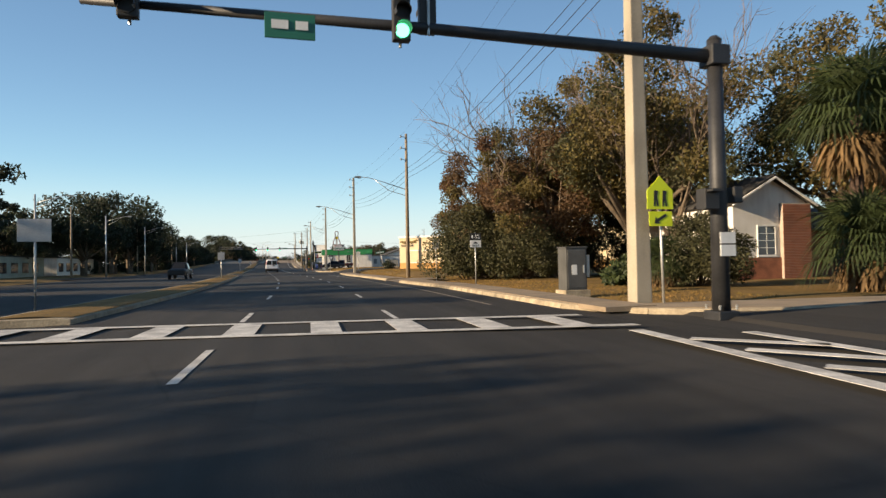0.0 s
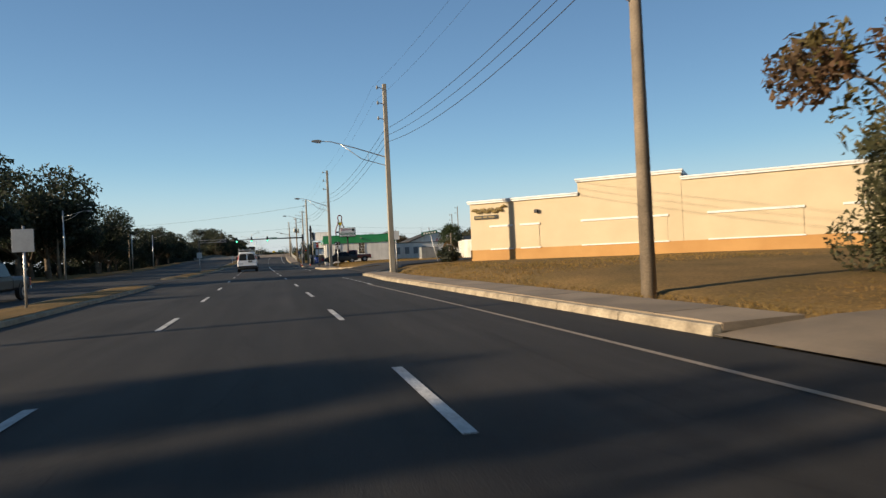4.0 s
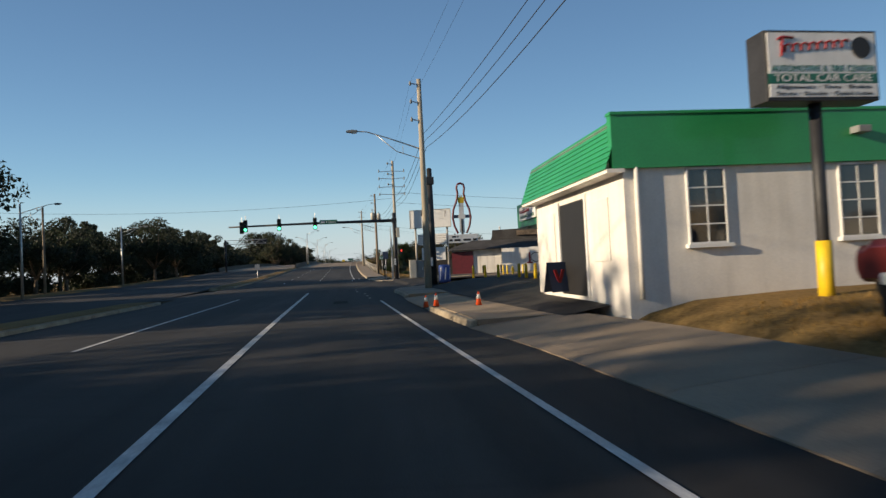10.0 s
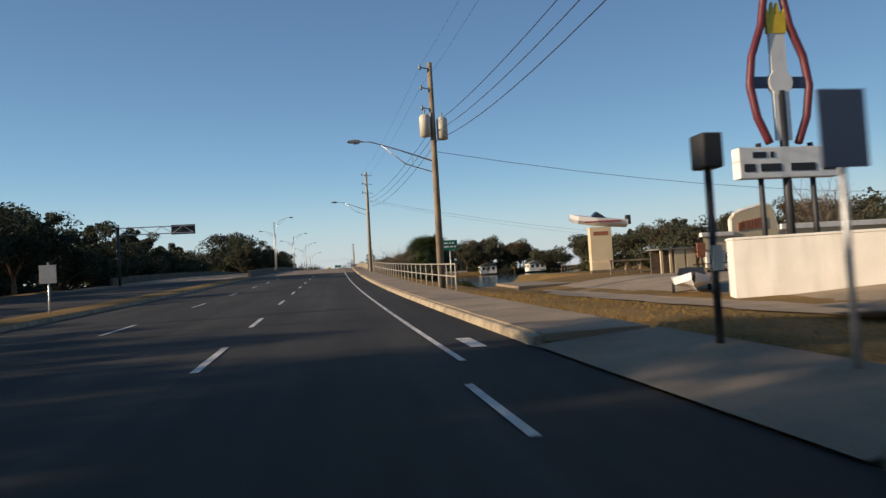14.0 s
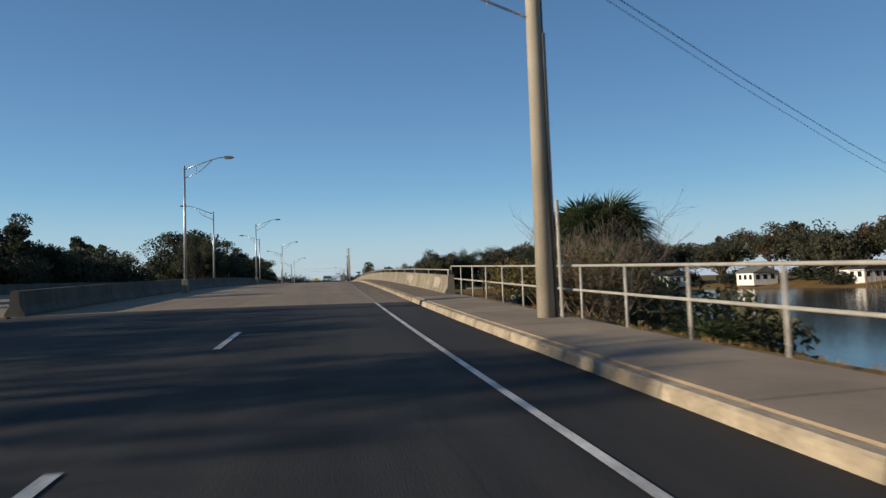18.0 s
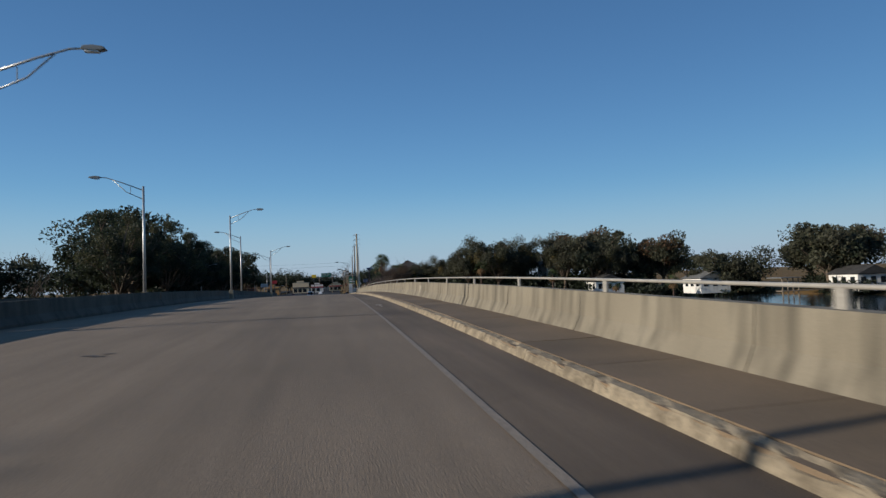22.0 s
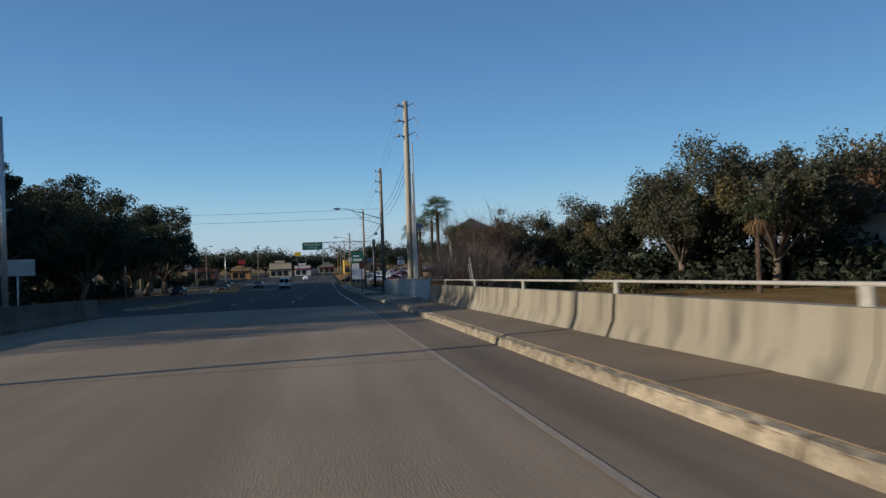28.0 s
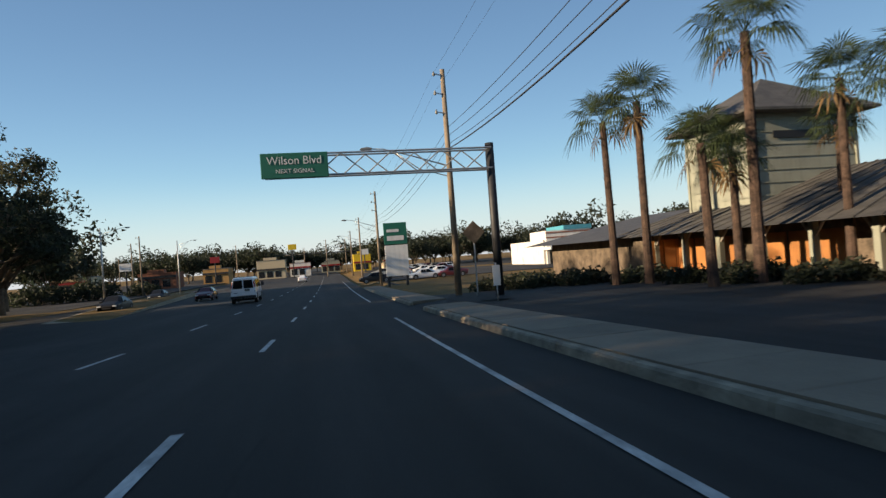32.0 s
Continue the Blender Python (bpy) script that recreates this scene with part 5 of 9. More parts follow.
# school crossing sign at the corner pole
ss = thing("road_sign", "fluorescent yellow-green school crossing sign with an arrow plate", "road sign")
part("post", Shape().tube([(8.68, 13.9, -.2), (8.62, 13.9, 3.2)], .035, 8), M["galv"], ss, smooth=True)
pent = part("plate", Shape().prism([(8.2, 2.62), (8.98, 2.62), (8.98, 3.12), (8.59, 3.5), (8.2, 3.12)], "y", 13.82, 13.84), M["sign_lime"], ss, bevel=.008)
for px in (8.46, 8.72):
    part("symbol", Shape().prism([(px - .07, 2.7), (px - .02, 2.7), (px, 2.88), (px + .03, 2.7), (px + .08, 2.7), (px + .04, 2.95), (px + .07, 3.1), (px - .05, 3.12), (px - .06, 2.95)], "y", 13.812, 13.82), M["black"], pent)
ap_ = part("plate", Shape().box(8.25, 8.95, 13.82, 13.84, 2.17, 2.56), M["sign_lime"], ss, bevel=.008)
part("symbol", Shape().prism([(8.4, 2.24), (8.58, 2.24), (8.53, 2.3), (8.78, 2.44), (8.73, 2.5), (8.49, 2.36), (8.44, 2.42)], "y", 13.812, 13.82), M["black"], ap_)

def lane_sign(x, y, zb, tilt=0):
    t, (a, b) = post_sign(x, y, zb, zb + 2.75, [(0, zb + 2.36, zb + 2.72, .62, "black"), (0, zb + 1.97, zb + 2.34, .62, "sign_white")], "cycle lane sign with a diamond above the word ONLY")
    letters("ONLY", .15, M["black"], b, FACE(x, y - .065, zb + 2.06), depth=.003)
    part("symbol", Shape().prism([(x - .24, zb + 2.54), (x - .18, zb + 2.42), (x - .12, zb + 2.54), (x - .18, zb + 2.66)], "y", y - .066, y - .06), M["sign_white"], a)
    letters("BIKE\nLANE", .13, M["sign_white"], a, FACE(x + .1, y - .065, zb + 2.54), depth=.003)
    part("symbol", Shape().prism([(x - .12, zb + 2.2), (x, zb + 2.28), (x + .12, zb + 2.2), (x + .12, zb + 2.17), (x - .12, zb + 2.17)], "y", y - .066, y - .06), M["black"], b)


lane_sign(8.95, 30.8, .12)
lane_sign(6.75, 104.9, .2)
lane_sign(7.24, 424.0, 2.08)
rt, (r1, r2) = post_sign(9.4, 41.2, .1, 3.05, [(0, 2.78, 3.02, .42, "sign_white"), (0, 2.28, 2.74, .46, "sign_white")], "white route marker reading SOUTH 21 beside the thicket")
letters("SOUTH", .12, M["black"], r1, FACE(9.4, 41.135, 2.9), depth=.003)
letters("21", .3, M["black"], r2, FACE(9.4, 41.135, 2.49), depth=.003)
post_sign(8.6, 80.2, .15, 3.0, [(0, 2.3, 2.9, .5, "sign_white")], "white regulatory sign at the side street")
# leaning street-name sign post at the side street
ln = thing("road_sign", "leaning post with green street-name blades", "road sign")
part("post", Shape().tube([(13.0, 85.3, 0), (12.4, 86.0, 3.3)], .035, 8), M["galv"], ln, smooth=True)
lb = part("plate", Shape().prism([(11.75, 2.65), (13.05, 2.81), (13.05, 3.09), (11.75, 2.93)], "y", 85.85, 85.88), M["sign_green"], ln, "tilted green street-name blade", bevel=.006)
for q in range(5):
    xq = 11.9 + .22 * q
    part("text_bar", Shape().box(xq, xq + .15, 85.84, 85.85, 2.74 + .027 * q, 2.88 + .027 * q), M["sign_white"], lb)
# bus stop
bs, (b1, b2) = post_sign(5.15, 112.4, .15, 3.15, [(-.13, 2.5, 3.12, .3, "sign_red"), (.14, 2.45, 3.05, .02, "sign_white")], "bus stop sign with a red panel on a black post", post="dark_steel")
letters("BUS\nSTOP", .1, M["sign_white"], b1, FACE(5.02, 112.335, 2.86), depth=.002)
part("base_plate", Shape().tube([(5.15, 112.4, .16), (5.15, 112.4, .2)], .12, 12), M["dark_steel"], bs)
bs2, (b3,) = post_sign(4.3, 429.2, 1.6, 4.5, [(0, 3.75, 4.45, .42, "brick")], "bus stop sign on a dark post by the footway", post="dark_steel")
part("base_plate", Shape().tube([(4.3, 429.2, 1.6), (4.3, 429.2, 1.66)], .13, 12), M["dark_steel"], bs2)
post_sign(4.6, 175.9, .2, 3.0, [(0, 2.25, 3.0, .52, "sign_blue")], "dark blue sign on a steel post at the corner")
pp = thing("pedestrian_signal_post", "walk signal on a dark post at the corner", "traffic light")
part("post", Shape().tube([(4.55, 177.9, .1), (4.55, 177.9, 2.6)], .05, 10), M["dark_steel"], pp, smooth=True)
part("signal_box", Shape().box(4.41, 4.69, 177.75, 178.05, 2.6, 3.05), M["black_plastic"], pp, bevel=.03)
part("push_button", Shape().box(4.49, 4.61, 177.8, 177.86, 1.3, 1.62), M["beige_box"], pp)
gs, (g1,) = post_sign(5.4, 200.6, .7, 3.0, [(0, 2.55, 3.05, .75, "sign_green")], "small green river-name sign beside a pole")
bars(g1, 5.1, 5.7, 200.53, [2.9, 2.72], "sign_white", .07)
post_sign(-8.6, 21.6, .1, 2.95, [(0, 2.2, 2.92, .95, "sign_back")], "bare back of a sign on the grass median")
for yy in (60, 118, 196):
    post_sign(C(yy) - 8.5, yy, .15, 2.7, [(0, 1.9, 2.6, .6, "sign_back")], "bare back of a sign on the grass median")
sg, (s1,) = post_sign(-11.4, 400.2, 2.3, 4.9, [(0, 4.3, 4.95, 1.3, "sign_back")], "pale sign plate before the trees across the road")
dm = thing("road_sign", "back of a diamond warning sign at the kerb", "road sign")
part("post", Shape().tube([(7.75, 463.3, 0), (7.75, 463.3, 3.4)], .04, 8), M["galv"], dm)
part("plate", Shape().prism([(7.2, 3.62), (7.75, 3.07), (8.3, 3.62), (7.75, 4.17)], "y", 463.24, 463.26), M["bark"], dm, bevel=.008)
post_sign(7.3, 458.6, .5, 2.2, [(0, 1.3, 2.1, .3, "sign_white")], "narrow white marker post at the kerb")

# overhead sign gantry
ga = thing("sign_gantry", "cantilever steel truss with a green overhead street sign", "sign gantry")
part("post", Shape().tube([(8.75, 463, .3), (8.75, 463, 7.75)], .2, 14), M["dark_steel"], ga, smooth=True)
for z in (6.55, 7.5):
    for yy in (462.7, 463.3):
        part("chord", Shape().tube([(8.75, yy, z), (-1.5, yy, z + .02)], .045, 6), M["galv"], ga)
for k in range(9):
    xa, xb = 8.6 - 1.13 * k, 8.6 - 1.13 * (k + 1)
    z0, z1 = (6.55, 7.5) if k % 2 else (7.5, 6.55)
    part("brace", Shape().tube([(xa, 462.7, z0), (xb, 462.7, z1)], .032, 6), M["galv"], ga)
    part("brace", Shape().tube([(xa, 463.3, z1), (xb, 463.3, z0)], .032, 6), M["galv"], ga)
gp_ = part("sign_panel", Shape().box(-1.6, 1.25, 462.5, 462.56, 6.45, 7.55), M["sign_green"], ga, "green panel reading Wilson Blvd next signal", bevel=.03)
letters("Wilson Blvd", .5, M["sign_white"], gp_, FACE(-.18, 462.485, 7.2), depth=.004, width=2.3)
letters("NEXT SIGNAL", .26, M["sign_white"], gp_, FACE(-.18, 462.485, 6.75), depth=.004)
gb = thing("sign_gantry", "truss gantry over the opposite carriageway, seen from behind", "sign gantry")
part("post", Shape().tube([(-24.5, 244, .8), (-24.5, 244, 8.6)], .2, 12), M["dark_steel"], gb, smooth=True)
for z in (7.7, 8.5):
    part("chord", Shape().tube([(-24.5, 244, z), (-16.3, 244, z)], .06, 6), M["galv"], gb)
for k in range(7):
    part("brace", Shape().tube([(-24.4 + 1.15 * k, 244, 7.7 if k % 2 else 8.5), (-23.25 + 1.15 * k, 244, 8.5 if k % 2 else 7.7)], .035, 6), M["galv"], gb)
part("sign_panel", Shape().box(-18.8, -16.2, 244.1, 244.16, 7.55, 8.65), M["dark_steel"], gb, "dark back of a sign panel")


def cabinet(x, y, w, d, h, material, label, z=None):
    g = ground_z(x, y) if z is None else z
    t = thing("utility_cabinet", label, "utility cabinet")
    part("plinth", Shape().box(x - w / 2 - .08, x + w / 2 + .08, y - d / 2 - .08, y + d / 2 + .08, g - .15, g + .12), M["kerb"], t, bevel=.02)
    part("body", Shape().box(x - w / 2, x + w / 2, y - d / 2, y + d / 2, g + .12, g + h), M[material], t, bevel=.02)
    part("lid", Shape().box(x - w / 2 - .03, x + w / 2 + .03, y - d / 2 - .03, y + d / 2 + .03, g + h, g + h + .05), M[material], t, bevel=.015)
    dr = part("door", Shape().box(x - w / 2 + .05, x + w / 2 - .05, y - d / 2 - .02, y - d / 2, g + .2, g + h - .08), M[material], t, bevel=.008)
    part("handle", Shape().box(x + w / 2 - .16, x + w / 2 - .11, y - d / 2 - .05, y - d / 2 - .02, g + h * .45, g + h * .62), M["galv"], dr)
    return t


c1 = cabinet(8.95, 19.6, .8, .65, 1.6, "dark_box", "grey signal cabinet with torn notices on its door", z=.14)
part("notice", Shape().box(8.75, 8.95, 19.25, 19.262, .8, 1.15), M["sign_white"], c1, "torn pale notice")
part("meter_box", Shape().box(9.37, 9.52, 19.4, 19.6, .7, 1.5), M["beige_box"], c1, "narrow meter box")
cabinet(6.95, 172.2, .6, .6, 1.75, "beige_box", "pale signal cabinet with peeling paint beside the mast", z=.18)
cabinet(7.7, 172.7, .7, .6, 1.7, "grey_box", "grey signal cabinet behind the mast", z=.18)
cabinet(18.9, 113.0, 2.2, 1.4, 1.4, "grey_box", "large dark grey transformer cabinet on the grass")

# ---- house at the first corner ----
def window(parent, x0, x1, y, z0, z1, nx=2, nz=2, face=-1, frame_m="sign_white", fw=.05, name="window"):
    """A window in a wall that lies in x and z."""
    w = part(name, Shape().box(x0 - fw, x1 + fw, y - .03, y + .05, z0 - fw, z0).box(x0 - fw, x1 + fw, y - .03, y + .05, z1, z1 + fw).box(x0 - fw, x0, y - .03, y + .05, z0, z1).box(x1, x1 + fw, y - .03, y + .05, z0, z1), M[frame_m], parent)
    for i in range(nx):
        for j in range(nz):
            a, b = x0 + (x1 - x0) * i / nx, x0 + (x1 - x0) * (i + 1) / nx
            c, d = z0 + (z1 - z0) * j / nz, z0 + (z1 - z0) * (j + 1) / nz
            part("pane", Shape().box(a + .012, b - .012, y - .004, y + .004, c + .012, d - .012), M["glass"], w)
    for i in range(1, nx):
        a = x0 + (x1 - x0) * i / nx
        part("muntin", Shape().box(a - .014, a + .014, y - .018, y + .02, z0, z1), M[frame_m], w)
    for j in range(1, nz):
        c = z0 + (z1 - z0) * j / nz
        part("muntin", Shape().box(x0, x1, y - .0182, y + .0202, c - .014, c + .014), M[frame_m], w)
    part("sill", Shape().box(x0 - .1, x1 + .1, y - .1, y + .04, z0 - .11, z0 - fw), M[frame_m], w)
    return w


hs = thing("house", "white gabled house with a red brick corner behind palms", "house")
part("wall", Shape().prism([(22.2, -.2), (22.2, 4.3), (24.6, 5.55), (27.0, 4.3), (27.0, -.2)], "y", 27.0, 36), M["white_wall"], hs)
bw = part("brick_wall", Shape().box(25.2, 27.05, 26.75, 27.0, -.2, 4.2), M["mortar"], hs, "red brick corner")
for r_ in range(0, 50):
    part("brick_course", Shape().box(25.21, 27.06, 26.735, 26.77, -.15 + r_ * .086, -.15 + r_ * .086 + .07), M["brick"], bw)
part("roof", Shape().prism([(21.9, 4.1), (24.6, 5.6), (27.3, 4.1), (27.3, 4.25), (24.6, 5.76), (21.9, 4.25)], "y", 26.6, 36.4), M["dark_roof"], hs)
window(hs, 23.75, 24.85, 26.97, 1.4, 2.95, 2, 4)
part("brick_base", Shape().box(22.15, 25.2, 26.9, 27.0, -.2, 1.25), M["brick"], hs, "red brick base")
part("eave", Shape().prism([(21.85, 4.02), (24.6, 5.52), (27.35, 4.02), (27.35, 4.12), (24.6, 5.62), (21.85, 4.12)], "y", 26.5, 26.6), M["sign_white"], hs)
wg = thing("house", "brick bungalow wing with a dark low roof", "house")
part("wall", Shape().box(27.1, 42, 29, 38, -.2, 2.9), M["brick"], wg)
part("roof", Shape().prism([(28.5, 2.8), (33.5, 4.6), (38.6, 2.8)], "x", 26.6, 42.5), M["dark_roof"], wg)

# ---- cream building on its diagonal lot ----
cb = thing("store_building", "cream stucco store with an orange base and stepped parapet", "building", Matrix.Translation((14.36, 81.0, .36)) @ Matrix.Rotation(math.atan2(-.667, .745), 4, 'Z'))
# its own axes: x along the front, y into the building
part("wall", Shape().box(0, 8.0, 0, 18, -.4, 4.4), M["cream_wall"], cb)
part("wall", Shape().box(8.0, 14.5, -.02, 18, -.4, 5.3), M["cream_wall"], cb)
part("wall", Shape().box(14.5, 30, 0, 18, -.4, 4.85), M["cream_wall"], cb)
part("orange_base", Shape().box(-.03, 30.02, -.05, 0.0, -.4, .93), M["orange_wall"], cb, "orange painted base")
part("orange_base", Shape().box(-.05, 0, -.05, 18.0, -.4, .93), M["orange_wall"], cb, "orange painted base")
for a, b, z in ((-.12, 8.0, 4.4), (7.9, 14.6, 5.3), (14.5, 30.1, 4.85)):
    part("cornice", Shape().box(a, b, -.14, 18.1, z - .12, z), M["sign_white"], cb, "white cornice", bevel=.02)
    part("cornice", Shape().box(a - .04, b + .04, -.2, 18.14, z, z + .12), M["sign_white"], cb, "white cornice", bevel=.03)
for a, b in ((1.6, 3.2), (3.9, 5.2), (8.2, 13.6), (16, 21), (23, 27)):
    part("panel_recess", Shape().box(a, b, -.03, -.012, .95, 2.55), M["cream_wall"], cb)
    part("ledge", Shape().box(a - .08, b + .08, -.09, 0, 2.52, 2.66), M["sign_white"], cb, "white ledge", bevel=.02)
    part("ledge", Shape().box(a - .08, b + .08, -.1, 0, .9, .99), M["sign_white"], cb, "white ledge", bevel=.02)
fl = part("flood_light", Shape().box(4.95, 5.2, -.28, 0, 3.35, 3.58), M["dark_steel"], cb, "small dark flood light", bevel=.03)
lg = part("logo_sign", Shape().box(.35, 2.15, -.12, -.04, 3.15, 3.42), M["dark"], cb, "dark name board under a gold squiggle", bevel=.02)
bars(lg, .45, 2.05, -.135, [3.285], "old_gold", .13)
sq = Shape()
for off in (0, .17):
    sq.tube([(.2 + off + .021 * i * 4.4, -.1, 3.75 + .16 * math.sin(i * .95)) for i in range(25)], .06, 6)
sq.tube([(2.45, -.1, 3.95), (2.7, -.1, 4.02), (2.9, -.1, 3.95)], [.06, .1, .05], 6)
part("squiggle", sq, M["old_gold"], cb, "dull gold wavy emblem", smooth=True)
bushes = bush(33, 1.6, 1.5, "leaf_dark", 1500, .10, "round clipped bush beside the store")
put(bushes, [(13.2, 83.4, 0, 1.0)])

# ---- green-roofed tyre shop ----
gsx0, gsx1, gsy0, gsy1, gz = 7.25, 17.35, 126.1, 132.8, .55
tb = thing("auto_shop", "white block tyre shop with a bright green metal mansard roof", "building", Matrix.Translation((6.9, 126.6, 0)) @ Matrix.Rotation(radians(-2.0), 4, 'Z') @ Matrix.Translation((-7.25, -126.1, 0)))
part("wall", Shape().box(gsx0, gsx1, gsy0, gsy1, gz - .7, 3.3), M["white_wall"], tb)
part("wall", Shape().box(10.7, gsx1, gsy1, 145.2, gz - .7, 3.3), M["white_wall"], tb)
part("fascia", Shape().box(gsx0 - .25, gsx1 + .1, gsy0 - .1, gsy0 + .1, 3.18, 4.28), M["green_roof"], tb, "flat green fascia")
part("fascia_cap", Shape().box(gsx0 - .27, gsx1 + .12, gsy0 - .13, gsy0 + .12, 4.28, 4.34), M["green_roof"], tb)
for k in range(9):
    z0, z1 = 3.18 + k * .125, 3.18 + (k + 1) * .125
    o0, o1 = .4 - k * .045, .4 - (k + 1) * .045
    part("roof_panel", Shape().add([(gsx0 - o0 - .02, gsy0 - .1, z0), (gsx0 - o0 - .02, gsy1 + .3, z0), (gsx0 - o1, gsy1 + .3, z1), (gsx0 - o1, gsy0 - .1, z1), (gsx0 - o0 + .03, gsy0 - .1, z0), (gsx0 - o0 + .03, gsy1 + .3, z0)],
                                   [(0, 1, 2, 3), (0, 1, 5, 4)]), M["green_roof"], tb)
part("roof", Shape().box(gsx0 - .05, gsx1, gsy0, gsy1 + .3, 4.1, 4.22).box(10.3, gsx1, gsy1, 145.4, 4.1, 4.22), M["grey_roof"], tb)
part("soffit", Shape().box(gsx0 - .38, gsx0, gsy0 - .1, gsy1 + .3, 3.1, 3.18), M["white_wall"], tb)
# canopy over the office
cp = [(9.55, 139.9), (9.45, 144.3), (10.8, 145.4), (17.3, 145.4), (17.3, 138), (10.8, 132.8), (10.2, 132.8), (10.1, 137.5)]
part("canopy", Shape().prism(cp, "z", 3.05, 4.2), M["green_roof"], tb, "green canopy over the office")
cs = part("shop_sign", Shape().box(9.38, 9.47, 140.6, 143.6, 3.35, 4.0), M["sign_white"], tb, "white sign with red script and green lettering")
part("script_shape", Shape().tube([(9.36, 143.4 - .03 * i + .05 * math.sin(i * .9), 3.78 + .07 * math.cos(i * .9)) for i in range(60)], .017, 5), M["sign_red"], cs)
letters("AUTOMOTIVE & TIRE CENTER", .2, M["sign_green"], cs, Matrix.Translation((9.37, 142.1, 3.5)) @ Matrix.Rotation(radians(-90), 4, 'Z') @ Matrix.Rotation(radians(90), 4, 'X'), depth=.003, width=2.6)


def wall_box(name, y0, y1, z0, z1, material, x=gsx0, d=.02, label="", parent=tb, bevel=0):
    return part(name, Shape().box(x - d, x, y0, y1, z0, z1), M[material], parent, label, bevel)


# bays are flat dark panels on the solid wall, coloured as their shaded inside
wall_box("bay_door", 128.4, 130.4, gz - .1, 2.85, "dark", label="dark panel for the shade in an open bay doorway", d=.012)
wall_box("door_frame", 128.3, 128.4, gz - .1, 2.95, "sign_white", d=.05)
wall_box("door_frame", 130.4, 130.5, gz - .1, 2.95, "sign_white", d=.05)
wall_box("panel", 126.95, 127.9, 1.3, 2.7, "white_wall", d=.03, bevel=.01)
wall_box("panel", 130.9, 131.6, 1.3, 2.7, "white_wall", d=.03, bevel=.01)
part("downpipe", Shape().tube([(gsx0 + .25, gsy0 - .06, .5), (gsx0 + .25, gsy0 - .06, 3.2)], .05, 8), M["white_wall"], tb, smooth=True)
for x0, x1 in ((8.62, 9.42), (12.05, 12.9)):
    window(tb, x0, x1, gsy0 - .02, 1.6, 3.12, 2, 4, frame_m="sign_white", fw=.03)
fl2 = part("wall_lamp", Shape().box(12.3, 12.6, gsy0 - .35, gsy0 - .1, 3.75, 3.9), M["grey_box"], tb, "small wall flood light", bevel=.02)
wall_box("office_window", 142.4, 144.5, gz + .2, 2.75, "glass", x=10.7, d=.03, label="office window with posters")
for q in (142.3, 143.4, 144.5):
    wall_box("door_frame", q, q + .09, gz - .1, 2.85, "sign_white", x=10.7, d=.06)
for k, (a, b, c, d_, m_) in enumerate(((143.7, 144.2, 1.7, 2.1, "sign_white"), (142.5, 143.0, 1.0, 1.5, "yellow"), (143.6, 144.3, .8, 1.2, "yellow"))):
    wall_box("poster", a, b, c, d_, m_, x=10.66, d=.006)
wall_box("office_door", 141.3, 141.9, gz - .1, 2.6, "glass", x=10.7, d=.03, label="dark glass office door")
wall_box("bay_door", 138.6, 140.6, gz - .1, 2.9, "dark", x=10.7, d=.012, label="dark panel for the shade in an open service bay")
wall_box("notice", 138.0, 138.3, 1.5, 1.9, "sign_blue", x=10.7, d=.012)
bn = wall_box("banner", 139.0, 140.6, 2.12, 2.96, "yellow", x=10.66, d=.012, label="yellow banner with red prices")
letters("WEDNESDAY", .3, M["sign_red"], bn, Matrix.Translation((10.64, 139.8, 2.74)) @ Matrix.Rotation(radians(-90), 4, 'Z') @ Matrix.Rotation(radians(90), 4, 'X'), depth=.003, width=1.45)
letters("$17.99", .42, M["sign_red"], bn, Matrix.Translation((10.64, 139.8, 2.34)) @ Matrix.Rotation(radians(-90), 4, 'Z') @ Matrix.Rotation(radians(90), 4, 'X'), depth=.003, width=1.3)
for yy in (140.85, 142.1):
    wall_box("lantern", yy, yy + .16, 1.9, 2.15, "black_plastic", x=10.66, d=.12)
# A-frame board by the bay
af = thing("sidewalk_board", "dark A-frame board with a red and blue emblem", "board", pose(6.75, 130.6, gz - .03, 0, 0, 12) @ Matrix.Scale(.8, 4))
part("board", Shape().add([(-.35, -.28, 0), (.35, -.28, 0), (.35, -.02, 1.0), (-.35, -.02, 1.0), (-.35, .28, 0), (.35, .28, 0), (.35, .02, 1.0), (-.35, .02, 1.0)], [(0, 1, 2, 3), (4, 5, 6, 7), (2, 3, 7, 6)]), M["sign_blue"], af)
part("emblem", Shape().prism([(-.22, .75), (-.1, .75), (0, .45), (.1, .75), (.22, .75), (.05, .3), (-.05, .3)], "y", -.2, -.17), M["sign_red"], af)
# pylon sign in front of the shop
fs_ = thing("pylon_sign", "shop sign on a dark pole with a yellow base sleeve", "sign")
part("pole", Shape().tube([(10.0, 125.0, .2), (10.0, 125.0, 4.1)], .11, 12), M["dark_steel"], fs_, smooth=True)
part("sleeve", Shape().tube([(10.0, 125.0, .3), (10.0, 125.0, 1.5)], .14, 12), M["yellow"], fs_, "yellow base sleeve", smooth=True)
fb = part("sign_box", Shape().box(8.85, 11.15, 124.75, 125.25, 4.05, 5.35), M["dark_steel"], fs_, bevel=.02)
part("sign_face", Shape().box(8.9, 11.1, 124.735, 124.75, 4.72, 5.3), M["sign_white"], fb)
part("sign_face", Shape().box(8.9, 11.1, 124.735, 124.75, 4.12, 4.36), M["sign_white"], fb)
part("sign_face", Shape().box(8.9, 11.1, 124.735, 124.75, 4.37, 4.55), M["sign_green"], fb)
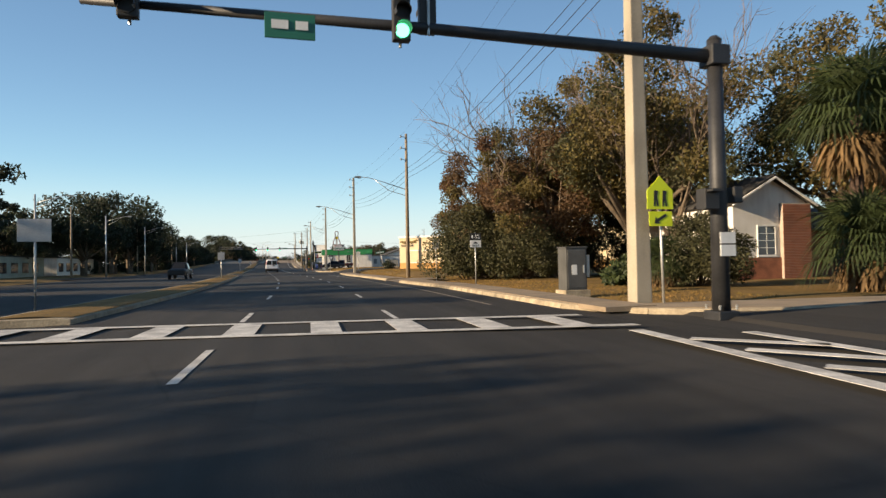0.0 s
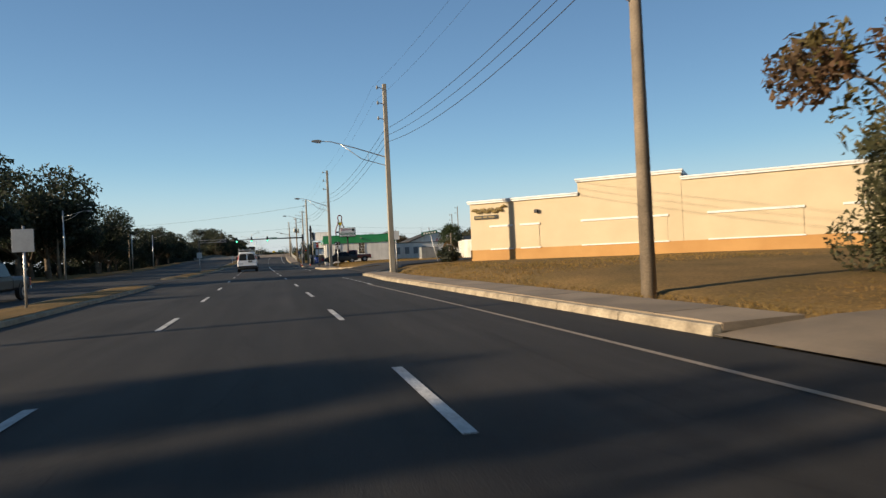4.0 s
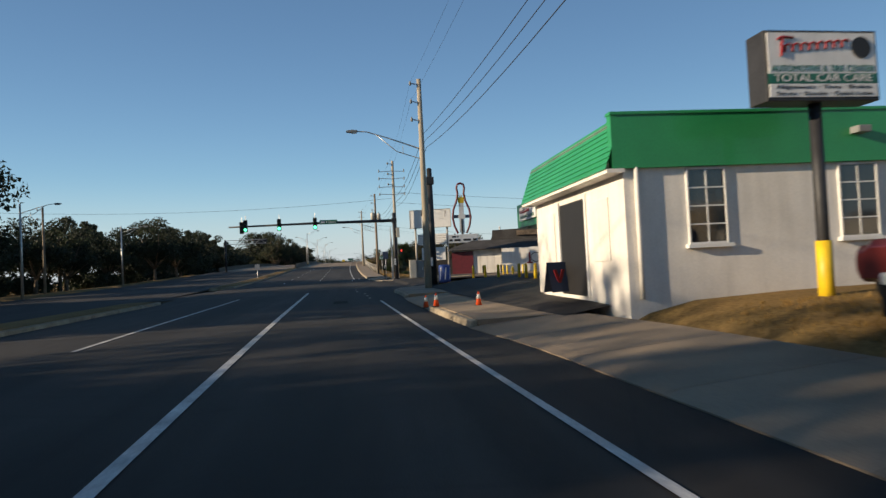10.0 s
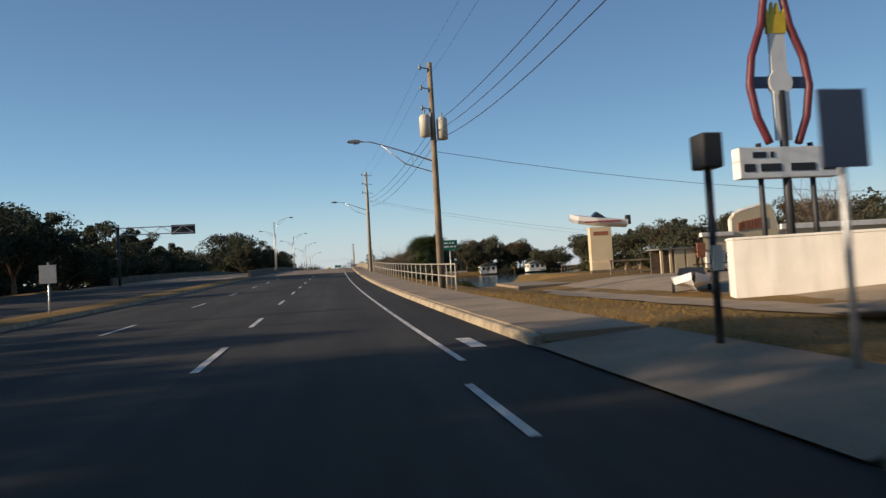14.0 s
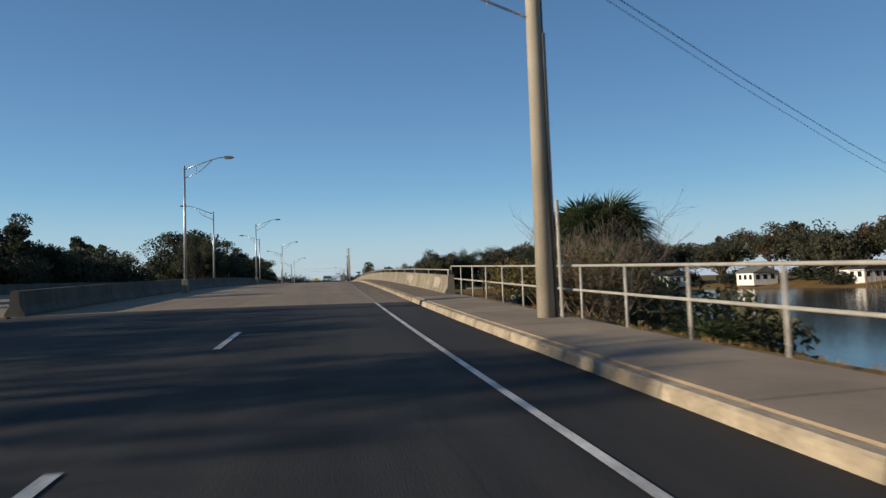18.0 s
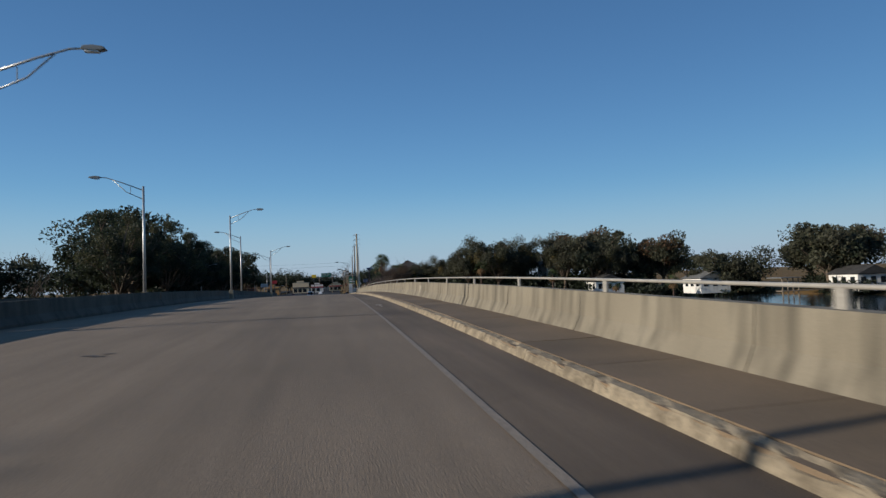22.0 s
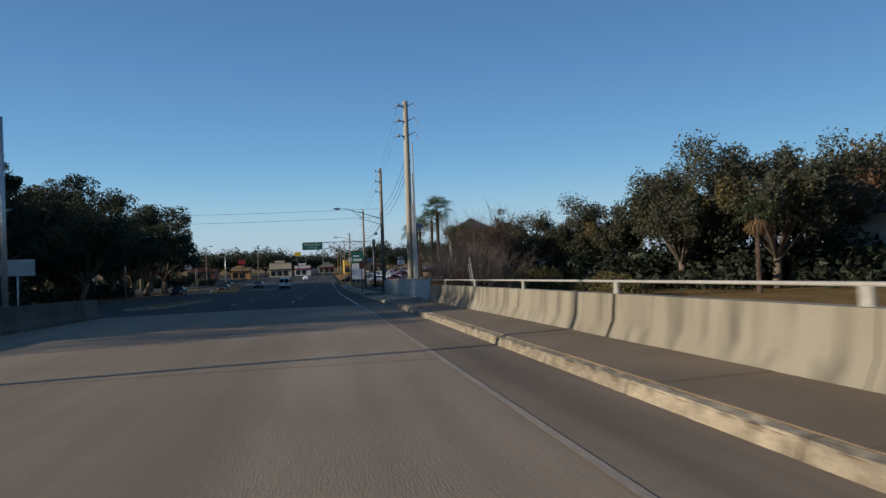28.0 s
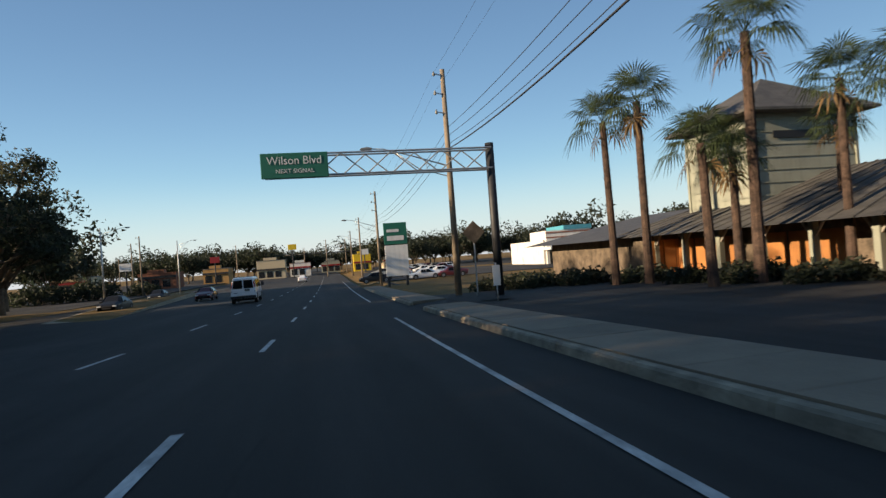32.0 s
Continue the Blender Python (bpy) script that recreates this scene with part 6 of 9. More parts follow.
part("sign_face", Shape().box(8.9, 11.1, 124.7352, 124.75, 4.55, 4.72), M["sign_white"], fb)
part("script_shape", Shape().tube([(9.15 + .024 * i + .05 * math.sin(i * .9), 124.72, 5.0 + .075 * math.cos(i * .9) + .0018 * i) for i in range(58)], .017, 5).tube([(9.1, 124.72, 5.17), (9.2, 124.72, 5.22), (9.42, 124.72, 5.2)], .02, 5).tube([(9.2, 124.72, 5.22), (9.16, 124.72, 4.86)], .022, 5), M["sign_red"], fb, "red script emblem")
part("tyre_emblem", Shape().tube([(10.8, 124.73, 5.03), (10.8, 124.72, 5.03)], .2, 16), M["black"], fb)
letters("AUTOMOTIVE & TIRE CENTER", .17, M["sign_green"], fb, FACE(10.0, 124.73, 4.635), depth=.002, width=2.1)
letters("TOTAL CAR CARE", .19, M["sign_white"], fb, FACE(10.0, 124.73, 4.46), depth=.002, width=2.0)
letters("Alignments · Tires · Brakes", .1, M["black"], fb, FACE(10.0, 124.73, 4.3), depth=.002, width=1.95)
letters("Struts · Shocks · Quick Lube", .1, M["black"], fb, FACE(10.0, 124.73, 4.18), depth=.002, width=1.95)


def cone(x, y, z):
    t = thing("traffic_cone", "orange traffic cone with a white collar on the footway", "traffic cone", group="traffic cones")
    part("base", Shape().box(x - .13, x + .13, y - .13, y + .13, z, z + .03), M["dark"], t, bevel=.01)
    part("body", Shape().tube([(x, y, z + .03), (x, y, z + .43)], [.095, .025], 14), M["cone"], t, smooth=True)
    part("collar", Shape().tube([(x, y, z + .22), (x, y, z + .35)], [.066, .044], 14), M["sign_white"], t, smooth=True)


for x, y, z in ((3.8, 133.25, .125), (3.68, 134.9, -.01), (4.97, 132.5, .13)):
    cone(x, y, z)


def bollard(x, y, h=.78, material="yellow", r=.08):
    g = ground_z(x, y)
    t = thing("bollard", "yellow steel bollard on the asphalt lot", "bollard", group="bollards")
    part("tube", Shape().tube([(x, y, g - .3), (x, y, g + h - .06), (x, y, g + h)], [r, r, r * .6], 12), M[material], t, smooth=True)


for x, y in ((8.6, 151.2), (8.9, 149.2), (9.2, 147.2), (9.7, 144.8), (9.6, 143.2), (9.5, 141.4), (15.5, 171.0), (15.75, 170.5), (17.0, 170.75), (17.3, 170.5)):
    bollard(x, y, .95 if y > 160 else .78)
hy = thing("fire_hydrant", "yellow fire hydrant between bollards on the apron", "fire hydrant")
part("barrel", Shape().tube([(16.35, 170.7, .05), (16.35, 170.7, .2), (16.35, 170.7, .22), (16.35, 170.7, .66), (16.35, 170.7, .68), (16.35, 170.7, .8), (16.35, 170.7, .88)], [.15, .15, .1, .1, .14, .11, .04], 12), M["yellow"], hy, smooth=True)
for dx_, dy_, r_ in ((-.17, 0, .05), (.17, 0, .05), (0, -.19, .07)):
    part("outlet_cap", Shape().tube([(16.35, 170.7, .55), (16.35 + dx_, 170.7 + dy_, .55)], r_, 10), M["yellow"], hy, smooth=True)
part("operating_nut", Shape().tube([(16.35, 170.7, .87), (16.35, 170.7, .94)], .03, 5), M["yellow"], hy)
bin_ = thing("trash_bin", "blue striped barrel bin at the corner", "bin")
BX, BY, BZ = 7.05, 152.7, .36
part("drum", Shape().tube([(BX, BY, BZ - .1), (BX, BY, BZ + .1), (BX, BY, BZ + .95), (BX, BY, BZ + 1.03)], [.36, .38, .36, .31], 20), M["blue_wrap"], bin_, smooth=True)
for k in range(7):
    a0 = k * math.pi / 3.5
    part("stripe", Shape().add([(BX + math.cos(a0 + d) * .384, BY + math.sin(a0 + d) * .384, z) for d, z in ((0, BZ + .1), (.2, BZ + .1), (.42, BZ + .85), (.22, BZ + .85))], [(0, 1, 2, 3)]), M["sign_white"], bin_)

# ---- sheds and low buildings behind the grass lot ----
def block(label, x0, x1, y0, y1, h, wall_m, roof_m="grey_roof", base=None, eave=.15, name="building", over=.1):
    g = (ground_z((x0 + x1) / 2, (y0 + y1) / 2) if base is None else base)
    t = thing(name, label, "building")
    part("wall", Shape().box(x0, x1, y0, y1, g - .5, g + h), M[wall_m], t)
    part("roof", Shape().box(x0 - over, x1 + over, y0 - over, y1 + over, g + h, g + h + eave), M[roof_m], t, bevel=.02)
    return t, g


sh_, g_ = block("grey weathered block shed behind the tyre shop", 17.6, 27.3, 133.8, 142, 2.4, "white_wall")
for xx in (18.5, 20, 21.4, 22.8):
    part("boarded_window", Shape().box(xx, xx + .7, 133.76, 133.8, g_ + .7, g_ + 1.8), M["grey_box"], sh_)
gb_ = thing("building", "white gabled hall with red lettering on its front", "building")
part("wall", Shape().prism([(24.9, .0), (24.9, 3.6), (29.6, 5.2), (34.3, 3.6), (34.3, .0)], "y", 152, 162), M["white_wall"], gb_)
part("roof", Shape().prism([(24.5, 3.48), (29.6, 5.25), (34.7, 3.48), (34.7, 3.63), (29.6, 5.4), (24.5, 3.63)], "y", 151.6, 162.4), M["dark_roof"], gb_)
letters("BAR!", .8, M["sign_red"], gb_, FACE(30.7, 151.97, 3.65), depth=.02)
wb = thing("building", "pale warehouse with a rounded corner facing the street", "building")
out = [(23.5, 115.3), (21.05, 105.0)] + [(22.4 + 1.35 * math.cos(a), 104.7 + 1.35 * math.sin(a)) for a in np.linspace(math.pi * 1.02, math.pi * 1.68, 8)] + [(27.4, 107.4), (31, 113.5)]
part("wall", Shape().prism(out, "z", -.2, 2.42), M["cream_wall_pale"], wb)
_mx, _my = sum(p[0] for p in out) / len(out), sum(p[1] for p in out) / len(out)
part("coping", Shape().prism([(_mx + (x - _mx) * 1.012, _my + (y - _my) * 1.012) for x, y in out], "z", 2.42, 2.54), M["white_wall"], wb, bevel=.01)


def on_wall(name, a, b, t0, t1, z0, z1, material, parent, lift=.03):
    """A thin panel on the wall that runs from a to b in the plan."""
    a, b = Vector((*a, 0)), Vector((*b, 0))
    n = Vector((-(b - a).y, (b - a).x, 0)).normalized() * -lift
    p, q = a.lerp(b, t0), a.lerp(b, t1)
    return part(name, Shape().prism([(p.x, p.y), (q.x, q.y), (q.x + n.x, q.y + n.y), (p.x + n.x, p.y + n.y)], "z", z0, z1), M[material], parent)


on_wall("window", (23.5, 115.3), (21.05, 105.0), .08, .16, 1.25, 1.85, "grey_box", wb)
on_wall("door", (23.5, 115.3), (21.05, 105.0), .2, .24, .3, 1.9, "white_wall", wb)
wsn = on_wall("wall_sign", (23.5, 115.3), (21.05, 105.0), .36, .52, 1.35, 2.15, "sign_white", wb)
for zz in (2.0, 1.8, 1.55):
    on_wall("text_bar", (23.5, 115.3), (21.05, 105.0), .38, .5, zz - .06, zz + .05, "grey_box", wsn, .045)
for k in range(4):
    on_wall("door", (23.12, 103.54), (27.4, 107.38), .2 + .19 * k, .3 + .19 * k, .3, 1.75, "glass", wb)
for k, (x, y) in enumerate(((24.6, 110.5), (26.2, 110.2), (27.3, 111.0))):
    part("roof_unit", Shape().box(x, x + .8, y, y + .7, 2.5, 3.0), M["grey_box"], wb, bevel=.03)
dk, g2 = block("dark-painted shop with white wall lettering behind palms", 26.2, 36, 121.5, 129, 2.75, "grey_box")
for zz in (1.9, 1.2):
    part("text_bar", Shape().box(26.5, 27.9, 121.46, 121.5, g2 + zz, g2 + zz + .4), M["sign_white"], dk)
for k, (x, y) in enumerate(((48, 128), (62, 140), (75, 122))):
    block("low white outbuilding far behind the lot", x, x + 9, y, y + 7, 2.6, "white_wall")
for x, y, top in ((23.0, 101.0, 5.6), (20.0, 106.4, 3.4), (33.9, 150, 9.9), (33.0, 151, 8.6), (52, 122, 8.6), (20, 168, 6.2)):
    utility_pole(x, y, top, "wood_pole", .1, .07, arms=2, label="thin wooden utility pole behind the lots")

# ---- dark-roofed building and its tall sign past the junction ----
rb = thing("restaurant_building", "low white building with a dark mansard roof and red wall", "building", Matrix.Translation((16, 174.2, 0)) @ Matrix.Rotation(radians(-13), 4, 'Z') @ Matrix.Translation((-16, -174.2, 0)))
part("wall", Shape().box(11.2, 30, 174.8, 179.4, -.2, 2.95), M["white_wall"], rb)
part("red_wall", Shape().box(11.15, 13.3, 174.6, 174.82, -.2, 2.6), M["maroon"], rb, "dark red plank wall")
part("dark_fence", Shape().box(8.6, 11.2, 174.7, 174.8, 0, 2.0), M["dark"], rb, "black screen fence")
part("white_bay", Shape().box(16.2, 22.5, 173.9, 174.8, -.2, 2.75), M["white_wall"], rb)
part("roof", Shape().add([(10.4, 173.9, 2.75), (30.5, 173.9, 2.75), (30.5, 180.2, 2.75), (10.4, 180.2, 2.75), (13.2, 176.6, 3.75), (29, 176.6, 3.75), (29, 179, 3.75), (13.2, 179, 3.75)], [(0, 1, 5, 4), (1, 2, 6, 5), (2, 3, 7, 6), (3, 0, 4, 7), (4, 5, 6, 7), (0, 1, 2, 3)]), M["dark_roof"], rb)
part("roof_box", Shape().add([(15.2, 176.4, 3.3), (22.2, 176.4, 3.3), (22.2, 179, 3.3), (15.2, 179, 3.3), (15.4, 176.7, 4.75), (21.9, 176.7, 4.85), (21.9, 178.7, 4.85), (15.4, 178.7, 4.75)], [(0, 1, 5, 4), (1, 2, 6, 5), (2, 3, 7, 6), (3, 0, 4, 7), (4, 5, 6, 7)]), M["dark_roof"], rb)
part("roof_sign", Shape().box(17.9, 20.2, 176.3, 176.5, 4.1, 4.6), M["bark"], rb, "faded brown roof sign")
part("vent_pipe", Shape().tube([(16.2, 177.5, 4.6), (16.2, 177.5, 5.15)], .08, 8), M["galv"], rb)
for xx in (14.2, 16.0, 22.7, 24.5):
    part("post", Shape().box(xx, xx + .16, 173.8, 173.95, -.2, 1.1 if xx < 17 else 2.7), M["dark"] if xx < 17 else M["sign_white"], rb)
part("numeral_emblem", Shape().box(18.9, 19.05, 173.87, 173.9, 1.2, 2.2).box(18.7, 19.25, 173.868, 173.898, 1.1, 1.25), M["sign_red"], rb, "red emblem on the white wall")
rg = Shape()
rg.tube([(19.6 + .5 * math.cos(a), 173.88, 1.7 + .45 * math.sin(a)) for a in np.linspace(0, 2 * math.pi, 25)], .035, 5)
part("ring_emblem", rg, M["black"], rb)
for k in range(4):
    part("wall_plank", Shape().box(13.35 + .7 * k, 14.0 + .7 * k, 174.76, 174.8, .1, 2.6), M["white_wall"], rb)
tp = thing("billboard", "blank white billboard with rust streaks on two steel posts", "billboard", Matrix.Translation((9, 172.9, 0)) @ Matrix.Rotation(radians(-14), 4, 'Z') @ Matrix.Translation((-9, -172.9, 0)))
for xx in (7.45, 10.55):
    part("post", Shape().tube([(xx, 172.9, 0), (xx, 172.9, 5.2)], .09, 10), M["rail_paint"], tp, smooth=True)
bb = part("panel", Shape().box(7.0, 10.95, 172.6, 172.95, 5.05, 6.75), M["sign_white"], tp, "blank white board", bevel=.02)
part("frame", Shape().box(6.96, 10.99, 172.58, 172.6, 5.0, 5.06).box(6.96, 10.99, 172.58, 172.6, 6.73, 6.79).box(6.96, 7.02, 172.58, 172.6, 5.06, 6.73).box(10.93, 10.99, 172.58, 172.6, 5.06, 6.73), M["rail_paint"], bb)
for xx, h in ((8.2, .5), (9.3, .9), (10.4, .6), (10.5, .35)):
    part("rust_streak", Shape().box(xx, xx + .03, 172.592, 172.6, 6.6 - h, 6.6), M["bark"], bb)
lp = part("panel", Shape().box(7.65, 10.45, 172.7, 172.9, 3.4, 4.42), M["sign_white"], tp, "lower letter board", bevel=.02)
for k in range(4):
    part("letter_rail", Shape().box(7.65, 10.45, 172.69, 172.7, 3.55 + .22 * k, 3.57 + .22 * k), M["bark"], lp)
part("panel", Shape().box(8.0, 10.3, 172.75, 172.9, 1.85, 3.1), M["sign_white"], tp, "pale lower board", bevel=.02)
# bowling-pin sign
bp = thing("pin_sign", "tall open bowling-pin sign with a gold crown and letter board", "sign", Matrix.Translation((.35, 0, 0)))
for dx in (-1.0, 0, 1.0):
    part("post", Shape().tube([(14.7 + dx, 189, .1), (14.7 + dx, 189, 5.2 if dx else 7)], .09 if dx else .14, 10), M["dark_steel"], bp, smooth=True)
prof = [(0.55, 5.2), (.95, 6.1), (1.15, 7.2), (1.0, 8.2), (.55, 9.3), (.38, 10.2), (.5, 10.9), (.4, 11.3), (0, 11.5)]
sm = []
for i in range(len(prof) - 1):
    for k in range(4):
        t_ = k / 4
        sm.append((prof[i][0] * (1 - t_) + prof[i + 1][0] * t_, prof[i][1] * (1 - t_) + prof[i + 1][1] * t_))
sm.append(prof[-1])
for sgn in (-1, 1):
    part("outline_tube", Shape().tube([(14.7 + sgn * a, 189, b) for a, b in sm], .13, 8), M["maroon"], bp, "dark maroon outline tube", smooth=True)
part("centre_panel", Shape().box(14.4, 15.0, 188.95, 189.05, 5.3, 9.0), M["sign_white"], bp, "white centre panel")
part("disc", Shape().tube([(14.7, 188.92, 7.3), (14.7, 189.08, 7.3)], .45, 18), M["sign_white"], bp)
part("cross_panel", Shape().box(13.7, 15.7, 188.97, 189.03, 7.1, 7.5), M["sign_blue"], bp)
part("crown", Shape().prism([(14.35, 9.0), (15.05, 9.0), (15.1, 10.0), (14.9, 9.6), (14.8, 10.1), (14.7, 9.6), (14.6, 10.1), (14.5, 9.6), (14.3, 10.0)], "y", 188.93, 189.07), M["yellow"], bp, "gold crown")
lb_ = part("letter_board", Shape().box(12.8, 16.6, 188.8, 189.2, 4.0, 5.05), M["sign_white"], bp, "white letter board", bevel=.03)
bars(lb_, 13.3, 14.1, 188.79, [4.78], "black", .2)
for a, b in ((12.95, 14.55), (14.72, 15.8), (15.95, 16.45)):
    bars(lb_, a, b, 188.79, [4.35], "black", .26)
# boat on a trailer, low white wall
bt = thing("boat_trailer", "small white motor boat on a trailer in the lot", "boat", pose(12.6, 191.2, ground_z(12.6, 191.2), 0, 0, -30) @ Matrix.Scale(.7, 4))
hull = [(-1.0, .9), (-.9, .55), (0, .35), (.9, .55), (1.0, .9)]
hs_ = Shape()
for y_, k in ((-2.6, .1), (-2.0, .55), (-1, .95), (2.4, 1.0)):
    hs_.v += [(a * k, y_, b + (1 - k) * .35) for a, b in hull]
for r_ in range(3):
    for c_ in range(4):
        hs_.f.append((r_ * 5 + c_, r_ * 5 + c_ + 1, (r_ + 1) * 5 + c_ + 1, (r_ + 1) * 5 + c_))
hs_.f.append((15, 16, 17, 18, 19))
hs_.f.append((0, 4, 9, 14, 19, 15, 10, 5))
part("hull", hs_, M["van_white"], bt)
part("windscreen", Shape().add([(-.7, -.6, .95), (.7, -.6, .95), (.6, -.3, 1.4), (-.6, -.3, 1.4)], [(0, 1, 2, 3)]), M["glass"], bt)
part("console", Shape().box(-.5, .5, -.3, .3, .8, 1.25), M["van_white"], bt, bevel=.05)
part("outboard_motor", Shape().box(-.2, .2, 2.4, 2.8, .5, 1.4), M["black_plastic"], bt, bevel=.06)
part("trailer_frame", Shape().tube([(0, -3.6, .45), (0, 2.2, .4)], .05, 6), M["galv"], bt)
for sx in (-.9, .9):
    part("wheel", Shape().tube([(sx - .08, 1.0, .3), (sx + .08, 1.0, .3)], .3, 16), M["rubber"], bt)
lw, _g = block("low white block wall around the brewery yard", 11.8, 30, 187.6, 188.5, 1.4, "white_wall", "white_wall", name="yard_wall", over=.03, eave=.08)
lw.matrix_basis = Matrix.Translation((11.8, 187.6, 0)) @ Matrix.Rotation(radians(-24), 4, 'Z') @ Matrix.Translation((-11.8, -187.6, 0))
# yellow-grey restaurant by the river
kr = thing("restaurant_building", "cream waterside restaurant with a curved parapet and red lettering", "building")
KG = ground_z(25, 205)
part("wall", Shape().prism([(22.3, 205), (40, 205), (40, 216), (30.9, 216)], "z", KG - .6, 2.95), M["cream_wall"], kr)
part("eave", Shape().box(22.1, 24.3, 204.8, 205.1, 2.72, 2.98), M["white_wall"], kr, bevel=.02)
part("eave", Shape().box(27.7, 40, 204.8, 205.1, 2.95, 3.3), M["white_wall"], kr, bevel=.02)
pp = part("parapet", Shape().prism([(24.3, 2.6), (24.3, 3.7), (24.5, 4.0), (25.0, 4.2), (26.6, 4.55), (27.1, 4.5), (27.3, 4.1), (27.6, 2.6)], "y", 204.92, 205.3), M["cream_wall"], kr)
part("coping", Shape().tube([(24.3, 205.05, 2.8), (24.3, 205.05, 3.75), (24.55, 205.05, 4.05), (25.0, 205.05, 4.25), (26.6, 205.05, 4.6), (27.12, 205.05, 4.52), (27.34, 205.05, 4.1), (27.6, 205.05, 2.8)], .13, 6), M["white_wall"], pp, "white rounded coping")
for q in range(3):
    part("text_bar", Shape().box(24.72 + .17 * q, 24.84 + .17 * q, 204.86, 204.92, 2.98 + .03 * q, 3.5 + .05 * q), M["brick"], pp, "faded red lettering")
for q in range(6):
    part("text_bar", Shape().box(25.3 + .22 * q, 25.47 + .22 * q, 204.86, 204.92, 3.05 + .02 * q, 3.62 + .035 * q), M["brick"], pp, "faded red lettering")
for a, b in ((22.6, 23.4), (23.7, 24.7), (27.9, 29.0), (29.4, 30.6)):
    window(kr, a, b, 204.98, 1.05, 1.62, 2, 1)
for a in (22.45, 23.55, 24.8):
    part("pilaster", Shape().box(a - .1, a + .1, 204.86, 205, KG - .3, 1.75), M["white_wall"], kr)
part("sill", Shape().box(22.4, 24.9, 204.84, 205, .82, .98), M["white_wall"], kr)
kd = part("door", Shape().box(25.25, 26.0, 204.93, 205, .45, 1.85), M["glass"], kr)
for a in (25.2, 25.58, 25.96):
    part("door_frame", Shape().box(a, a + .08, 204.9, 204.96, .45, 1.92), M["wood_pole"], kd)
rs_ = thing("red_sign_board", "dark red sign board beside the restaurant wall", "sign", kind="")
part("board", Shape().box(21.6, 22.15, 204.6, 204.68, 1.45, 2.36), M["brick"], rs_, bevel=.01)
part("post", Shape().box(21.82, 21.94, 204.68, 204.76, KG - .3, 2.3), M["wood_pole"], rs_)
sd_ = thing("shed", "small beige panel shed beside the restaurant", "shed")
for a, b in ((19.35, 19.5), (19.95, 20.1), (20.3, 20.95), (21.1, 21.7)):
    part("panel", Shape().box(a, b, 205, 205.1, KG - .3, 2.05), M["cream_wall"], sd_)
part("back_wall", Shape().box(19.35, 21.7, 206.2, 206.3, KG - .3, 2.05), M["bark"], sd_)
part("roof", Shape().box(19.2, 21.85, 204.85, 206.45, 2.05, 2.14), M["grey_roof"], sd_)
dk = thing("pergola", "weathered wooden dock shelter by the water", "shelter")
part("roof", Shape().box(19.8, 26.0, 213, 216.2, 1.5, 1.62), M["wood_pole"], dk)
for q in range(6):
    part("post", Shape().box(19.9 + 1.18 * q, 20.03 + 1.18 * q, 213.1, 213.23, -.6, 1.5), M["wood_pole"], dk)
part("rail", Shape().box(19.8, 26.0, 213.08, 213.14, .75, .83), M["wood_pole"], dk)
tr_ = thing("terrace_railing", "dark steel railing on a low stone terrace edge", "railing")
for q in range(22):
    part("picket", Shape().box(20.4 + .28 * q, 20.43 + .28 * q, 203.2, 203.23, .3, 1.05), M["black_plastic"], tr_)
part("hand_rail", Shape().box(20.35, 26.5, 203.18, 203.25, 1.03, 1.09), M["black_plastic"], tr_)
st_ = thing("stone_edging", "heaped dark stones along the terrace edge", "stones")
_q = random.Random(5)
for q in range(46):
    x_, y_, r_ = _q.uniform(20.6, 26.8), _q.uniform(202.2, 203.0), _q.uniform(.12, .26)
    part("stone", Shape().tube([(x_ - r_, y_, KG + .02), (x_ - r_ * .5, y_ + .03, KG + .12), (x_ + r_ * .6, y_, KG + .12), (x_ + r_, y_, KG + .03)], [.05, r_ * .75, r_ * .7, .06], 6), M["bark"] if q % 3 else M["parapet"], st_)
py = thing("boat_sign", "white motor boat mounted on a tall pylon sign", "sign", pose(24.2, 224.0, .95, 0, 0, -6) @ Matrix.Scale(.72, 4))
part("pylon", Shape().box(-1.45, 1.4, -.5, .5, -1.3, 5.4), M["cream_wall"], py, bevel=.04)
part("panel", Shape().box(-1.0, .95, -.53, -.5, 4.3, 4.8), M["brick"], py)
bh = Shape()
for x_, k, up in ((-3.9, .08, 1.0), (-2.8, .6, .6), (-.5, 1, .2), (3.6, .95, -.15)):
    bh.v += [(x_, a * k, b + up) for a, b in ((-1.0, 6.3), (-.8, 5.75), (0, 5.35), (.8, 5.75), (1.0, 6.3))]
for r_ in range(3):
    for c_ in range(4):
        bh.f.append((r_ * 5 + c_, r_ * 5 + c_ + 1, (r_ + 1) * 5 + c_ + 1, (r_ + 1) * 5 + c_))
bh.f += [(15, 16, 17, 18, 19), (0, 4, 9, 14, 19, 15, 10, 5)]
part("hull", bh, M["van_white"], py, "white boat hull")
part("windscreen", Shape().add([(-1.4, -.8, 6.5), (-1.4, .8, 6.5), (-.4, .6, 7.4), (-.4, -.6, 7.4), (.8, -.8, 6.5), (.8, .8, 6.5)], [(0, 1, 2, 3), (0, 3, 4), (1, 2, 5)]), M["glass"], py)
part("text_bar", Shape().box(-2.2, 2.6, -1.02, -.98, 5.98, 6.15), M["sign_red"], py)
part("outboard_motor", Shape().box(3.6, 4.2, -.3, .3, 5.6, 6.8), M["black_plastic"], py, bevel=.08)
part("lower_slab", Shape().box(-1.5, 1.45, -.55, .55, -1.3, -.2), M["bark"], py)

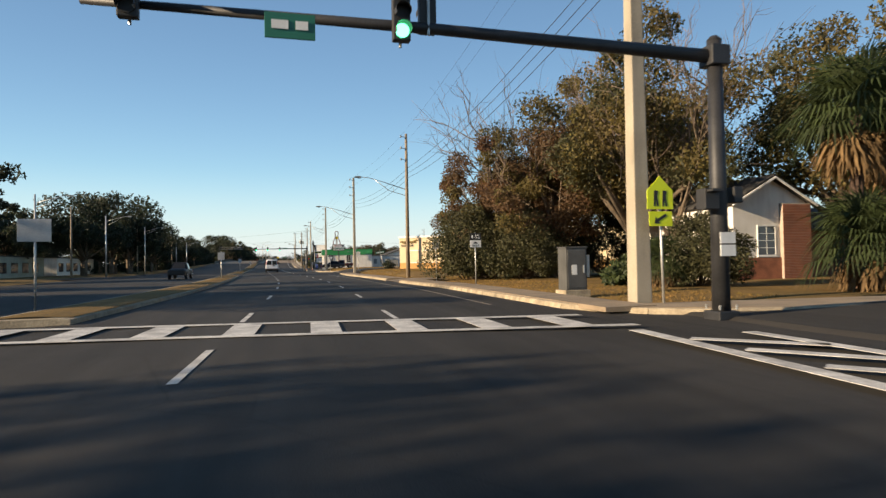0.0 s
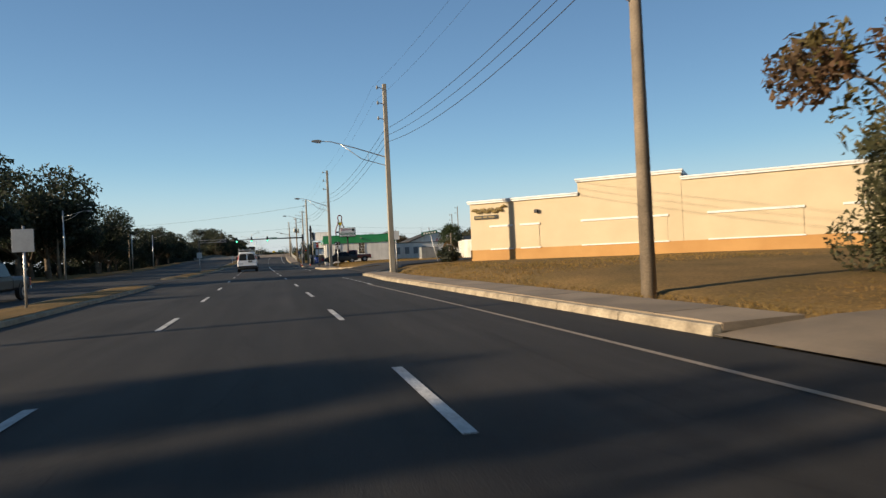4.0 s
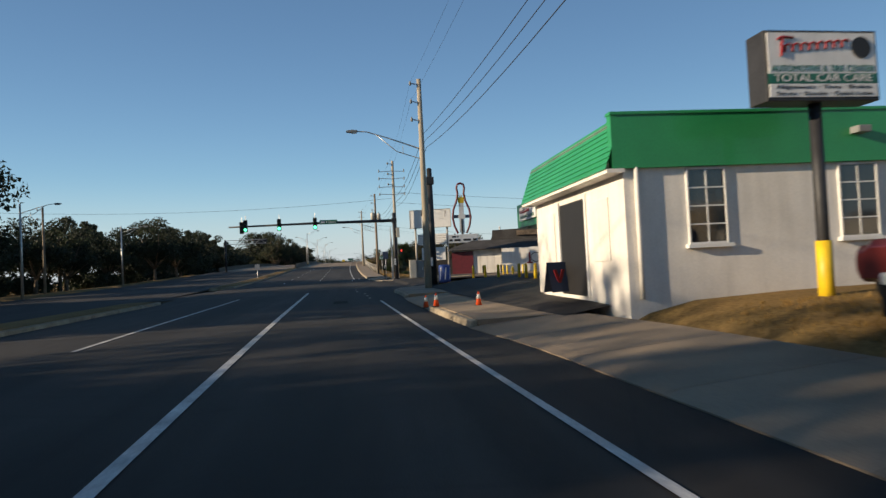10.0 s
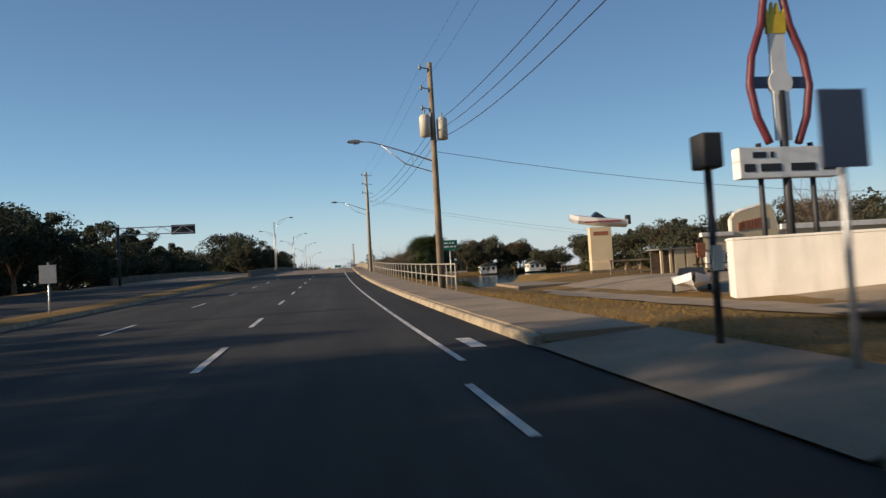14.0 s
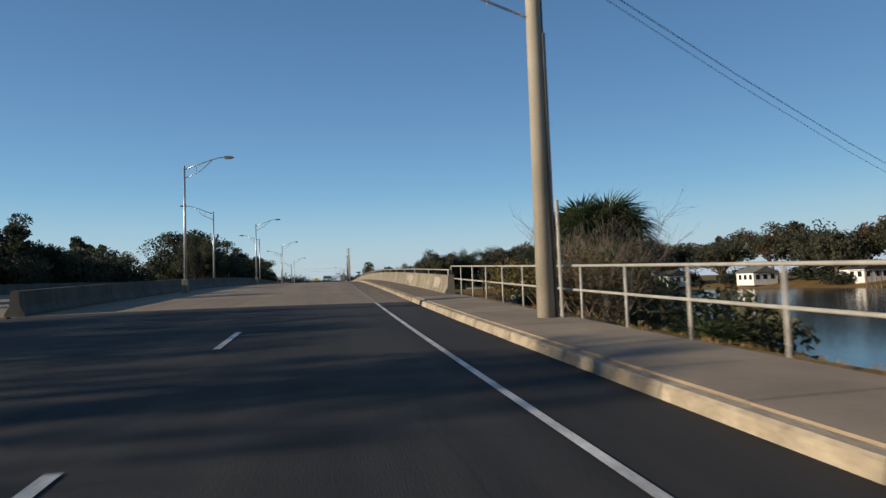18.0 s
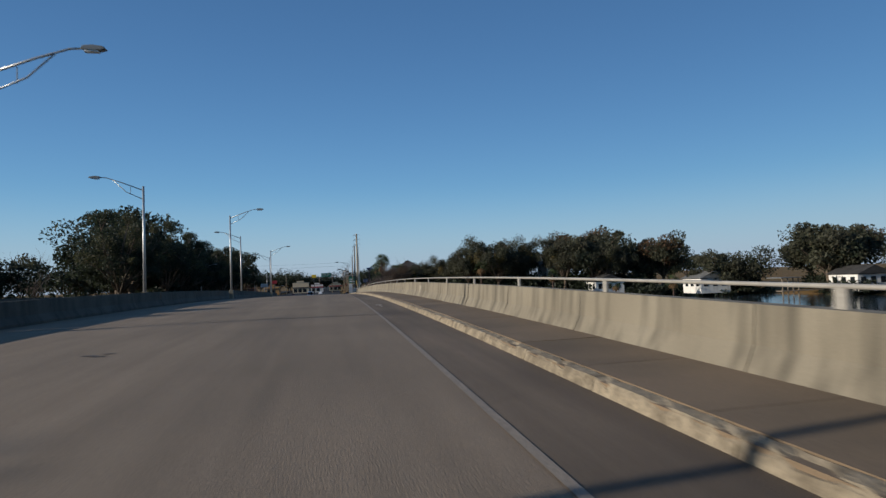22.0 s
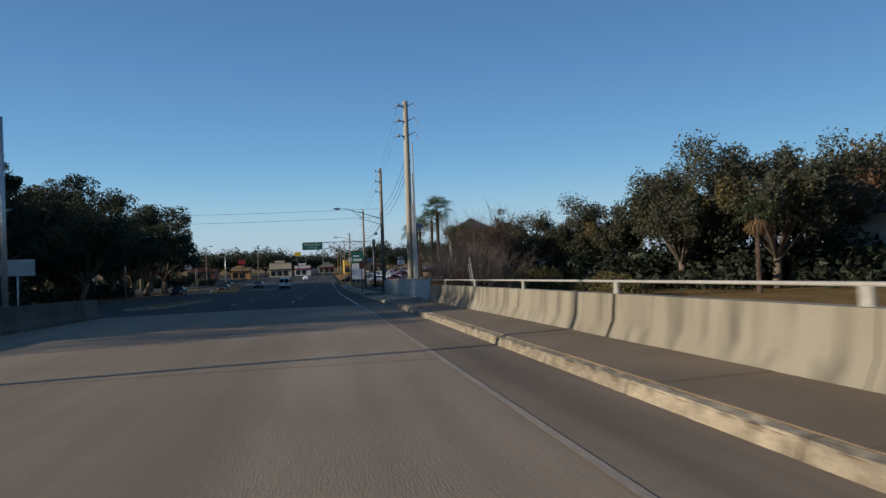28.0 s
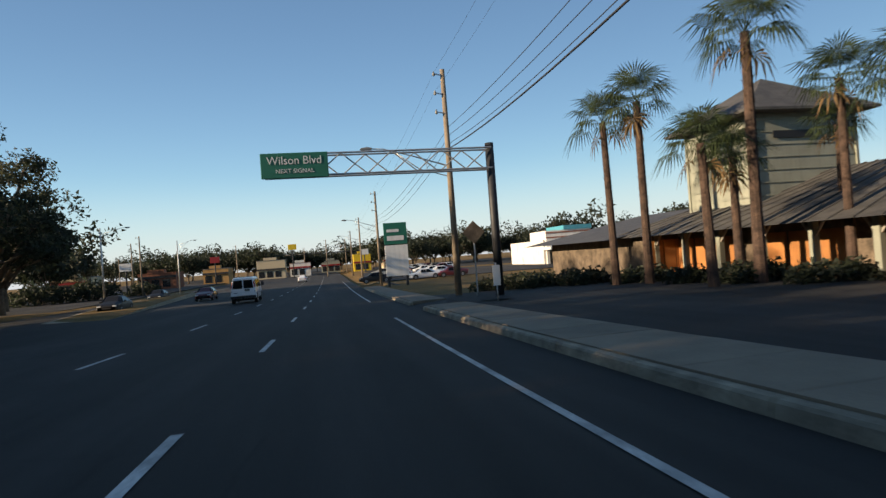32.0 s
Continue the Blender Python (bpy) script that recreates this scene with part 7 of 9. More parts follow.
# ---- vehicles ----
def loft(sections, material, name, parent, label="", smooth=False, bevel=0.0):
    """A body skinned over cross-sections: each a list of (y, [(x, z)...]) with equal counts; mirrored sections are given whole."""
    s = Shape()
    n = len(sections[0][1])
    for y, pts in sections:
        s.v += [(x, y, z) for x, z in pts]
    for r in range(len(sections) - 1):
        for c in range(n):
            s.f.append((r * n + c, r * n + (c + 1) % n, (r + 1) * n + (c + 1) % n, (r + 1) * n + c))
    s.f += [tuple(range(n)), tuple((len(sections) - 1) * n + c for c in range(n))]
    return part(name, s, M[material], parent, label, bevel, smooth)


def sect(w, z0, z1, z2, z3, wt, inset=.06):
    """Across a car body: sill, belt, shoulder, roof."""
    h = [(w - inset, z0), (w, z0 + .12), (w, z1), (w - .03, z2), (wt, z3 - .08), (wt - .12, z3)]
    return h + [(-x, z) for x, z in reversed(h)]


def wheel(parent, x, y, r, w=.24, side=1):
    t = part("wheel", Shape().tube([(x - w / 2, y, r), (x - w / 2 + .03, y, r), (x + w / 2 - .03, y, r), (x + w / 2, y, r)], [r * .9, r, r, r * .9], 22), M["rubber"], parent, "black tyre on a steel rim", smooth=False)
    part("rim", Shape().tube([(x + side * (w / 2 - .05), y, r), (x + side * (w / 2 + .012), y, r)], [r * .6, r * .56], 16), M["rim"], t)
    part("hub", Shape().tube([(x + side * w / 2, y, r), (x + side * (w / 2 + .03), y, r)], r * .18, 10), M["dark_steel"], t)
    return t


def quad(s, pts):
    return s.add(pts, [(0, 1, 2, 3)])


def cargo_van(m, label, rack=True, detail=True):
    """A tall white van; its nose points to +y, its rear doors at y = 0."""
    v = thing("van", label, "van", m)
    W = .99
    secs = []
    for y, w, z0, zb, zr, wt in ((0.0, .93, .52, 1.2, 1.98, .74), (.10, .97, .42, 1.2, 2.06, .78), (.6, .99, .36, 1.2, 2.08, .80), (3.3, .99, .36, 1.2, 2.08, .80), (3.75, .99, .36, 1.2, 2.04, .78), (4.55, .98, .36, 1.18, 1.36, .78), (5.25, .96, .38, 1.02, 1.12, .74), (5.5, .9, .45, .95, 1.0, .7)):
        secs.append((y, sect(w, z0, zb * .8, zb, zr, wt)))
    loft(secs, "van_white", "body", v, smooth=False, bevel=.025)
    # rear doors with windows, shut
    for sx in (-1, 1):
        d = part("rear_door", Shape().add([(sx * .02, -.035, .66), (sx * .86, -.035, .66), (sx * .84, -.035, 1.25), (sx * .74, -.03, 1.9), (sx * .02, -.03, 1.92)] + [(sx * .02, .03, .66), (sx * .86, .03, .66), (sx * .84, .03, 1.25), (sx * .70, .08, 1.9), (sx * .02, .08, 1.92)],
                                          [(0, 1, 2, 3, 4), (5, 6, 7, 8, 9), (0, 1, 6, 5), (1, 2, 7, 6), (2, 3, 8, 7), (3, 4, 9, 8), (4, 0, 5, 9)]), M["van_white"], v)
        quad(s := Shape(), [(sx * .05, -.040, 1.2), (sx * .80, -.040, 1.2), (sx * .71, -.036, 1.86), (sx * .05, -.036, 1.86)])
        part("window", s, M["car_glass"], d)
        part("hinge", Shape().box(min(sx * .87, sx * .9), max(sx * .87, sx * .9), -.05, .02, .9, 1.0), M["dark_steel"], d)
        part("tail_light", Shape().add([(sx * .86, -.02, 1.28), (sx * .955, .02, 1.28), (sx * .86, .06, 1.72), (sx * .78, .0, 1.72)], [(0, 1, 2, 3)]), M["red_lens"], v, "tall red tail light")
    part("licence_plate", Shape().box(.12, .5, -.06, -.036, .98, 1.16), M["dark"], v, "dark framed number plate")
    part("plate_bars", Shape().box(.17, .45, -.068, -.06, 1.03, 1.11), M["grey_box"], v)
    part("badge", Shape().box(-.72, -.42, -.05, -.036, .84, .88), M["dark_steel"], v)
    part("rear_bumper", Shape().box(-.96, .96, -.2, .06, .44, .62), M["black_plastic"], v, "black rear bumper", bevel=.04)
    part("tow_hitch", Shape().box(-.06, .06, -.32, -.1, .36, .46), M["dark_steel"], v)
    for sx in (-1, 1):
        for k, (a, b) in enumerate(((.5, 1.55), (1.7, 2.65), (2.8, 3.35), (3.5, 4.25))):
            zt = 1.84 if k < 3 else 1.62
            z0 = 1.24
            s = Shape()
            x0, x1 = W + .004, .80 + .085
            quad(s, [(sx * x0, a, z0), (sx * x0, b, z0), (sx * x1, b - (.42 if k == 3 else 0), zt), (sx * x1, a, zt)])
            part("side_window", s, M["car_glass"], v)
        part("side_moulding", Shape().box(min(sx * .985, sx * 1.01), max(sx * .985, sx * 1.01), .2, 5.0, .74, .8), M["grey_box"], v)
        part("door_seam", Shape().box(min(sx * .98, sx * .995), max(sx * .98, sx * .995), 2.72, 2.735, .5, 1.9), M["dark"], v)
        mr = part("mirror", Shape().box(min(sx * 1.02, sx * 1.25), max(sx * 1.02, sx * 1.25), 4.0, 4.12, 1.25, 1.6), M["black_plastic"], v, "black door mirror", bevel=.03)
        part("arch", Shape().tube([(sx * .86, .95, .42), (sx * 1.0, .95, .42)], .45, 18), M["black_plastic"], v)
        part("arch", Shape().tube([(sx * .86, 4.4, .42), (sx * 1.0, 4.4, .42)], .45, 18), M["black_plastic"], v)
        wheel(v, sx * .87, .95, .38, .25, sx)
        wheel(v, sx * .87, 4.4, .38, .25, sx)
        part("headlight", Shape().box(min(sx * .55, sx * .85), max(sx * .55, sx * .85), 5.44, 5.5, .78, .95), M["sign_white"], v)
    part("windscreen", Shape().add([(-.78, 3.86, 1.98), (.78, 3.86, 1.98), (.88, 4.56, 1.34), (-.88, 4.56, 1.34)], [(0, 1, 2, 3)]), M["car_glass"], v)
    part("underbody", Shape().box(-.8, .8, .3, 5.2, .22, .45), M["dark"], v)
    if rack:
        for y in (.5, 1.9, 3.2):
            part("rack_bar", Shape().tube([(-.82, y, 2.05), (-.8, y, 2.28), (.8, y, 2.28), (.82, y, 2.05)], .03, 6), M["galv"], v, "steel roof rack bar")
        for sx in (-.78, .78):
            part("rack_rail", Shape().tube([(sx, .3, 2.3), (sx, 3.5, 2.3)], .03, 6), M["galv"], v)
        part("ladder", Shape().box(.35, .4, -.2, 3.9, 2.32, 2.4).box(.72, .77, -.2, 3.9, 2.32, 2.4), M["wood_pole"], v, "ladder on the roof rack")
        for k in range(12):
            part("rung", Shape().tube([(.38, .0 + .32 * k, 2.36), (.74, .0 + .32 * k, 2.36)], .018, 6), M["wood_pole"], v)
        part("roof_box", Shape().box(.2, .85, -.1, 3.4, 2.42, 2.58), M["dark_steel"], v, "long dark plank load", bevel=.02)
        part("ladder", Shape().box(-.8, -.75, -.3, 3.6, 2.32, 2.4).box(-.45, -.4, -.3, 3.6, 2.32, 2.4), M["galv"], v)
    return v


yv = 112.35
cargo_van(Matrix.Translation((-3.05, yv, Z(yv) + .02)) @ Matrix.Rotation(radians(1.6), 4, 'Z') @ Matrix.Diagonal((1.12, 1.02, 1.13, 1)), "white passenger van with ladders on its roof rack")
yv2 = 486.0
cargo_van(Matrix.Translation((C(yv2) - 5.4, yv2, Z(yv2) + .02)), "white van farther along the road", rack=False)


def sedan(m, label, paint_m="black_paint", L=4.5, roof=1.42):
    v = thing("car", label, "car", m)
    k = L / 4.5
    secs = []
    for y, w, z0, zb, zr, wt in ((0, .72, .45, .78, .95, .6), (.12, .82, .3, .8, 1.0, .66), (.7, .88, .24, .84, 1.06, .66), (1.0, .89, .24, .86, 1.14, .64), (1.6, .9, .24, .88, roof, .58), (2.7, .9, .24, .88, roof, .58), (3.3, .89, .24, .86, 1.02, .66), (4.2, .85, .26, .76, .82, .66), (4.42, .76, .32, .62, .72, .6), (4.5, .68, .38, .55, .62, .5)):
        secs.append((y * k, sect(w, z0, zb * .8, zb, zr, wt)))
    loft(secs, paint_m, "body", v, bevel=.02, smooth=False)
    for sx in (-1, 1):
        for a, b, c, d in ((1.15, 2.1, 1.7, 2.1), (2.15, 3.05, 2.15, 2.66)):
            s = Shape()
            quad(s, [(sx * .90, a * k, .92), (sx * .90, b * k, .92), (sx * .665, d * k, roof - .09), (sx * .665, c * k, roof - .09)])
            part("side_window", s, M["car_glass"], v)
        for y in (.85, 3.6):
            part("arch", Shape().tube([(sx * .78, y * k, .36), (sx * .9, y * k, .36)], .37, 16), M["dark"], v)
            wheel(v, sx * .8, y * k, .32, .21, sx)
        part("headlight", Shape().box(min(sx * .42, sx * .74), max(sx * .42, sx * .74), 4.36 * k, 4.47 * k, .58, .7), M["sign_white"], v, "clear headlight", bevel=.03)
        part("tail_light", Shape().box(min(sx * .45, sx * .74), max(sx * .45, sx * .74), -.01, .1, .72, .88), M["red_lens"], v, "red tail light")
        part("mirror", Shape().box(min(sx * .9, sx * 1.06), max(sx * .9, sx * 1.06), 2.85 * k, 2.97 * k, .9, 1.04), M[paint_m], v, bevel=.03)
    part("windscreen", Shape().add([(-.6, 2.74 * k, roof - .04), (.6, 2.74 * k, roof - .04), (.72, 3.32 * k, 1.0), (-.72, 3.32 * k, 1.0)], [(0, 1, 2, 3)]), M["car_glass"], v)
    part("rear_window", Shape().add([(-.58, 1.56 * k, roof - .04), (.58, 1.56 * k, roof - .04), (.68, .98 * k, 1.12), (-.68, .98 * k, 1.12)], [(0, 1, 2, 3)]), M["car_glass"], v)
    part("grille", Shape().box(-.35, .35, 4.46 * k, 4.52 * k, .42, .54), M["black_plastic"], v)
    return v


def pickup(m, label, paint_m="red_paint"):
    v = thing("pickup_truck", label, "pickup truck", m)
    loft([(0, sect(.88, .5, .9, .96, 1.08, .84)), (1.95, sect(.9, .45, .9, .96, 1.1, .84))], paint_m, "bed", v, bevel=.02)
    loft([(2.0, sect(.9, .42, .9, 1.05, 1.7, .62)), (2.2, sect(.9, .42, .9, 1.05, 1.78, .62)), (3.2, sect(.9, .42, .9, 1.05, 1.78, .62)), (3.85, sect(.9, .42, .9, 1.02, 1.14, .74)), (5.0, sect(.88, .44, .84, .98, 1.06, .74)), (5.15, sect(.8, .5, .78, .9, .96, .7))], paint_m, "cab", v, bevel=.02)
    part("bed_liner", Shape().box(-.72, .72, .1, 1.9, 1.082, 1.1), M["black_plastic"], v)
    part("tailgate", Shape().box(-.8, .8, -.04, .02, .6, 1.06), M[paint_m], v, bevel=.02)
    part("rear_bumper", Shape().box(-.88, .88, -.16, 0, .45, .6), M["galv"], v, bevel=.03)
    for sx in (-1, 1):
        s = Shape()
        quad(s, [(sx * .905, 2.25, 1.1), (sx * .905, 3.6, 1.1), (sx * .72, 3.2, 1.66), (sx * .72, 2.3, 1.66)])
        part("side_window", s, M["car_glass"], v)
        for y in (.95, 4.3):
            part("arch", Shape().tube([(sx * .78, y, .42), (sx * .91, y, .42)], .44, 16), M["dark"], v)
            wheel(v, sx * .8, y, .37, .24, sx)
        part("tail_light", Shape().box(min(sx * .8, sx * .89), max(sx * .8, sx * .89), -.03, .08, .65, 1.0), M["red_lens"], v)
    part("windscreen", Shape().add([(-.62, 3.24, 1.74), (.62, 3.24, 1.74), (.78, 3.86, 1.12), (-.78, 3.86, 1.12)], [(0, 1, 2, 3)]), M["car_glass"], v)
    part("rear_window", Shape().add([(-.56, 2.03, 1.66), (.56, 2.03, 1.66), (.74, 1.99, 1.16), (-.74, 1.99, 1.16)], [(0, 1, 2, 3)]), M["car_glass"], v)
    return v


sedan(pose(10.6, 119.2, ground_z(8.6, 119.2) + .02, 0, 0, 89), "black hatchback parked on the grass before the shop", L=4.4, roof=1.5)
pickup(pose(12.6, 121.4, ground_z(10.2, 121.4) + .02, 0, 0, 90) @ Matrix.Scale(.9, 4), "dark red pickup truck parked beside the shop")
sedan(pose(26.5, 171, ground_z(26, 171), 0, 0, 80), "dark car parked beside the low building", L=4.4)
for y, u, mm, lb in ((508, -12, "red_paint", "red car on the oncoming carriageway"), (495, -17, "black_paint", "dark car on the oncoming carriageway"), (520, -20, "black_paint", "dark car waiting across the road"), (560, -4, "van_white", "white car far down the road"), (478, -21, "black_paint", "dark car in the shade across the road")):
    sedan(pose(C(y) + u, y, Z(y) + .02, 0, 0, 180 if u < -9 else 0), lb, mm)
pickup(pose(C(60) - 13.5, 72.0, .02, 0, 0, 180), "dark pickup on the oncoming carriageway", "black_paint")
for x, y in ((62, 404), (74, 402), (86, 398)):
    sedan(pose(x, y + 12, ground_z(x, y + 12), 0, 0, 70), "small pale car by the far shore", "van_white")

# ---- north bank: timber restaurant among palms ----
nb = thing("timber_restaurant", "sage board restaurant with a tower, tin roofs and cedar panels", "building")
NG = .35
# long wall of posts and cedar boards, set back under the tin eave
wl = part("wall", Shape().box(18.4, 40, 466.0, 480, NG - .5, 2.9), M["bark"], nb)
wl2 = part("wall", Shape().box(20.2, 40, 448.0, 466, NG - .5, 2.9), M["bark"], nb)
for k in range(11):
    if k in (3, 7):
        continue
    part("cedar_board", Shape().box(20.16, 20.2, 448.4 + 1.62 * k, 449.85 + 1.62 * k, NG + .5, 2.55), M["cedar"], wl2)
for k in range(9):
    part("cedar_board", Shape().box(18.5 + .75 * k, 19.2 + .75 * k, 465.95, 466.0, NG + .3, 2.6), M["cedar"], wl)
for k in range(8):
    y = 447 + 2.7 * k
    p_ = part("post", Shape().box(18.7, 18.95, y, y + .25, NG - .3, 3.0), M["sage_wall"], nb)
    part("bracket", Shape().tube([(18.82, y + .12, 2.2), (18.82, y + .7, 2.95)], .05, 6).tube([(18.82, y + .12, 2.2), (18.82, y - .45, 2.95)], .05, 6), M["rail_paint"], p_)
rf = part("roof", Shape().add([(17.6, 444.5, 2.85), (17.6, 469.5, 2.85), (25, 464, 5.4), (25, 450, 5.4), (42, 444.5, 2.85), (42, 469.5, 2.85), (36, 464, 5.4), (36, 450, 5.4)], [(0, 1, 2, 3), (0, 3, 7, 4), (4, 7, 6, 5), (1, 5, 6, 2), (3, 2, 6, 7)]), M["old_tin"], nb, "weathered tin roof")
for k in range(24):
    t_ = (k + .5) / 24
    a = Vector((17.6, 444.5 + 25 * t_, 2.87))
    b = Vector((25, 450 + 14 * t_, 5.42))
    part("roof_seam", Shape().tube([tuple(a), tuple(b)], .03, 4), M["old_tin"], rf)
part("roof", Shape().add([(16.8, 467.5, 2.8), (27, 467.5, 4.7), (27, 482, 4.7), (16.8, 482, 2.8)], [(0, 1, 2, 3)]), M["old_tin"], nb, "weathered tin roof")
tw = part("tower", Shape().box(20.9, 26.6, 460.4, 465.6, NG - .4, 8.3), M["sage_wall"], nb, "square board tower")
for k in range(13):
    part("tower_board", Shape().box(20.86, 20.9, 460.4, 465.6, .7 + .6 * k, .75 + .6 * k).box(20.9, 26.6, 460.36, 460.4, .7 + .6 * k, .75 + .6 * k), M["sage_wall"], tw)
for x0_, x1_, y0_, y1_ in ((20.82, 20.98, 460.32, 460.48), (20.82, 20.98, 465.5, 465.66), (26.5, 26.66, 460.32, 460.48)):
    part("corner_board", Shape().box(x0_, x1_, y0_, y1_, NG - .4, 8.2), M["sage_wall"], tw)
twin = part("tower_window", Shape().box(25.2, 26.2, 460.33, 460.37, 6.9, 7.8), M["glass"], tw)
part("window_frame", Shape().box(25.12, 25.2, 460.31, 460.38, 6.82, 7.88).box(26.2, 26.28, 460.31, 460.38, 6.82, 7.88).box(25.2, 26.2, 460.31, 460.38, 7.8, 7.88).box(25.2, 26.2, 460.31, 460.38, 6.82, 6.9), M["sage_wall"], twin)
part("text_bar", Shape().box(21.9, 24.1, 460.32, 460.36, 7.0, 7.35), M["dark"], tw)
part("text_bar", Shape().box(20.82, 20.86, 461.6, 464.2, 6.1, 6.5), M["dark"], tw)
part("tower_roof", Shape().add([(20.1, 459.6, 8.2), (27.4, 459.6, 8.2), (27.4, 466.4, 8.2), (20.1, 466.4, 8.2), (23.75, 463, 10.6), (20.1, 459.6, 8.32), (27.4, 459.6, 8.32), (27.4, 466.4, 8.32), (20.1, 466.4, 8.32)], [(5, 6, 4), (6, 7, 4), (7, 8, 4), (8, 5, 4), (0, 1, 2, 3), (0, 1, 6, 5), (1, 2, 7, 6), (2, 3, 8, 7), (3, 0, 5, 8)]), M["old_tin"], tw)
hd_ = bush(41, 2.6, 1.0, "leaf_dark", 1400, .12, "low dark hedge plants in front of the restaurant")
put(hd_, [(16.4, 452, 0, .9), (16.6, 455.5, 40, 1.0), (16.4, 459, 90, .9), (16.2, 463, 10, 1.0), (14.8, 466.5, 60, 1.1), (12.5, 468, 60, 1.1), (10.5, 469, 0, 1.0), (17, 448, 30, 1.0), (17.3, 444, 0, 1.0)])
low = thing("building", "grey-roofed low waterside building behind the bank", "building")
part("wall", Shape().box(22, 38, 442.5, 446.0, 0, 2.6), M["bark"], low)
part("roof", Shape().prism([(441, 2.6), (444.2, 4.6), (447, 2.6)], "x", 21, 39), M["old_tin"], low)

pl1 = fan_palm(51, 8.6, "tall fan palm with a rough brown trunk by the restaurant", 1.9, .19, 18, 2, blades=22)
put(pl1, [(14.5, 462.6, 0, .93), (15.5, 461.3, 70, 1.0), (15.9, 454.6, 140, 1.06), (18.6, 453.4, 200, .82), (14.1, 441.0, 30, 1.06), (21, 456, 120, .7)])
pl2 = fan_palm(52, 5.6, "medium fan palm in front of the restaurant", 1.8, .19, 18, 2, blades=22)
put(pl2, [(14.2, 454.9, 0, .94), (16.8, 456.8, 60, .9), (19.8, 451.2, 10, 1.2)])
sl = thing("solar_light", "solar panel lamp on a tall steel pole", "street lamp")
part("pole", Shape().tube([(10.2, 433.1, .5), (10.2, 433.1, 7.9)], .12, 10), M["dark_steel"], sl, smooth=True)
part("solar_panel", Shape().add([(9.5, 432.8, 7.65), (10.9, 432.8, 7.65), (10.9, 433.5, 8.05), (9.5, 433.5, 8.05), (9.5, 432.8, 7.6), (10.9, 432.8, 7.6), (10.9, 433.5, 8.0), (9.5, 433.5, 8.0)], [(0, 1, 2, 3), (4, 5, 6, 7), (0, 1, 5, 4), (1, 2, 6, 5), (2, 3, 7, 6), (3, 0, 4, 7)]), M["sign_blue"], sl)
part("lamp_head", Shape().box(9.9, 10.5, 432.4, 433.1, 7.2, 7.32), M["grey_box"], sl, bevel=.02)
part("control_box", Shape().box(10.05, 10.35, 432.85, 433.0, 1.6, 2.2), M["grey_box"], sl)
wire((6.6, 431.5, 8.2), (7.6, 466.6, 8.2), .7, r=.03)
bl = thing("cable_marker", "dark round marker on the overhead cable", "marker")
part("body", Shape().tube([(6.85, 440.0, 7.5), (6.85, 440.15, 7.5), (6.85, 440.45, 7.5), (6.85, 440.6, 7.5)], [.08, .18, .18, .08], 10), M["sign_blue"], bl, smooth=True)
for k in range(3):
    part("conduit", Shape().tube([(6.2 + .2 + .09 * k, 411.65, 1.6), (6.2 + .18 + .07 * k, 411.7, 8 + 2 * k)], .045, 8), M["galv"], pole_8)
# reed thicket and bare shrubs behind the fence
th = bare_tree(61, 4.3, 2.8, "reddish bare shrub thicket behind the fence", 13, .06, fork=.06, up=.3, kids=4, name="shrub")
put(th, [(10.4, 411.5, 0, 1.0), (12.3, 416.5, 60, 1.1), (10.2, 415, 120, .95), (12.8, 413, 20, 1.1), (11.2, 419, 200, 1.0), (12.2, 424, 40, 1.05), (9.8, 417.5, 0, .9), (12.4, 428.5, 30, 1.15), (14.2, 430.5, 90, 1.3), (13.6, 426.5, 200, 1.2), (10.6, 422, 70, 1.0)])
put(bush(62, 4.8, 3.9, "leaf_brown", 15000, .05, "reddish brown shrub behind the railing"), [(10.2, 413.5, 0, .95), (11.6, 418.5, 50, 1.0), (12.0, 416.6, 200, 1.0), (13.0, 421.6, 10, 1.05), (12.6, 428.6, 30, 1.15), (14.8, 430, 80, 1.3), (11.2, 424.6, 140, .95)])
put(bare_tree(64, 8.0, 4.2, "dense dark leafless tree beside the drive", 22, .12, fork=.12, up=.2, kids=5, twig="brush"), [(16.8, 432.4, 0, 1.0), (15.2, 429.4, 120, .8)])
put(make_tree(65, 8.2, 3.0, "brush", 16000, .07, "rounded brown winter tree beside the drive", n_limb=12, fork=.15, clump=.2, low=.2, trunk_r=.14, twigs=4), [(17.4, 433.2, 0, 1.0)])
yw = thing("low_wall", "low pale concrete wall beside the drive", "wall")
for q in range(4):
    xa, ya = 9.0 + .3 * q, 435.5 - 2.0 * q
    part("wall_block", Shape().add([(xa, ya, .2), (xa + .28, ya - 1.9, .2), (xa + .48, ya - 1.9, .2), (xa + .2, ya, .2), (xa, ya, 1.55), (xa + .28, ya - 1.9, 1.6), (xa + .48, ya - 1.9, 1.6), (xa + .2, ya, 1.55)], [(0, 1, 2, 3), (4, 5, 6, 7), (0, 1, 5, 4), (1, 2, 6, 5), (2, 3, 7, 6), (3, 0, 4, 7)]), M["concrete"], yw)
put(bush(63, 4.0, 2.4, "leaf_olive", 3600, .10, "olive shrub behind the footway"), [(22, 416, 0, 1.0), (20, 411, 60, 1.0), (14, 428, 30, .9), (19, 424, 90, 1.3)])
stk = thing("survey_stakes", "thin white poles leaning in the brush", "pole")
for k in range(4):
    part("stake", Shape().tube([(9.6 + .5 * k, 408 + 2.2 * k, 1), (9.1 + .5 * k, 408 + 2.2 * k, 4.4 - .4 * k)], .03, 6), M["rail_paint"], stk)

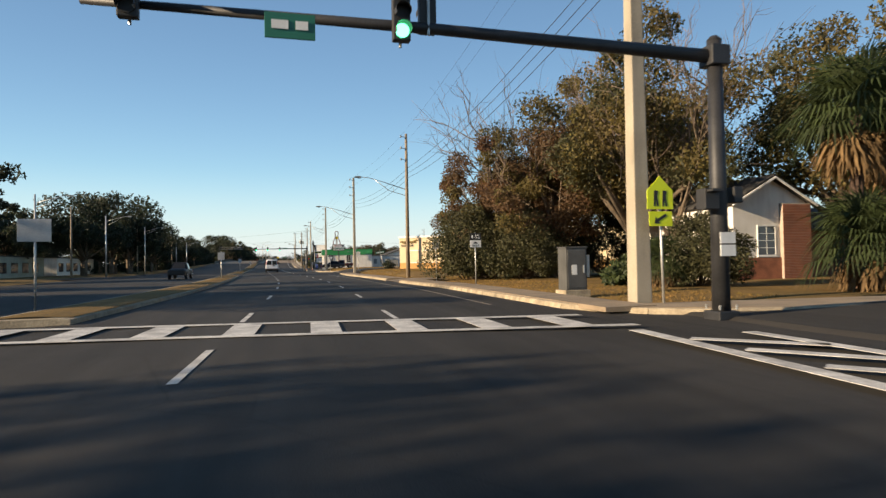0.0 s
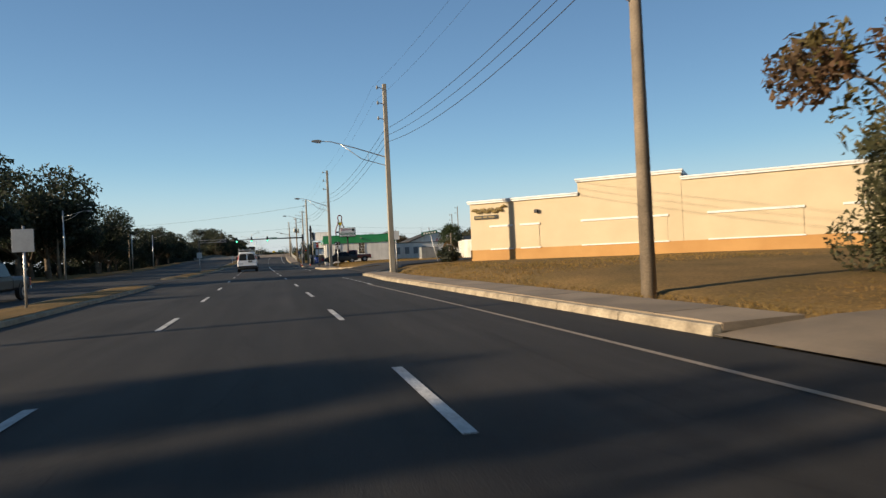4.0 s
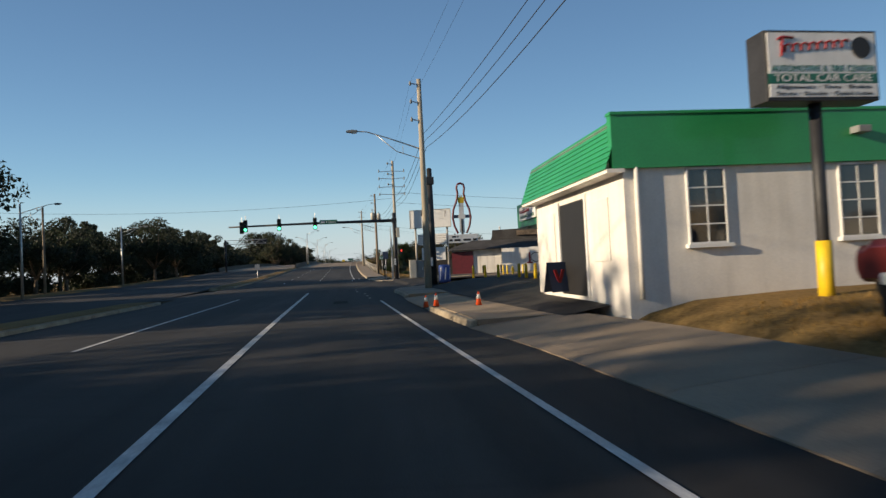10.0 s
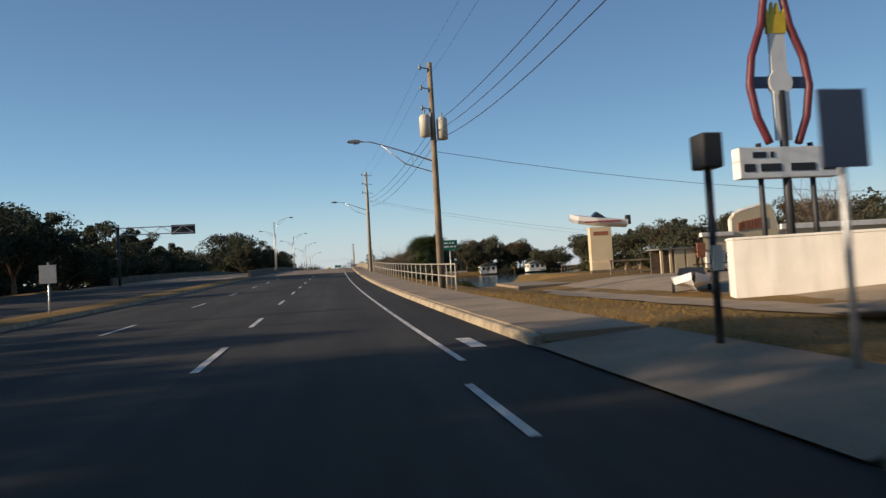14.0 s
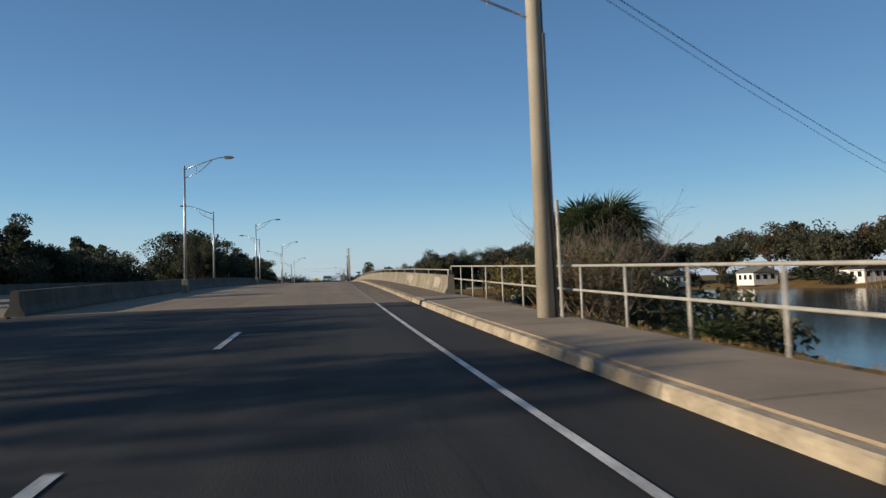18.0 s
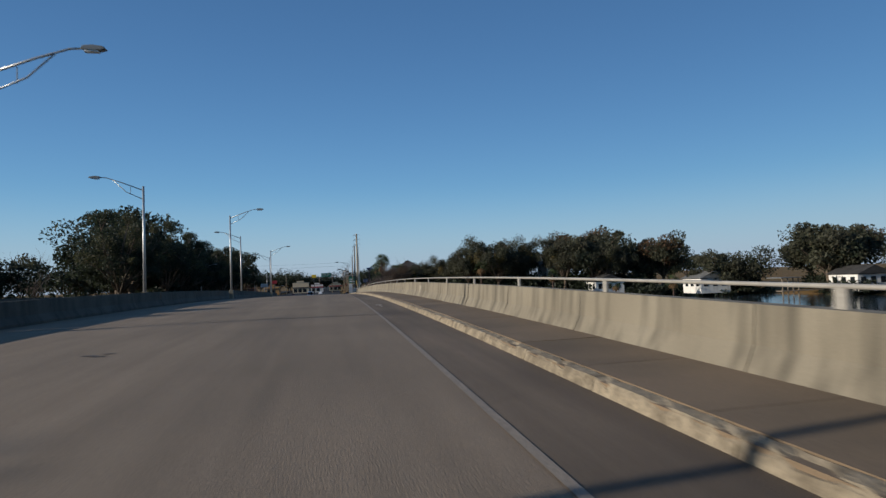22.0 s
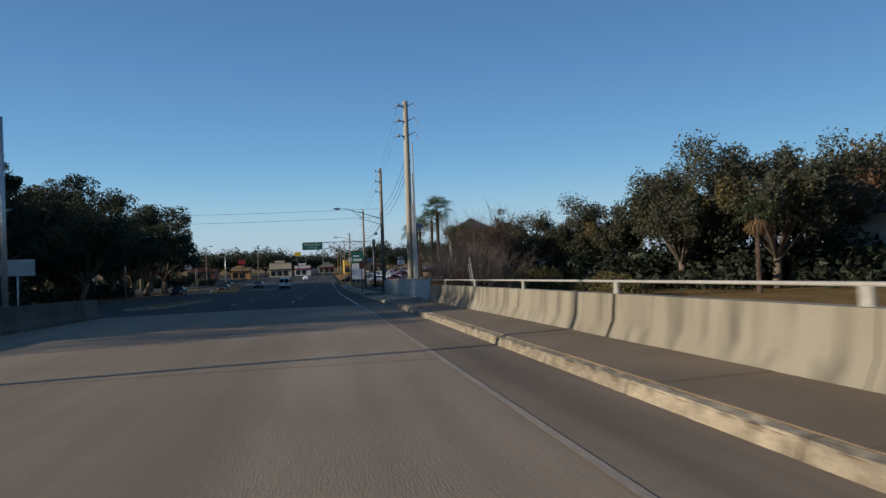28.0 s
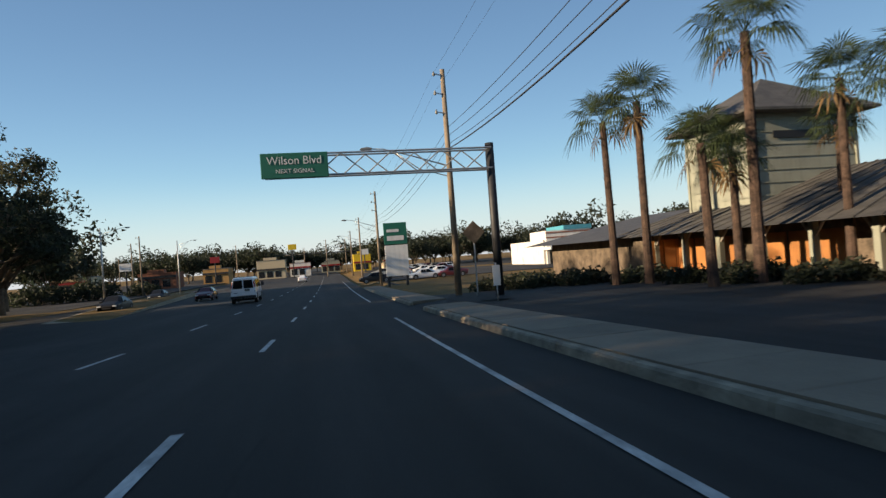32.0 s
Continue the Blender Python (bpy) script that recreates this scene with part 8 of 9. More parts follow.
# shopping strip far ahead
ps = thing("pylon_sign", "tall shopping centre sign with a teal head and white board", "sign")
part("post", Shape().box(7.7, 7.95, 499.9, 500.2, -.2, 6.6), M["dark_steel"], ps)
part("post", Shape().box(9.7, 9.95, 499.9, 500.2, -.2, 6.6), M["dark_steel"], ps)
hdp = part("head_panel", Shape().box(7.6, 10.05, 499.8, 500.1, 4.3, 6.6), M["sign_green"], ps, "dark teal head panel")
part("emblem", Shape().box(7.9, 9.2, 499.77, 499.8, 5.6, 5.9).box(7.9, 9.7, 499.77, 499.8, 4.7, 5.2), M["sign_white"], hdp)
part("board", Shape().box(7.6, 10.05, 499.85, 500.1, .9, 4.2), M["sign_white"], ps, "white tenant board")
mk = thing("store_building", "white supermarket front with a teal roof corner", "building", Matrix.Translation((5.5, 0, 0)))
part("wall", Shape().box(36, 62, 541, 560, -.8, 4.2), M["white_wall"], mk)
part("tower", Shape().box(36.5, 45.5, 540.6, 549, -.8, 5.9), M["white_wall"], mk)
part("teal_roof", Shape().box(40, 45.6, 540.4, 549, 5.9, 6.7), M["teal"], mk)
part("teal_roof", Shape().box(52, 58, 540.4, 549, 4.2, 4.9), M["teal"], mk)
for zz in (3.6, 4.5, 5.4):
    part("wall_band", Shape().box(36.45, 45.55, 540.52, 540.6, zz, zz + .22), M["brick"], mk)
part("canopy", Shape().box(36, 45, 537.5, 541, 2.4, 2.9), M["sign_white"], mk)
part("glass_front", Shape().box(37, 45, 540.5, 540.6, -.5, 2.3), M["glass"], mk)
part("dark_wing", Shape().box(45.6, 60, 540.7, 541, -.6, 4.0), M["sage_wall"], mk)
_c = random.Random(9)
for k in range(26):
    y = 520 + 12 * (k % 9) + _c.uniform(-4, 4)
    x = C(y) + 10 + 4.5 * (k // 9) + _c.uniform(-2, 3) + (k % 9) * 1.8
    sedan(pose(x, y, ground_z(x, y), 0, 0, _c.choice([90, 88, 272])), "parked car in the shopping lot", _c.choice(["van_white", "black_paint", "red_paint", "grey_box"]))
for k, (x, y, w, h, wm) in enumerate(((-19, 640, 9, 6.0, "cream_wall"), (-9, 652, 7, 4.6, "white_wall"), (13, 650, 6, 6.0, "yellow"), (-44, 600, 9, 4.0, "brick"), (-58, 585, 8, 4.2, "cream_wall"), (25, 665, 8, 4.5, "cream_wall"), (-32, 620, 7, 4.4, "orange_wall"), (-72, 560, 9, 4.0, "white_wall"), (2, 700, 8, 5.0, "sage_wall"))):
    bk, bg = block("small roadside shop in the distance", x, x + w, y, y + 9, h, wm, "brick" if k % 2 else "grey_roof")
    for j in range(int(w / 2.6)):
        part("window", Shape().box(x + .5 + 2.6 * j, x + 2.4 + 2.6 * j, y - .05, y, bg + .5, bg + 2.5), M["glass"], bk)
    part("fascia", Shape().box(x - .1, x + w + .1, y - .3, y - .05, bg + 2.8, bg + 3.4), M["sign_red" if k % 3 else "dark_roof"], bk)
    part("parapet", Shape().box(x + w * .25, x + w * .7, y - .12, y + 2, bg + h + .15, bg + h + 1.0), M[wm], bk)
for k, (x, y, h, mm) in enumerate(((-6.5, 618, 9.5, "yellow"), (-26, 604, 7.0, "sign_red"), (14, 612, 6.5, "sign_white"), (-38, 570, 6.0, "sign_white"), (19, 585, 6.0, "sign_blue"))):
    t = thing("pylon_sign", "distant roadside sign on a tall post", "sign")
    part("post", Shape().tube([(x, y, -.6), (x, y, h)], .16, 8), M["dark_steel"], t)
    part("board", Shape().box(x - 1.2, x + 1.2, y - .2, y + .2, h - 1.6, h), M[mm], t, bevel=.05)
fsg = mast("far signal mast with lights over the next junction", 12.5, 606, 6.6, -8, 606, 6.0, 6.1)
for sx in (-6.5, -2.5, 1.5):
    signal_head(fsg, sx, 605.8, 6.0, lit="off")
for x, y in ((-20, 600), (-4, 660), (12, 640), (-34, 560), (3, 600), (-48, 520), (-60, 640)):
    utility_pole(x, y, 9.5, "wood_pole", .16, .1, arms=2, label="far utility pole in the shopping strip")

# far-bank houses across the river
for k, (x, y) in enumerate(((104, 262), (110, 284), (112, 306), (106, 330), (98, 352), (88, 372), (72, 392), (56, 405))):
    t, bg = block("small white house on the far river bank", x, x + 6.5, y, y + 6, 2.4, "white_wall", "dark_roof", base=.3, name="house")
    part("roof", Shape().prism([(x - .4, bg + 2.5), (x + 3.25, bg + 4.0), (x + 6.9, bg + 2.5)], "y", y - .4, y + 6.4), M["dark_roof" if k % 2 else "grey_roof"], t)
    for j in range(3):
        part("window", Shape().box(x - .04, x, y + .6 + 1.8 * j, y + 1.5 + 1.8 * j, bg + .9, bg + 2.0), M["glass"], t)
        part("window", Shape().box(x + .6 + 2 * j, x + 1.6 + 2 * j, y - .04, y, bg + .9, bg + 2.0), M["glass"], t)
wh = thing("house", "tall white clapboard house among oaks on the north bank", "house")
part("wall", Shape().box(50, 55.5, 417, 424, 0, 7.2), M["white_wall"], wh)
part("roof", Shape().add([(49.4, 416.4, 7.2), (56.1, 416.4, 7.2), (56.1, 424.6, 7.2), (49.4, 424.6, 7.2), (52.75, 419.6, 9.3), (52.75, 421.4, 9.3)], [(0, 1, 4), (1, 2, 5, 4), (2, 3, 5), (3, 0, 4, 5), (0, 1, 2, 3)]), M["grey_roof"], wh)
for k in range(2):
    for z0 in (1.2, 4.6):
        window(wh, 51 + 2.2 * k, 52 + 2.2 * k, 416.98, z0, z0 + 1.5, 2, 2)
wf_ = thing("fence", "white picket fence along the far shore lawn", "fence")
for k in range(30):
    part("picket", Shape().box(42 + .3 * k, 42.12 + .3 * k, 409, 409.06, .2, 1.5), M["sign_white"], wf_)
part("rail", Shape().box(42, 51, 409.06, 409.1, 1.0, 1.1), M["sign_white"], wf_)
for x, y in ((92, 300), (98, 322), (80, 380)):
    d_ = thing("boat_dock", "wooden boat dock on posts over the river", "dock")
    part("deck", Shape().box(x, x + 10, y, y + 1.6, .0, .15), M["wood_pole"], d_)
    part("roof", Shape().box(x - .3, x + 4, y - .3, y + 3.4, 2.4, 2.55), M["grey_roof"], d_)
    for j in range(4):
        part("post", Shape().box(x + .2 + 1.1 * j, x + .35 + 1.1 * j, y + .1, y + .25, -2, 2.4), M["wood_pole"], d_)
# low shops across the road on the left
for k, (y0, y1, wm) in enumerate(((52, 74, "white_wall"), (84, 118, "sage_wall"), (124, 146, "white_wall"), (-20, 20, "sage_wall"))):
    t, bg = block("long low shaded shop across the road", -50, -41, y0, y1, 3.2, wm, "dark_roof")
    for j in range(int((y1 - y0) / 4)):
        part("window", Shape().box(-41, -40.95, y0 + 1 + 4 * j, y0 + 3.4 + 4 * j, bg + .7, bg + 2.3), M["glass"], t)
# utility poles along the left side
for y in (48, 92, 138, 186, 420, 462, 500, 545):
    utility_pole(C(y) - 29.5, y, 9.8, "wood_pole", .15, .1, arms=2, label="wooden utility pole across the road")
for y in (24, 28, 33, 37, 43):
    t = thing("channel_post", "orange reflective channel post by the far kerb", "marker post", group="channel posts")
    part("tube", Shape().tube([(C(y) - 26.2, y, 0), (C(y) - 26.2, y, .95)], .05, 8), M["cone"], t)

# ---- more trees ----
# mostly unseen trees, placed and sized for the shadows they throw across the road
shade = make_tree(71, 11.5, 5.5, "leaf_dark", 8500, .22, "tall dark evergreen shade tree across the road", n_limb=11, fork=.22, clump=.34)
SH = [(-35, -11, .95), (-33, -6.5, .92), (-35, -2, .95), (-34, 19.5, .92), (-35, 23.5, .95), (-34, 27, .95), (-34, 115.5, 1.2), (-35, 117.8, 1.12), (-35, 136.5, 1.42), (-33, 141.5, 1.36), (-36, 143.5, 1.12), (-34, 148.5, 1.02), (-35, 152.5, .95), (-34, 170.0, 1.16), (-35, 175, 1.0), (-41, 190, .8), (-40, 201, .85), (-41, 212, .8), (-40, 224, .85), (-35, 233, .95), (-33, 239.5, .84)]
# rows at x -37.5 and -42 are added to shade the footway and drive
put(shade, [(x, y, _r.uniform(0, 360), s) for x, y, s in SH] + [(-37.5, 407 + 8 * k, 50 * k, 1.2) for k in range(9)] + [(-42, 418 + 6 * k, 70 * k, 1.75) for k in range(3)] + [(-34, 511, 200, 1.4), (-39, 523, 40, 1.3)])
# narrow crowns added out of view to throw thin shadow bands
slim = make_tree(81, 11.8, 2.6, "leaf_dark", 4200, .24, "slender dark evergreen added across the road for its shadow", n_limb=10, fork=.25, clump=.34, low=.5)
put(slim, [(-33.5, 39.5, 0, 1.0), (-34, 76, 60, 1.25), (-36, 58, 90, .8)])
north = make_tree(82, 15.5, 6.4, "leaf_dark", 16000, .17, "big dark evergreen oak across the road", n_limb=15, fork=.16, clump=.24, low=.25, trunk_r=.4, leaf2="leaf_oak", share2=.25)
put(north, [(-33, 391.5, 90, .98), (-32.5, 397, 200, .95)] + [(-29.5 + _r.uniform(-1.5, 1), y, _r.uniform(0, 360), _r.uniform(.81, .86) if y < 428 else _r.uniform(.88, 1.02)) for y in np.arange(404, 480, 7.5)] + [(-28.5, 485, 0, 1.05), (-27.5, 495, 80, 1.05), (-37, 500, 40, 1.0)])
under = bush(72, 6.5, 3.6, "leaf_dark", 1500, .26, "dark undergrowth below the trees")
put(under, [(-46 + _r.uniform(-4, 4), y, _r.uniform(0, 360), _r.uniform(.8, 1.2)) for y in np.arange(150, 250, 6.0)] + [(-44 + _r.uniform(-3, 3), y, _r.uniform(0, 360), _r.uniform(.9, 1.3)) for y in np.arange(255, 402, 6.0)]
    + [(-45 + _r.uniform(-5, 2), y, _r.uniform(0, 360), _r.uniform(.7, 1.1)) for y in np.arange(-60, 150, 6.0)] + [(-30 - 6 * i, 545 + _r.uniform(-6, 6), 0, _r.uniform(.8, 1.3)) for i in range(12)]
    + [(-33 + _r.uniform(-2, 3), y, _r.uniform(0, 360), _r.uniform(.8, 1.2)) for y in np.arange(404, 480, 5.0)] + [(x + dx, y - 3, _r.uniform(0, 360), _r.uniform(.9, 1.4)) for dx in (-3, 4) for x, y in FB])
mid = make_tree(73, 7.8, 4.6, "leaf_grey", 6500, .19, "rounded oak with low branches on the shore", fork=.2, n_limb=11, clump=.36, leaf2="leaf_dark", share2=.4)
put(mid, [(-46 + _r.uniform(-3, 3), y, _r.uniform(0, 360), _r.uniform(1.0, 1.4)) for y in np.arange(256, 380, 6.5)] + [(x + _r.uniform(-5, 5), y + _r.uniform(-5, 5), _r.uniform(0, 360), _r.uniform(1.1, 1.7)) for x, y in FB])
put(copy_thing(under, Matrix.Identity(4)), [(24, 433, 0, 1.0), (28, 429, 40, 1.1), (32, 426, 80, 1.2), (36, 421, 10, 1.3), (40, 424, 60, 1.2), (44, 417, 30, 1.3), (48, 422, 90, 1.3), (52, 416, 0, 1.3), (56, 413, 70, 1.3), (60, 411, 20, 1.3), (34, 436, 50, 1.3), (42, 436, 0, 1.4), (51, 430, 0, 1.4), (60, 422, 0, 1.4), (67, 409, 0, 1.3), (30, 438, 0, 1.2)])
moss = make_tree(95, 12.5, 5.6, "leaf_grey", 24000, .14, "tall grey-green live oak hung with moss", n_limb=14, fork=.2, clump=.19, low=.3, droop=1.1, trunk_r=.3, leaf2="leaf_olive", share2=.1, twigs=4)
put(moss, [(22, 438, 0, .72), (27, 434, 60, .74), (30, 430, 120, .82), (32.5, 422, 10, 1.05), (38, 417, 100, 1.15), (45, 421, 200, 1.1), (52, 412, 40, 1.15), (60, 408, 90, 1.05), (40, 430, 300, 1.1)])
dp = fan_palm(74, 5.5, "fan palm with a brown dead crown on the shore", 1.5, .17, 10, 26)
put(dp, [(33, 413, 0, 1.1), (46, 404, 60, 1.0), (57, 398, 120, .95), (66, 392, 40, 1.0)])
put(fan_palm(75, 2.0, "large low cabbage palm clump beside the railing", 2.4, .3, 70, 40, blades=26), [(9.4, 253.6, 0, 1.0), (10.9, 250.5, 60, 1.0), (8.9, 241.5, 0, .8), (12, 256, 40, 1.2), (10.5, 222, 0, .5), (13, 231, 0, .7)])
put(fan_palm(79, 4.6, "big cabbage palm with a skirt of dead fronds beside the bridge", 2.6, .3, 95, 60, blades=26), [(11.4, 254.8, 0, .92), (13.2, 255.4, 60, 1.0)])
put(bush(76, 5.2, 3.4, "leaf_oak", 5200, .13, "rounded dark shrub on the river bank"), [(9.6, 243.5, 0, 1.0), (11, 238.5, 40, 1.0), (9.0, 247.5, 90, .7), (27, 229, 60, .9), (35, 232, 40, 1.1), (42, 226, 0, 1.2)])
put(bare_tree(77, 4.4, 2.2, "bare upright grey shrub beside the pole", 15, .05, fork=.05, up=.28, name="shrub"), [(6.7, 243.2, 0, 1.05), (7.6, 245.4, 50, .9), (9.5, 232, 60, .6)])
put(bush(85, 4.0, 3.4, "leaf_olive", 9000, .06, "olive brown winter shrub beside the pole"), [(6.0, 244.6, 0, .85)])
far = make_tree(78, 11, 6.5, "leaf_dark", 2600, .42, "distant dark treetops along the horizon", n_limb=10, fork=.2, clump=.4)
put(far, [(x + _r.uniform(-8, 8), y + _r.uniform(-10, 10), _r.uniform(0, 360), _r.uniform(.8, 1.3)) for x, y in [(-70 + 14 * k, 780 + 6 * (k % 3)) for k in range(16)] + [(-80, 480), (-84, 520), (-90, 560), (-96, 610), (-100, 660), (-92, 720), (-66, 500), (-60, 470), (80, 640), (95, 660), (110, 640), (125, 600), (90, 580), (75, 600), (60, 640), (140, 560), (150, 520), (120, 480), (100, 460), (85, 440)]
          + [(-46 - 13 * k, 575 + 8 * (k % 3)) for k in range(7)] + [(30 + 13 * k, 640 + 9 * (k % 2)) for k in range(5)] + [(132, 230 + 18 * k) for k in range(9)] + [(-62, 150 + 16 * k) for k in range(7)]])
put(copy_thing(far, Matrix.Identity(4)), [(-62 + 7.5 * i + _r.uniform(-3, 3), 672 + _r.uniform(-9, 14), _r.uniform(0, 360), _r.uniform(.85, 1.5)) for i in range(18) if not 3 < -62 + 7.5 * i < 12] + [(-120 + 9.5 * i, 765 + _r.uniform(-8, 8), _r.uniform(0, 360), _r.uniform(.9, 1.4)) for i in range(27)])
back = make_tree(83, 7.0, 3.8, "leaf_oak", 5000, .2, "oak behind the low buildings", n_limb=11, clump=.24, low=.4, leaf2="leaf_brown", share2=.3)
put(back, [(52 + 6.5 * k, 150 + 4 * (k % 3) - 3 * k, 40 * k, .8 + .1 * (k % 4)) for k in range(11)] + [(48 + 7 * k, 178 + 5 * (k % 2), 50 * k, .75 + .1 * (k % 3)) for k in range(9)] + [(60 + 9 * k, 96 + 5 * k, 30 * k, 1.0) for k in range(6)])
put(bare_tree(84, 8.0, 3.6, "bare grey tree behind the low buildings", 11, .14), [(46, 160, 0, .9), (58, 140, 60, 1.0), (66, 150, 120, .9), (74, 128, 30, 1.0), (50, 180, 90, .85)])

# trees behind the lots beside the tyre shop
put(bare_tree(91, 7.6, 4.2, "bare grey-brown winter tree behind the low buildings", 13, .16), [(44, 148, 0, .95), (52, 150, 70, 1.0), (60, 147, 140, 1.05), (68, 146, 20, .95)])
put(make_tree(92, 7.2, 3.6, "leaf_brown", 3800, .13, "russet oak behind the low buildings", n_limb=10, clump=.26), [(47, 152, 0, 1.0), (56, 154, 80, .9)])
put(make_tree(93, 8.2, 4.0, "leaf_dark", 4200, .14, "dark pine-like tree behind the low buildings", n_limb=10, clump=.24, fork=.4), [(64, 152, 0, 1.0), (73, 150, 50, .9)])
put(bush(94, 2.8, .9, "leaf_brown", 1500, .06, "heap of cut brown branches beside the street"), [(18.9, 100.6, 0, .6)])

# ---- kerb stones and footway slabs, piece by piece ----
def kerb_run(pts, label, name="kerb"):
    """A row of kerb stones along points (x, y, z of the road)."""
    t = thing(name, label, "kerb", kind="structure")
    for (a, b) in zip(pts, pts[1:]):
        a, b = Vector(a), Vector(b)
        d = (b - a)
        d.z = 0
        n = Vector((d.y, -d.x, 0)).normalized()
        g = d.normalized() * .012
        s = Shape()
        prof_ = [(-.02, -.3), (0, -.02), (.03, .12), (.06, .15), (.18, .155), (.18, -.3)]
        s.v = [tuple(p + n * u + Vector((0, 0, h))) for p in (a + g, b - g) for u, h in prof_]
        k = len(prof_)
        s.f = [(i, (i + 1) % k, k + (i + 1) % k, k + i) for i in range(k)] + [tuple(range(k)), tuple(range(k, 2 * k))]
        part("kerb_stone", s, M["kerb"], t)
    return t


def chipped_kerb(y0, y1, label, step=2.35):
    """Kerb stones whose upper edge is broken by chips."""
    t = thing("kerb", label, "kerb", kind="structure")
    n = round((y1 - y0) / step)
    for i in range(n):
        a, b = y0 + (y1 - y0) * i / n + .015, y0 + (y1 - y0) * (i + 1) / n - .015
        s, m = Shape(), 15
        for j in range(m):
            y = a + (b - a) * j / (m - 1)
            c = max(0.0, _r.gauss(0, .022)) if 0 < j < m - 1 else 0.0
            e = max(0.0, _r.gauss(0, .02))
            s.v += [(C(y) + KERB + u, y, Z(y) - .03 + h) for u, h in ((-.02, -.3), (-.015, -.02), (.02, .1 - e), (.05 + c * .8, .15 - c), (.18 - e, .158), (.18, -.3))]
            if j:
                o = 6 * (j - 1)
                s.f += [(o + q, o + (q + 1) % 6, o + 6 + (q + 1) % 6, o + 6 + q) for q in range(6)]
        s.f += [tuple(range(6)), tuple(range(6 * m - 6, 6 * m))]
        part("kerb_stone", s, M["bridge_kerb"], t)
    return t


def straight(y0, y1, step=2.4):
    n = max(1, round((y1 - y0) / step))
    return [(C(y0 + (y1 - y0) * i / n) + KERB + K(y0 + (y1 - y0) * i / n), y0 + (y1 - y0) * i / n, Z(y0 + (y1 - y0) * i / n) - .03) for i in range(n + 1)]


kerb_run(straight(15.5, 40.6), "pale worn concrete kerb along the road")
kerb_run(list(reversed([(C(15.5) + KERB + dx, 15.5 + dy, -.03) for dx, dy in ((0, 0), (.25, -1.4), (1.0, -2.7), (2.2, -3.6), (4.0, -4.0), (12, -4.4))])), "curved concrete kerb at the corner")
kerb_run(straight(46.0, 79.0), "pale concrete kerb beside the grass lot")
kerb_run([(C(79) + KERB, 79.0, -.03), (6.55, 80.4, -.03), (7.5, 82.0, .0), (8.8, 82.95, .1), (10.2, 83.8, .28), (12.8, 85.5, .36), (15.8, 87.5, .4)], "curved concrete kerb at the side street")
kerb_run([(17.4, 97.7, .4), (13.4, 96.4, .4), (10.0, 96.6, .25), (8.6, 98.0, .1), (7.9, 100.2, .04), (7.3, 101.8, .02), (6.4, 103.2, .0), (5.5, 104.2, -.02), (C(105.2) + KERB, 105.2, -.03)], "curved concrete kerb at the side street")
kerb_run(straight(105.2, 113.2), "pale concrete kerb before the shop")
kerb_run(straight(128.2, 134.1), "pale concrete kerb before the shop")
kerb_run(straight(141.9, 149), "pale concrete kerb before the shop")
kerb_run([(C(149) + KERB, 149, -.03), (C(150) + KERB + .3, 150.6, -.03), (C(151) + KERB + 1.2, 152.2, -.03), (C(152) + KERB + 3.0, 153.4, -.03), (C(152) + KERB + 9, 154.2, .2)], "curved concrete kerb at the junction")
kerb_run([(C(170) + KERB + 9, 169.6, .2), (C(170) + KERB + 3.6, 169.7, 0), (C(171) + KERB + 1.4, 170.6, 0.05), (C(172) + KERB + .35, 172.4, .08), (C(174) + KERB, 174.0, Z(174) - .03)], "curved concrete kerb at the junction")
kerb_run(straight(179.9, DECK0), "pale concrete kerb leading to the bridge")
chipped_kerb(DECK0 + .05, DECK1 - .05, "chipped concrete kerb on the bridge")
kerb_run(straight(DECK1, 408.0), "chipped concrete kerb after the bridge")
kerb_run(straight(421.3, 459), "pale concrete kerb after the bridge")
kerb_run(straight(463, 501, 4), "pale concrete kerb towards the shops")


def slabs(y0, y1, label, u0=KERB + .19, u1=WALK, step=1.5, h=.15, material="concrete"):
    t = thing("footway", label, "footway", kind="structure")
    n = max(1, round((y1 - y0) / step))
    for i in range(n):
        a, b = y0 + (y1 - y0) * i / n + .008, y0 + (y1 - y0) * (i + 1) / n - .008
        dz = _r.uniform(-.004, .004)
        part("slab", closed_strip([(u0, h - .12 + dz), (u0, h + dz), (u1, h + .012 + dz), (u1, h - .12 + dz)], a, b, 5), M[material], t)
    return t


for a, b in ((13.2, 40.6), (46.0, 79)):
    slabs(a, b, "concrete footway slabs beside the thicket", u1=WALK + .15, step=1.6)
slabs(105.3, 113.4, "concrete footway slabs before the shop", u1=WALK + .55, step=1.7)
slabs(128.1, 134.1, "concrete footway slabs before the shop", u1=WALK + .55, step=1.7)
slabs(141.9, 149, "concrete footway slabs before the shop", u1=WALK + .55, step=1.7)
slabs(179.9, DECK0, "concrete footway slabs climbing to the bridge", u1=WALK + .5, step=1.6)
slabs(DECK0, DECK1, "brownish footway slabs on the bridge", u1=WALL, step=2.4, h=.14, material="dirty_footway")
slabs(DECK1, 408.0, "concrete footway slabs after the bridge", u1=WALK + .3, step=1.6)
slabs(421.3, 459, "concrete footway slabs after the bridge", u1=WALK + .3, step=1.6)
slabs(463.2, 501, "concrete footway slabs towards the shops", u1=WALK + .3, step=2.4)
